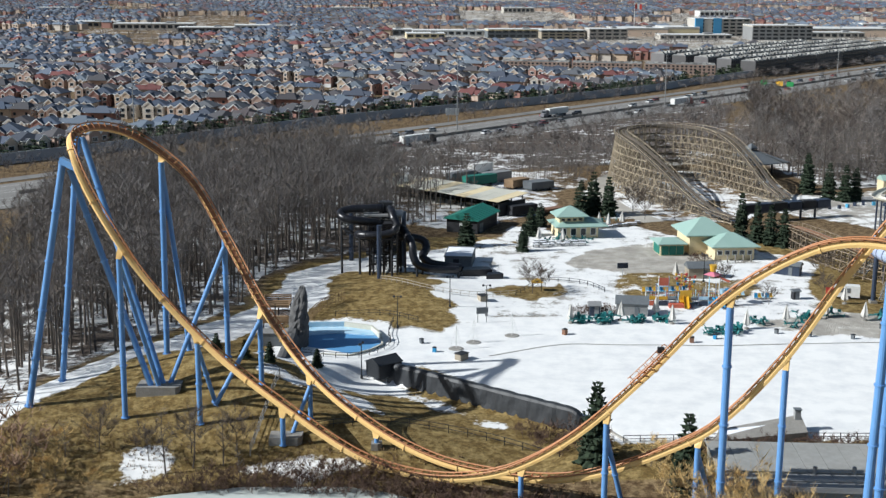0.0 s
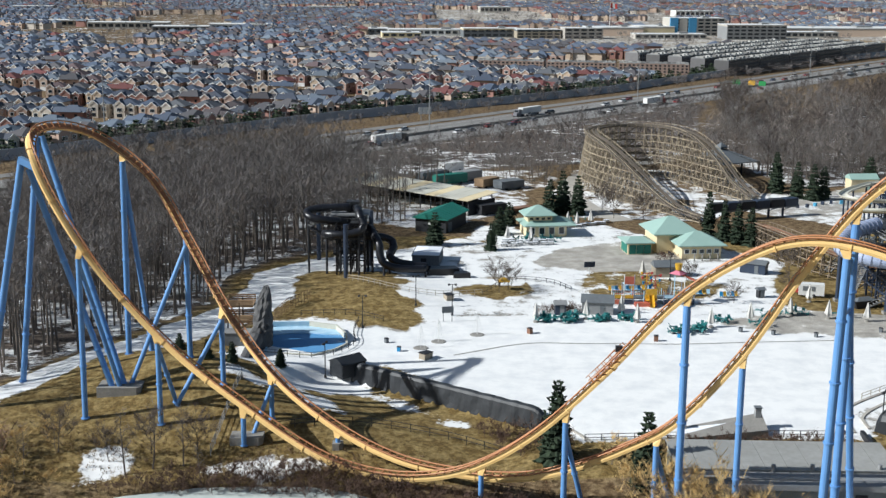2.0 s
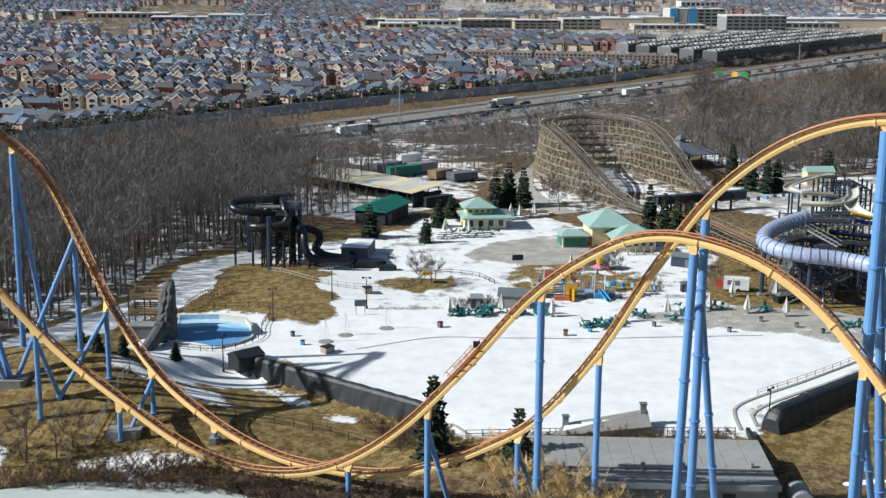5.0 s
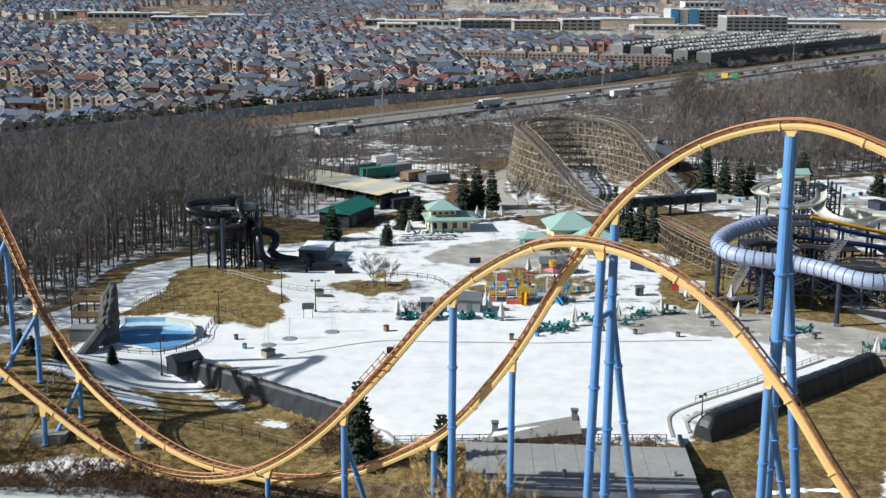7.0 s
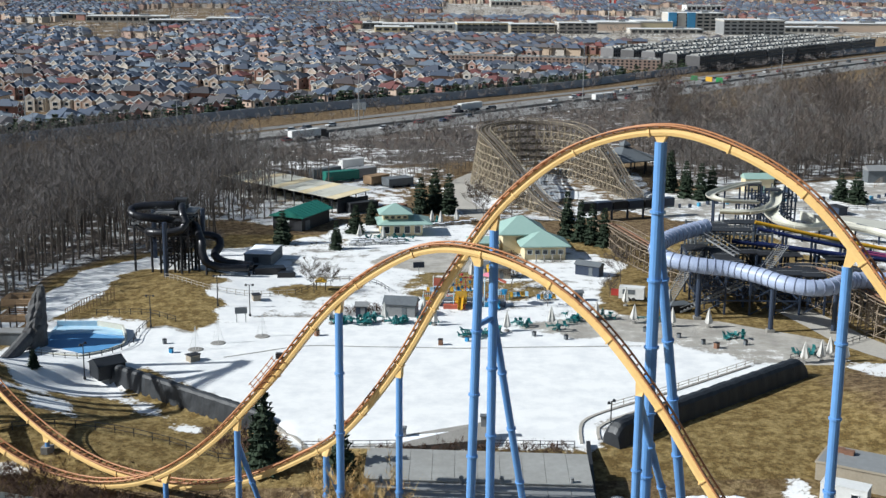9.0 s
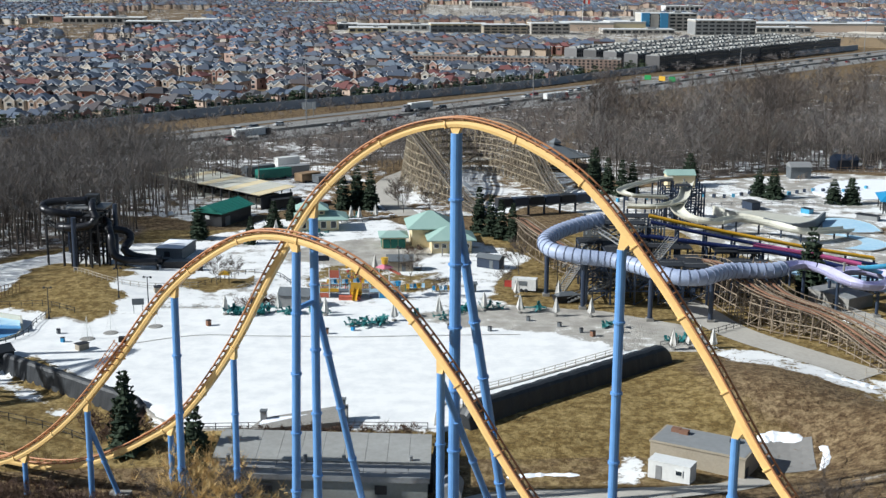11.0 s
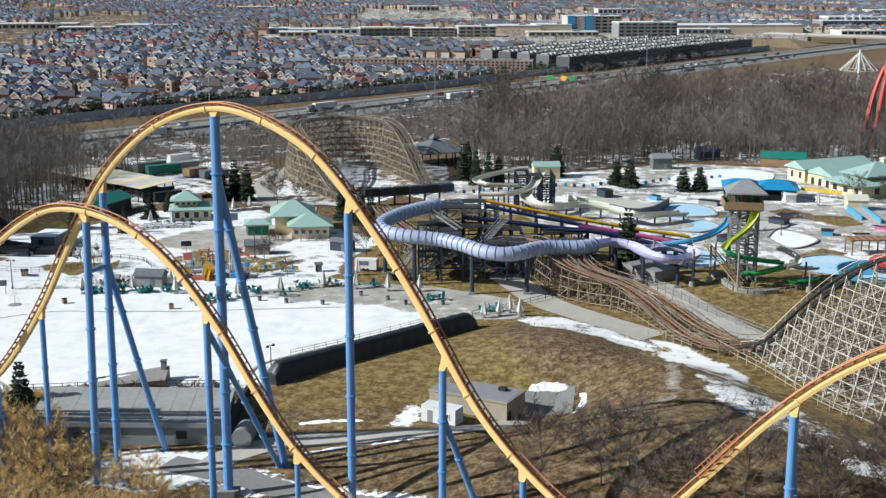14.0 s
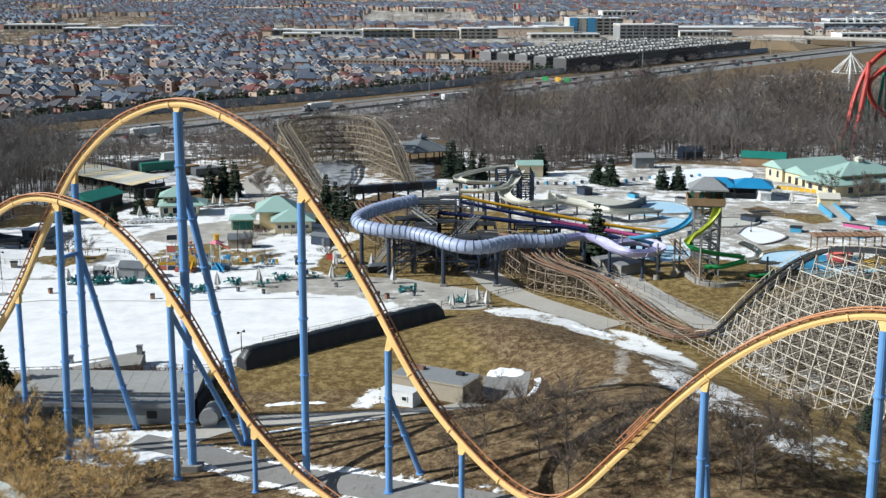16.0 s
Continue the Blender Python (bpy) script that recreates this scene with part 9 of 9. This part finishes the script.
for k in range(34):
    x = 104 + 3.1 * k
    c = thing("chair_stack", (x, 372 + 0.28 * (x - 104) + 2 * math.sin(k), 0), 20 * k, "dark stack of folded pool chairs", "chairs", "chair stacks")
    part("folded_seat", Geo().box((0, 0, 0.55), (0.9, 0.8, 1.1)), M_NAVY if k % 3 else M_SKYBLUE, c)

# red looping coaster at the edge of the wood
rc = thing("red_coaster", label="red steel coaster loop on green lattice supports", category="roller coaster")
RED = [(273, 462, 1), (279, 466, 10), (283, 470, 22), (288, 472, 33), (296, 473, 40), (305, 474, 41), (312, 474, 36), (314, 474, 26), (308, 473, 17), (298, 471, 14), (290, 469, 20), (288, 468, 28), (294, 467, 34)]
pts, ups = spline(RED, 1.0)
part("spine", Geo().sweep(pts, ups, circle(0.95, 8)), M_RED, rc)
for side in (-1.0, 1.0):
    part("rail", Geo().sweep([p + Vector((0, side, 0.9)) for p in pts], ups, circle(0.3, 6)), M_RED, rc)
pts2, ups2 = spline([(287, 468, 36), (286.5, 467, 30), (285.5, 466.5, 24), (283.5, 465.5, 12), (281, 464, 1)], 1.0)
part("spine", Geo().sweep(pts2, ups2, circle(1.0, 8)), M_RED, rc)
tr_ = Geo()
for p in pts[::2]:
    tr_._beam(p + Vector((0, -1, 0.7)), p + Vector((0, 1, 0.7)), 0.3, 0.3)
tagged(part("tie_run", tr_, M_RED, rc), kind="stuff")
for x, y, h in ((279, 468, 13), (284, 472, 23), (289, 474, 34), (297, 475, 39), (305, 476, 40), (312, 476, 35)):
    for dx in (-3, 3):
        part("support", Geo().pipe((x + dx, y + 3, 0), (x, y, h), 0.8, 0.6, 8), M_TEAL, rc, "dark green support leg")
    for z in np.arange(5, h, 6):
        part("brace", Geo()._beam(Vector((x - 3 * (1 - z / h), y + 3 * (1 - z / h), z)), Vector((x + 3 * (1 - z / h), y + 3 * (1 - z / h), z)), 0.4, 0.4), M_RED, rc)


# ---- black slide tower, basin and rock ----
bt = thing("slide_tower", label="dark slide tower with stairs and steel legs on the grass mound", category="slide tower")
for x, y in ((-22.5, 302), (-14.5, 279.2), (-9.4, 296)):
    part("leg", Geo().pipe((x, y, hz(x, y)), (x, y, 13.5), 0.55, 0.55, 10), M_NAVY, bt)
for z in (5, 8.5, 12):
    part("deck", Geo().box((-14.5, 290, z), (7, 6, 0.3)), M_DARK, bt)
    for sx in (-3.5, 3.5):
        part("handrail", Geo()._beam(Vector((-14.5 + sx, 287, z + 1.1)), Vector((-14.5 + sx, 293, z + 1.1)), 0.1, 0.1), M_DARK, bt)
    part("brace", Geo()._beam(Vector((-18, 287, z - 3)), Vector((-11, 287, z)), 0.2, 0.2), M_DARK, bt)
    part("brace", Geo()._beam(Vector((-11, 287, z - 3)), Vector((-18, 287, z)), 0.2, 0.2), M_DARK, bt)
part("platform", Geo().box((-14, 291, 14), (9, 7, 0.4)), M_GREY, bt)
part("cabin", Geo().box((-13.5, 292, 15.4), (3, 2.6, 2.4)), M_DARK, bt)
stairs(bt, (-23.5, 286.5, 11.5), (-17.5, 288.5, 14.2), 1.8, M_GREY)
stairs(bt, (-18, 286, 8.5), (-23.5, 286.5, 11.5), 1.8, M_DARK)
for side in (-4.4, 4.4):
    part("handrail", Geo()._beam(Vector((-14 + side, 287.6, 15.2)), Vector((-14 + side, 294.4, 15.2)), 0.1, 0.1), M_GREY, bt)
scaffold("slide_tower", -17, -10.6, 285, 295.5, 12.6, M_BLACKTUBE, "black steel frame of the winding tube slides", 9, 3.2)
BLACK1 = [(-14, 290, 15.5), (-17, 289.5, 15.4), (-21, 289, 15.3), (-23.8, 288, 14.8), (-23.2, 286, 13.9), (-20, 285.5, 13.3), (-16, 287, 12.6), (-12.5, 290, 11.6), (-9.5, 289, 10.6), (-8.2, 285.5, 9.6), (-7, 283, 7.8), (-6.8, 282.4, 5.6), (-5.8, 281.8, 3.8), (-3.2, 281.6, 2.9), (0, 281.8, 2.6), (3.6, 282.6, 2.4)]
BLACK2 = [(-12.6, 290, 15.2), (-12.0, 286.5, 15.4), (-11.3, 284, 14), (-10.6, 283.4, 12.5), (-11.4, 283, 11.2), (-14.2, 282.6, 10.5), (-17.9, 283.2, 10.3), (-19.6, 285, 10.1), (-18.6, 287.6, 9.6), (-14.5, 288.6, 9.0), (-9.5, 289.4, 8.6), (-6.4, 290, 8.3), (-4.4, 289.4, 7.6), (-3.9, 287.6, 6.2), (-4.8, 285.6, 4.9), (-2.8, 284.4, 3.6), (1.2, 284.8, 2.8), (4.2, 285, 2.4)]
for line in (BLACK1, BLACK2):
    sl = tube_slide("tube_slide", line, 0.92, M_BLACKTUBE, "black enclosed tube slide winding round its tower", 2.4, M_DARK, 12)
    legs(sl, line, 9, 0.28, M_DARK, 0.9, False)
for k, (x, y, w, d, h) in enumerate(((8, 287, 7, 4, 1.6), (3, 290, 5, 3, 1.4), (12, 284, 4, 3, 1.2))):
    solo("black_cover", Geo().prism([(x - w / 2, y - d / 2), (x + w / 2, y - d / 2 + 1), (x + w / 2 - 1, y + d / 2), (x - w / 2 + 0.5, y + d / 2 - 0.5)], hz(x, y) - 0.2, hz(x, y) + h), M_BLACKTUBE, "black tarpaulin over the end of a tube slide", "cover")

# blue basin
BASIN = [(-27.4, 242), (-19.6, 242.5), (-14, 240), (-11.8, 234), (-11.5, 230.5), (-13.6, 226.7), (-17.4, 223.2), (-26.2, 224.8)]
solo("basin", Geo().prism(BASIN, -0.8, 0.1), M_BASINBLUE, "mid-blue drained children's basin", "pool", kind="structure")
solo("basin", Geo().prism([(-27.3, 241.8), (-19.6, 242.3), (-14.2, 239.8), (-13.0, 236.4), (-15, 236.6), (-18.5, 237.6), (-22, 237.7), (-26.7, 236.2)], -0.8, 0.3), M_POOLBLUE, "pale blue shallow ledge of the drained basin", "pool", kind="structure")
bw = thing("basin_wall", label="pale blue wall of the drained basin", category="pool wall", kind="structure")
for k, ((ax, ay), (bx, by)) in enumerate(zip(BASIN, BASIN[1:] + BASIN[:1])):
    back = k < 3
    part("rim", Geo()._beam(Vector((ax, ay, 0.6 if back else 0.2)), Vector((bx, by, 0.6 if back else 0.2)), 0.4, 1.3 if back else 0.4), M_POOLBLUE if k in (0, 7) else M_PALE, bw)


def rock_fin():
    rnd = random.Random(12)
    g, n, vs, fs = Geo(), 20, [], []
    rings = 16
    for j in range(rings):
        t = j / (rings - 1)
        rx, ry = 1.9 * (1 - t) ** 0.6 + 0.5, 2.9 * (1 - t) ** 0.6 + 0.55
        cx, cy = -28.0 + 1.5 * t, 229 + 2.0 * t
        for i in range(n):
            k = rnd.uniform(0.84, 1.14) + 0.1 * math.sin(3 * i * 6.283 / n + 5 * t)
            vs.append((cx + rx * k * math.cos(6.283 * i / n), cy + ry * k * math.sin(6.283 * i / n), -0.3 + 11.6 * t + rnd.uniform(-0.25, 0.25)))
    for j in range(rings - 1):
        fs += [(j * n + i, j * n + (i + 1) % n, (j + 1) * n + (i + 1) % n, (j + 1) * n + i) for i in range(n)]
    fs.append(tuple(range((rings - 1) * n, rings * n)))
    solo("artificial_rock", g.add(vs, fs), M_ROCK, "tall dark sculpted rock fin beside the basin", "rock")


rock_fin()
rp = Geo()
pts, ups = spline([(-28, 226, 2.5), (-28.5, 221, 1.5), (-28.8, 216, 0.8), (-28.5, 212, 0.6)], 0.6)
solo("rock_tunnel", rp.sweep(pts, ups, circle(1.3, 12)), M_ROCK, "dark rock-clad slide tunnel below the fin", "rock")
dk = thing("timber_deck", (-32, 235, 0), 0, "two-level cedar deck on thin dark posts beside the rock", "deck")
for z, w in ((3.8, 6.2), (6.9, 5.2)):
    part("deck", Geo().box((0, 0, z), (w, 5, 0.25)), M_WOODDECK, dk)
    for cx, cy, sx, sy in ((0, -2.5, w, 0.1), (-w / 2, 0, 0.1, 5), (0, 2.5, w, 0.1)):
        for dz in (0.35, 0.75, 1.1):
            part("rail_board", Geo().box((cx, cy, z + dz), (sx, sy, 0.26)), M_WOODDECK, dk, "cedar railing board")
for cx in (-3.0, 0, 3.0):
    for cy in (-2.4, 2.4):
        part("post", Geo().box((cx, cy, 3.7), (0.22, 0.22, 7.8)), M_DARK, dk)
stairs(dk, (-2.6, -2.2, 0.2), (2.4, -2.2, 3.8), 1.1, M_WOODDECK)
part("store", Geo().box((0.5, -4.6, 1.3), (6, 3, 2.6)), M_SLATE, dk)
part("store_roof", Geo().box((0.5, -4.6, 2.7), (6.3, 3.3, 0.2)), M_GREY, dk)
fence([(-27, 246), (-25, 254), (-21, 260)], 2.6, 0.9, M_WOODDECK, "curved brown timber fence by the snowy path", rails=3, name="timber_fence")


# ---- lamps and trim brakes ----
def lamp_post(x, y, h=6.5, heads=2):
    ob = thing("lamp_post", (x, y, hz(x, y)), 20 * x, "dark double-headed park lamp post", "lamp post", "park lamps")
    part("pole", Geo().pipe((0, 0, 0), (0, 0, h), 0.12, 0.08, 8), M_DARK, ob)
    part("base", Geo().pipe((0, 0, 0), (0, 0, 0.5), 0.28, 0.22, 10), M_DARK, ob)
    for s in (-1, 1)[:heads]:
        arm = part("arm", Geo()._beam(Vector((0, 0, h)), Vector((0.7 * s, 0, h + 0.1)), 0.08, 0.08), M_DARK, ob)
        part("lamp_head", Geo().pipe((0.7 * s, 0, h - 0.15), (0.7 * s, 0, h + 0.2), 0.28, 0.18, 10), M_DARK, arm)


for x, y in ((-14.5, 216), (74.5, 185), (9, 251), (-9, 242), (1.5, 256), (60, 282), (96, 272), (150, 300), (200, 306)):
    lamp_post(x, y)


def brake_run(i0, i1):
    """A trim brake with an orange service walkway hung on both sides of the track."""
    ob = thing("brake_walkway", label="orange steel service walkway along the coaster track", category="walkway")
    for side in (-1, 1):
        line = [rail_frames[i][0] + rail_frames[i][3] * (1.5 * side) + rail_frames[i][2] * 0.2 for i in range(i0, i1)]
        up = [rail_frames[i][2] for i in range(i0, i1)]
        part("walkway", Geo().sweep(line, up, [(-0.45, 0), (0.45, 0), (0.45, 0.08), (-0.45, 0.08)]), M_RAIL, ob)
        for z in (0.6, 1.1):
            part("handrail", Geo().sweep([p + u * z for p, u in zip(line, up)], up, circle(0.06, 6)), M_RAIL, ob)
        for i in range(i0, i1, 2):
            p, d, u, s = rail_frames[i]
            q = p + s * (1.9 * side)
            part("stanchion", Geo()._beam(q + u * 0.2, q + u * 1.3, 0.09, 0.09), M_RAIL, ob)
            part("bracket", Geo()._beam(p - u * 0.3, q + u * 0.2, 0.12, 0.16), M_RAIL, ob)
    p, d, u, s = rail_frames[i0]
    part("brake_box", Geo().box(tuple(p + u * 1.0 - s * 0.3), (0.9, 0.7, 0.7)), M_DARK, ob)


def index_near(x, y, z):
    return min(range(len(rail_frames)), key=lambda i: (rail_frames[i][0] - Vector((x, y, z))).length)


k = index_near(27.5, 159.4, 18.2)
brake_run(k - 5, k + 5)
k = index_near(134.2, 103.5, 17.8)
brake_run(k - 5, k + 4)
# footings of the high turn
for x, y, w, d in ((-46.2, 196.6, 7, 4), (-24, 183.4, 5, 3), (-10, 181.8, 1.6, 1.6), (73.1, 140.9, 3, 2.6), (91.2, 131.2, 2.4, 2.4), (25.5, 164.5, 3, 2)):
    part("footing", Geo().prism([(x - w / 2, y - d / 2), (x + w / 2 - 0.6, y - d / 2), (x + w / 2, y - d / 2 + 0.6), (x + w / 2, y + d / 2), (x - w / 2, y + d / 2)], hz(x, y) - 0.8, hz(x, y) + 0.9), M_CONC, coaster, "pale concrete footing")
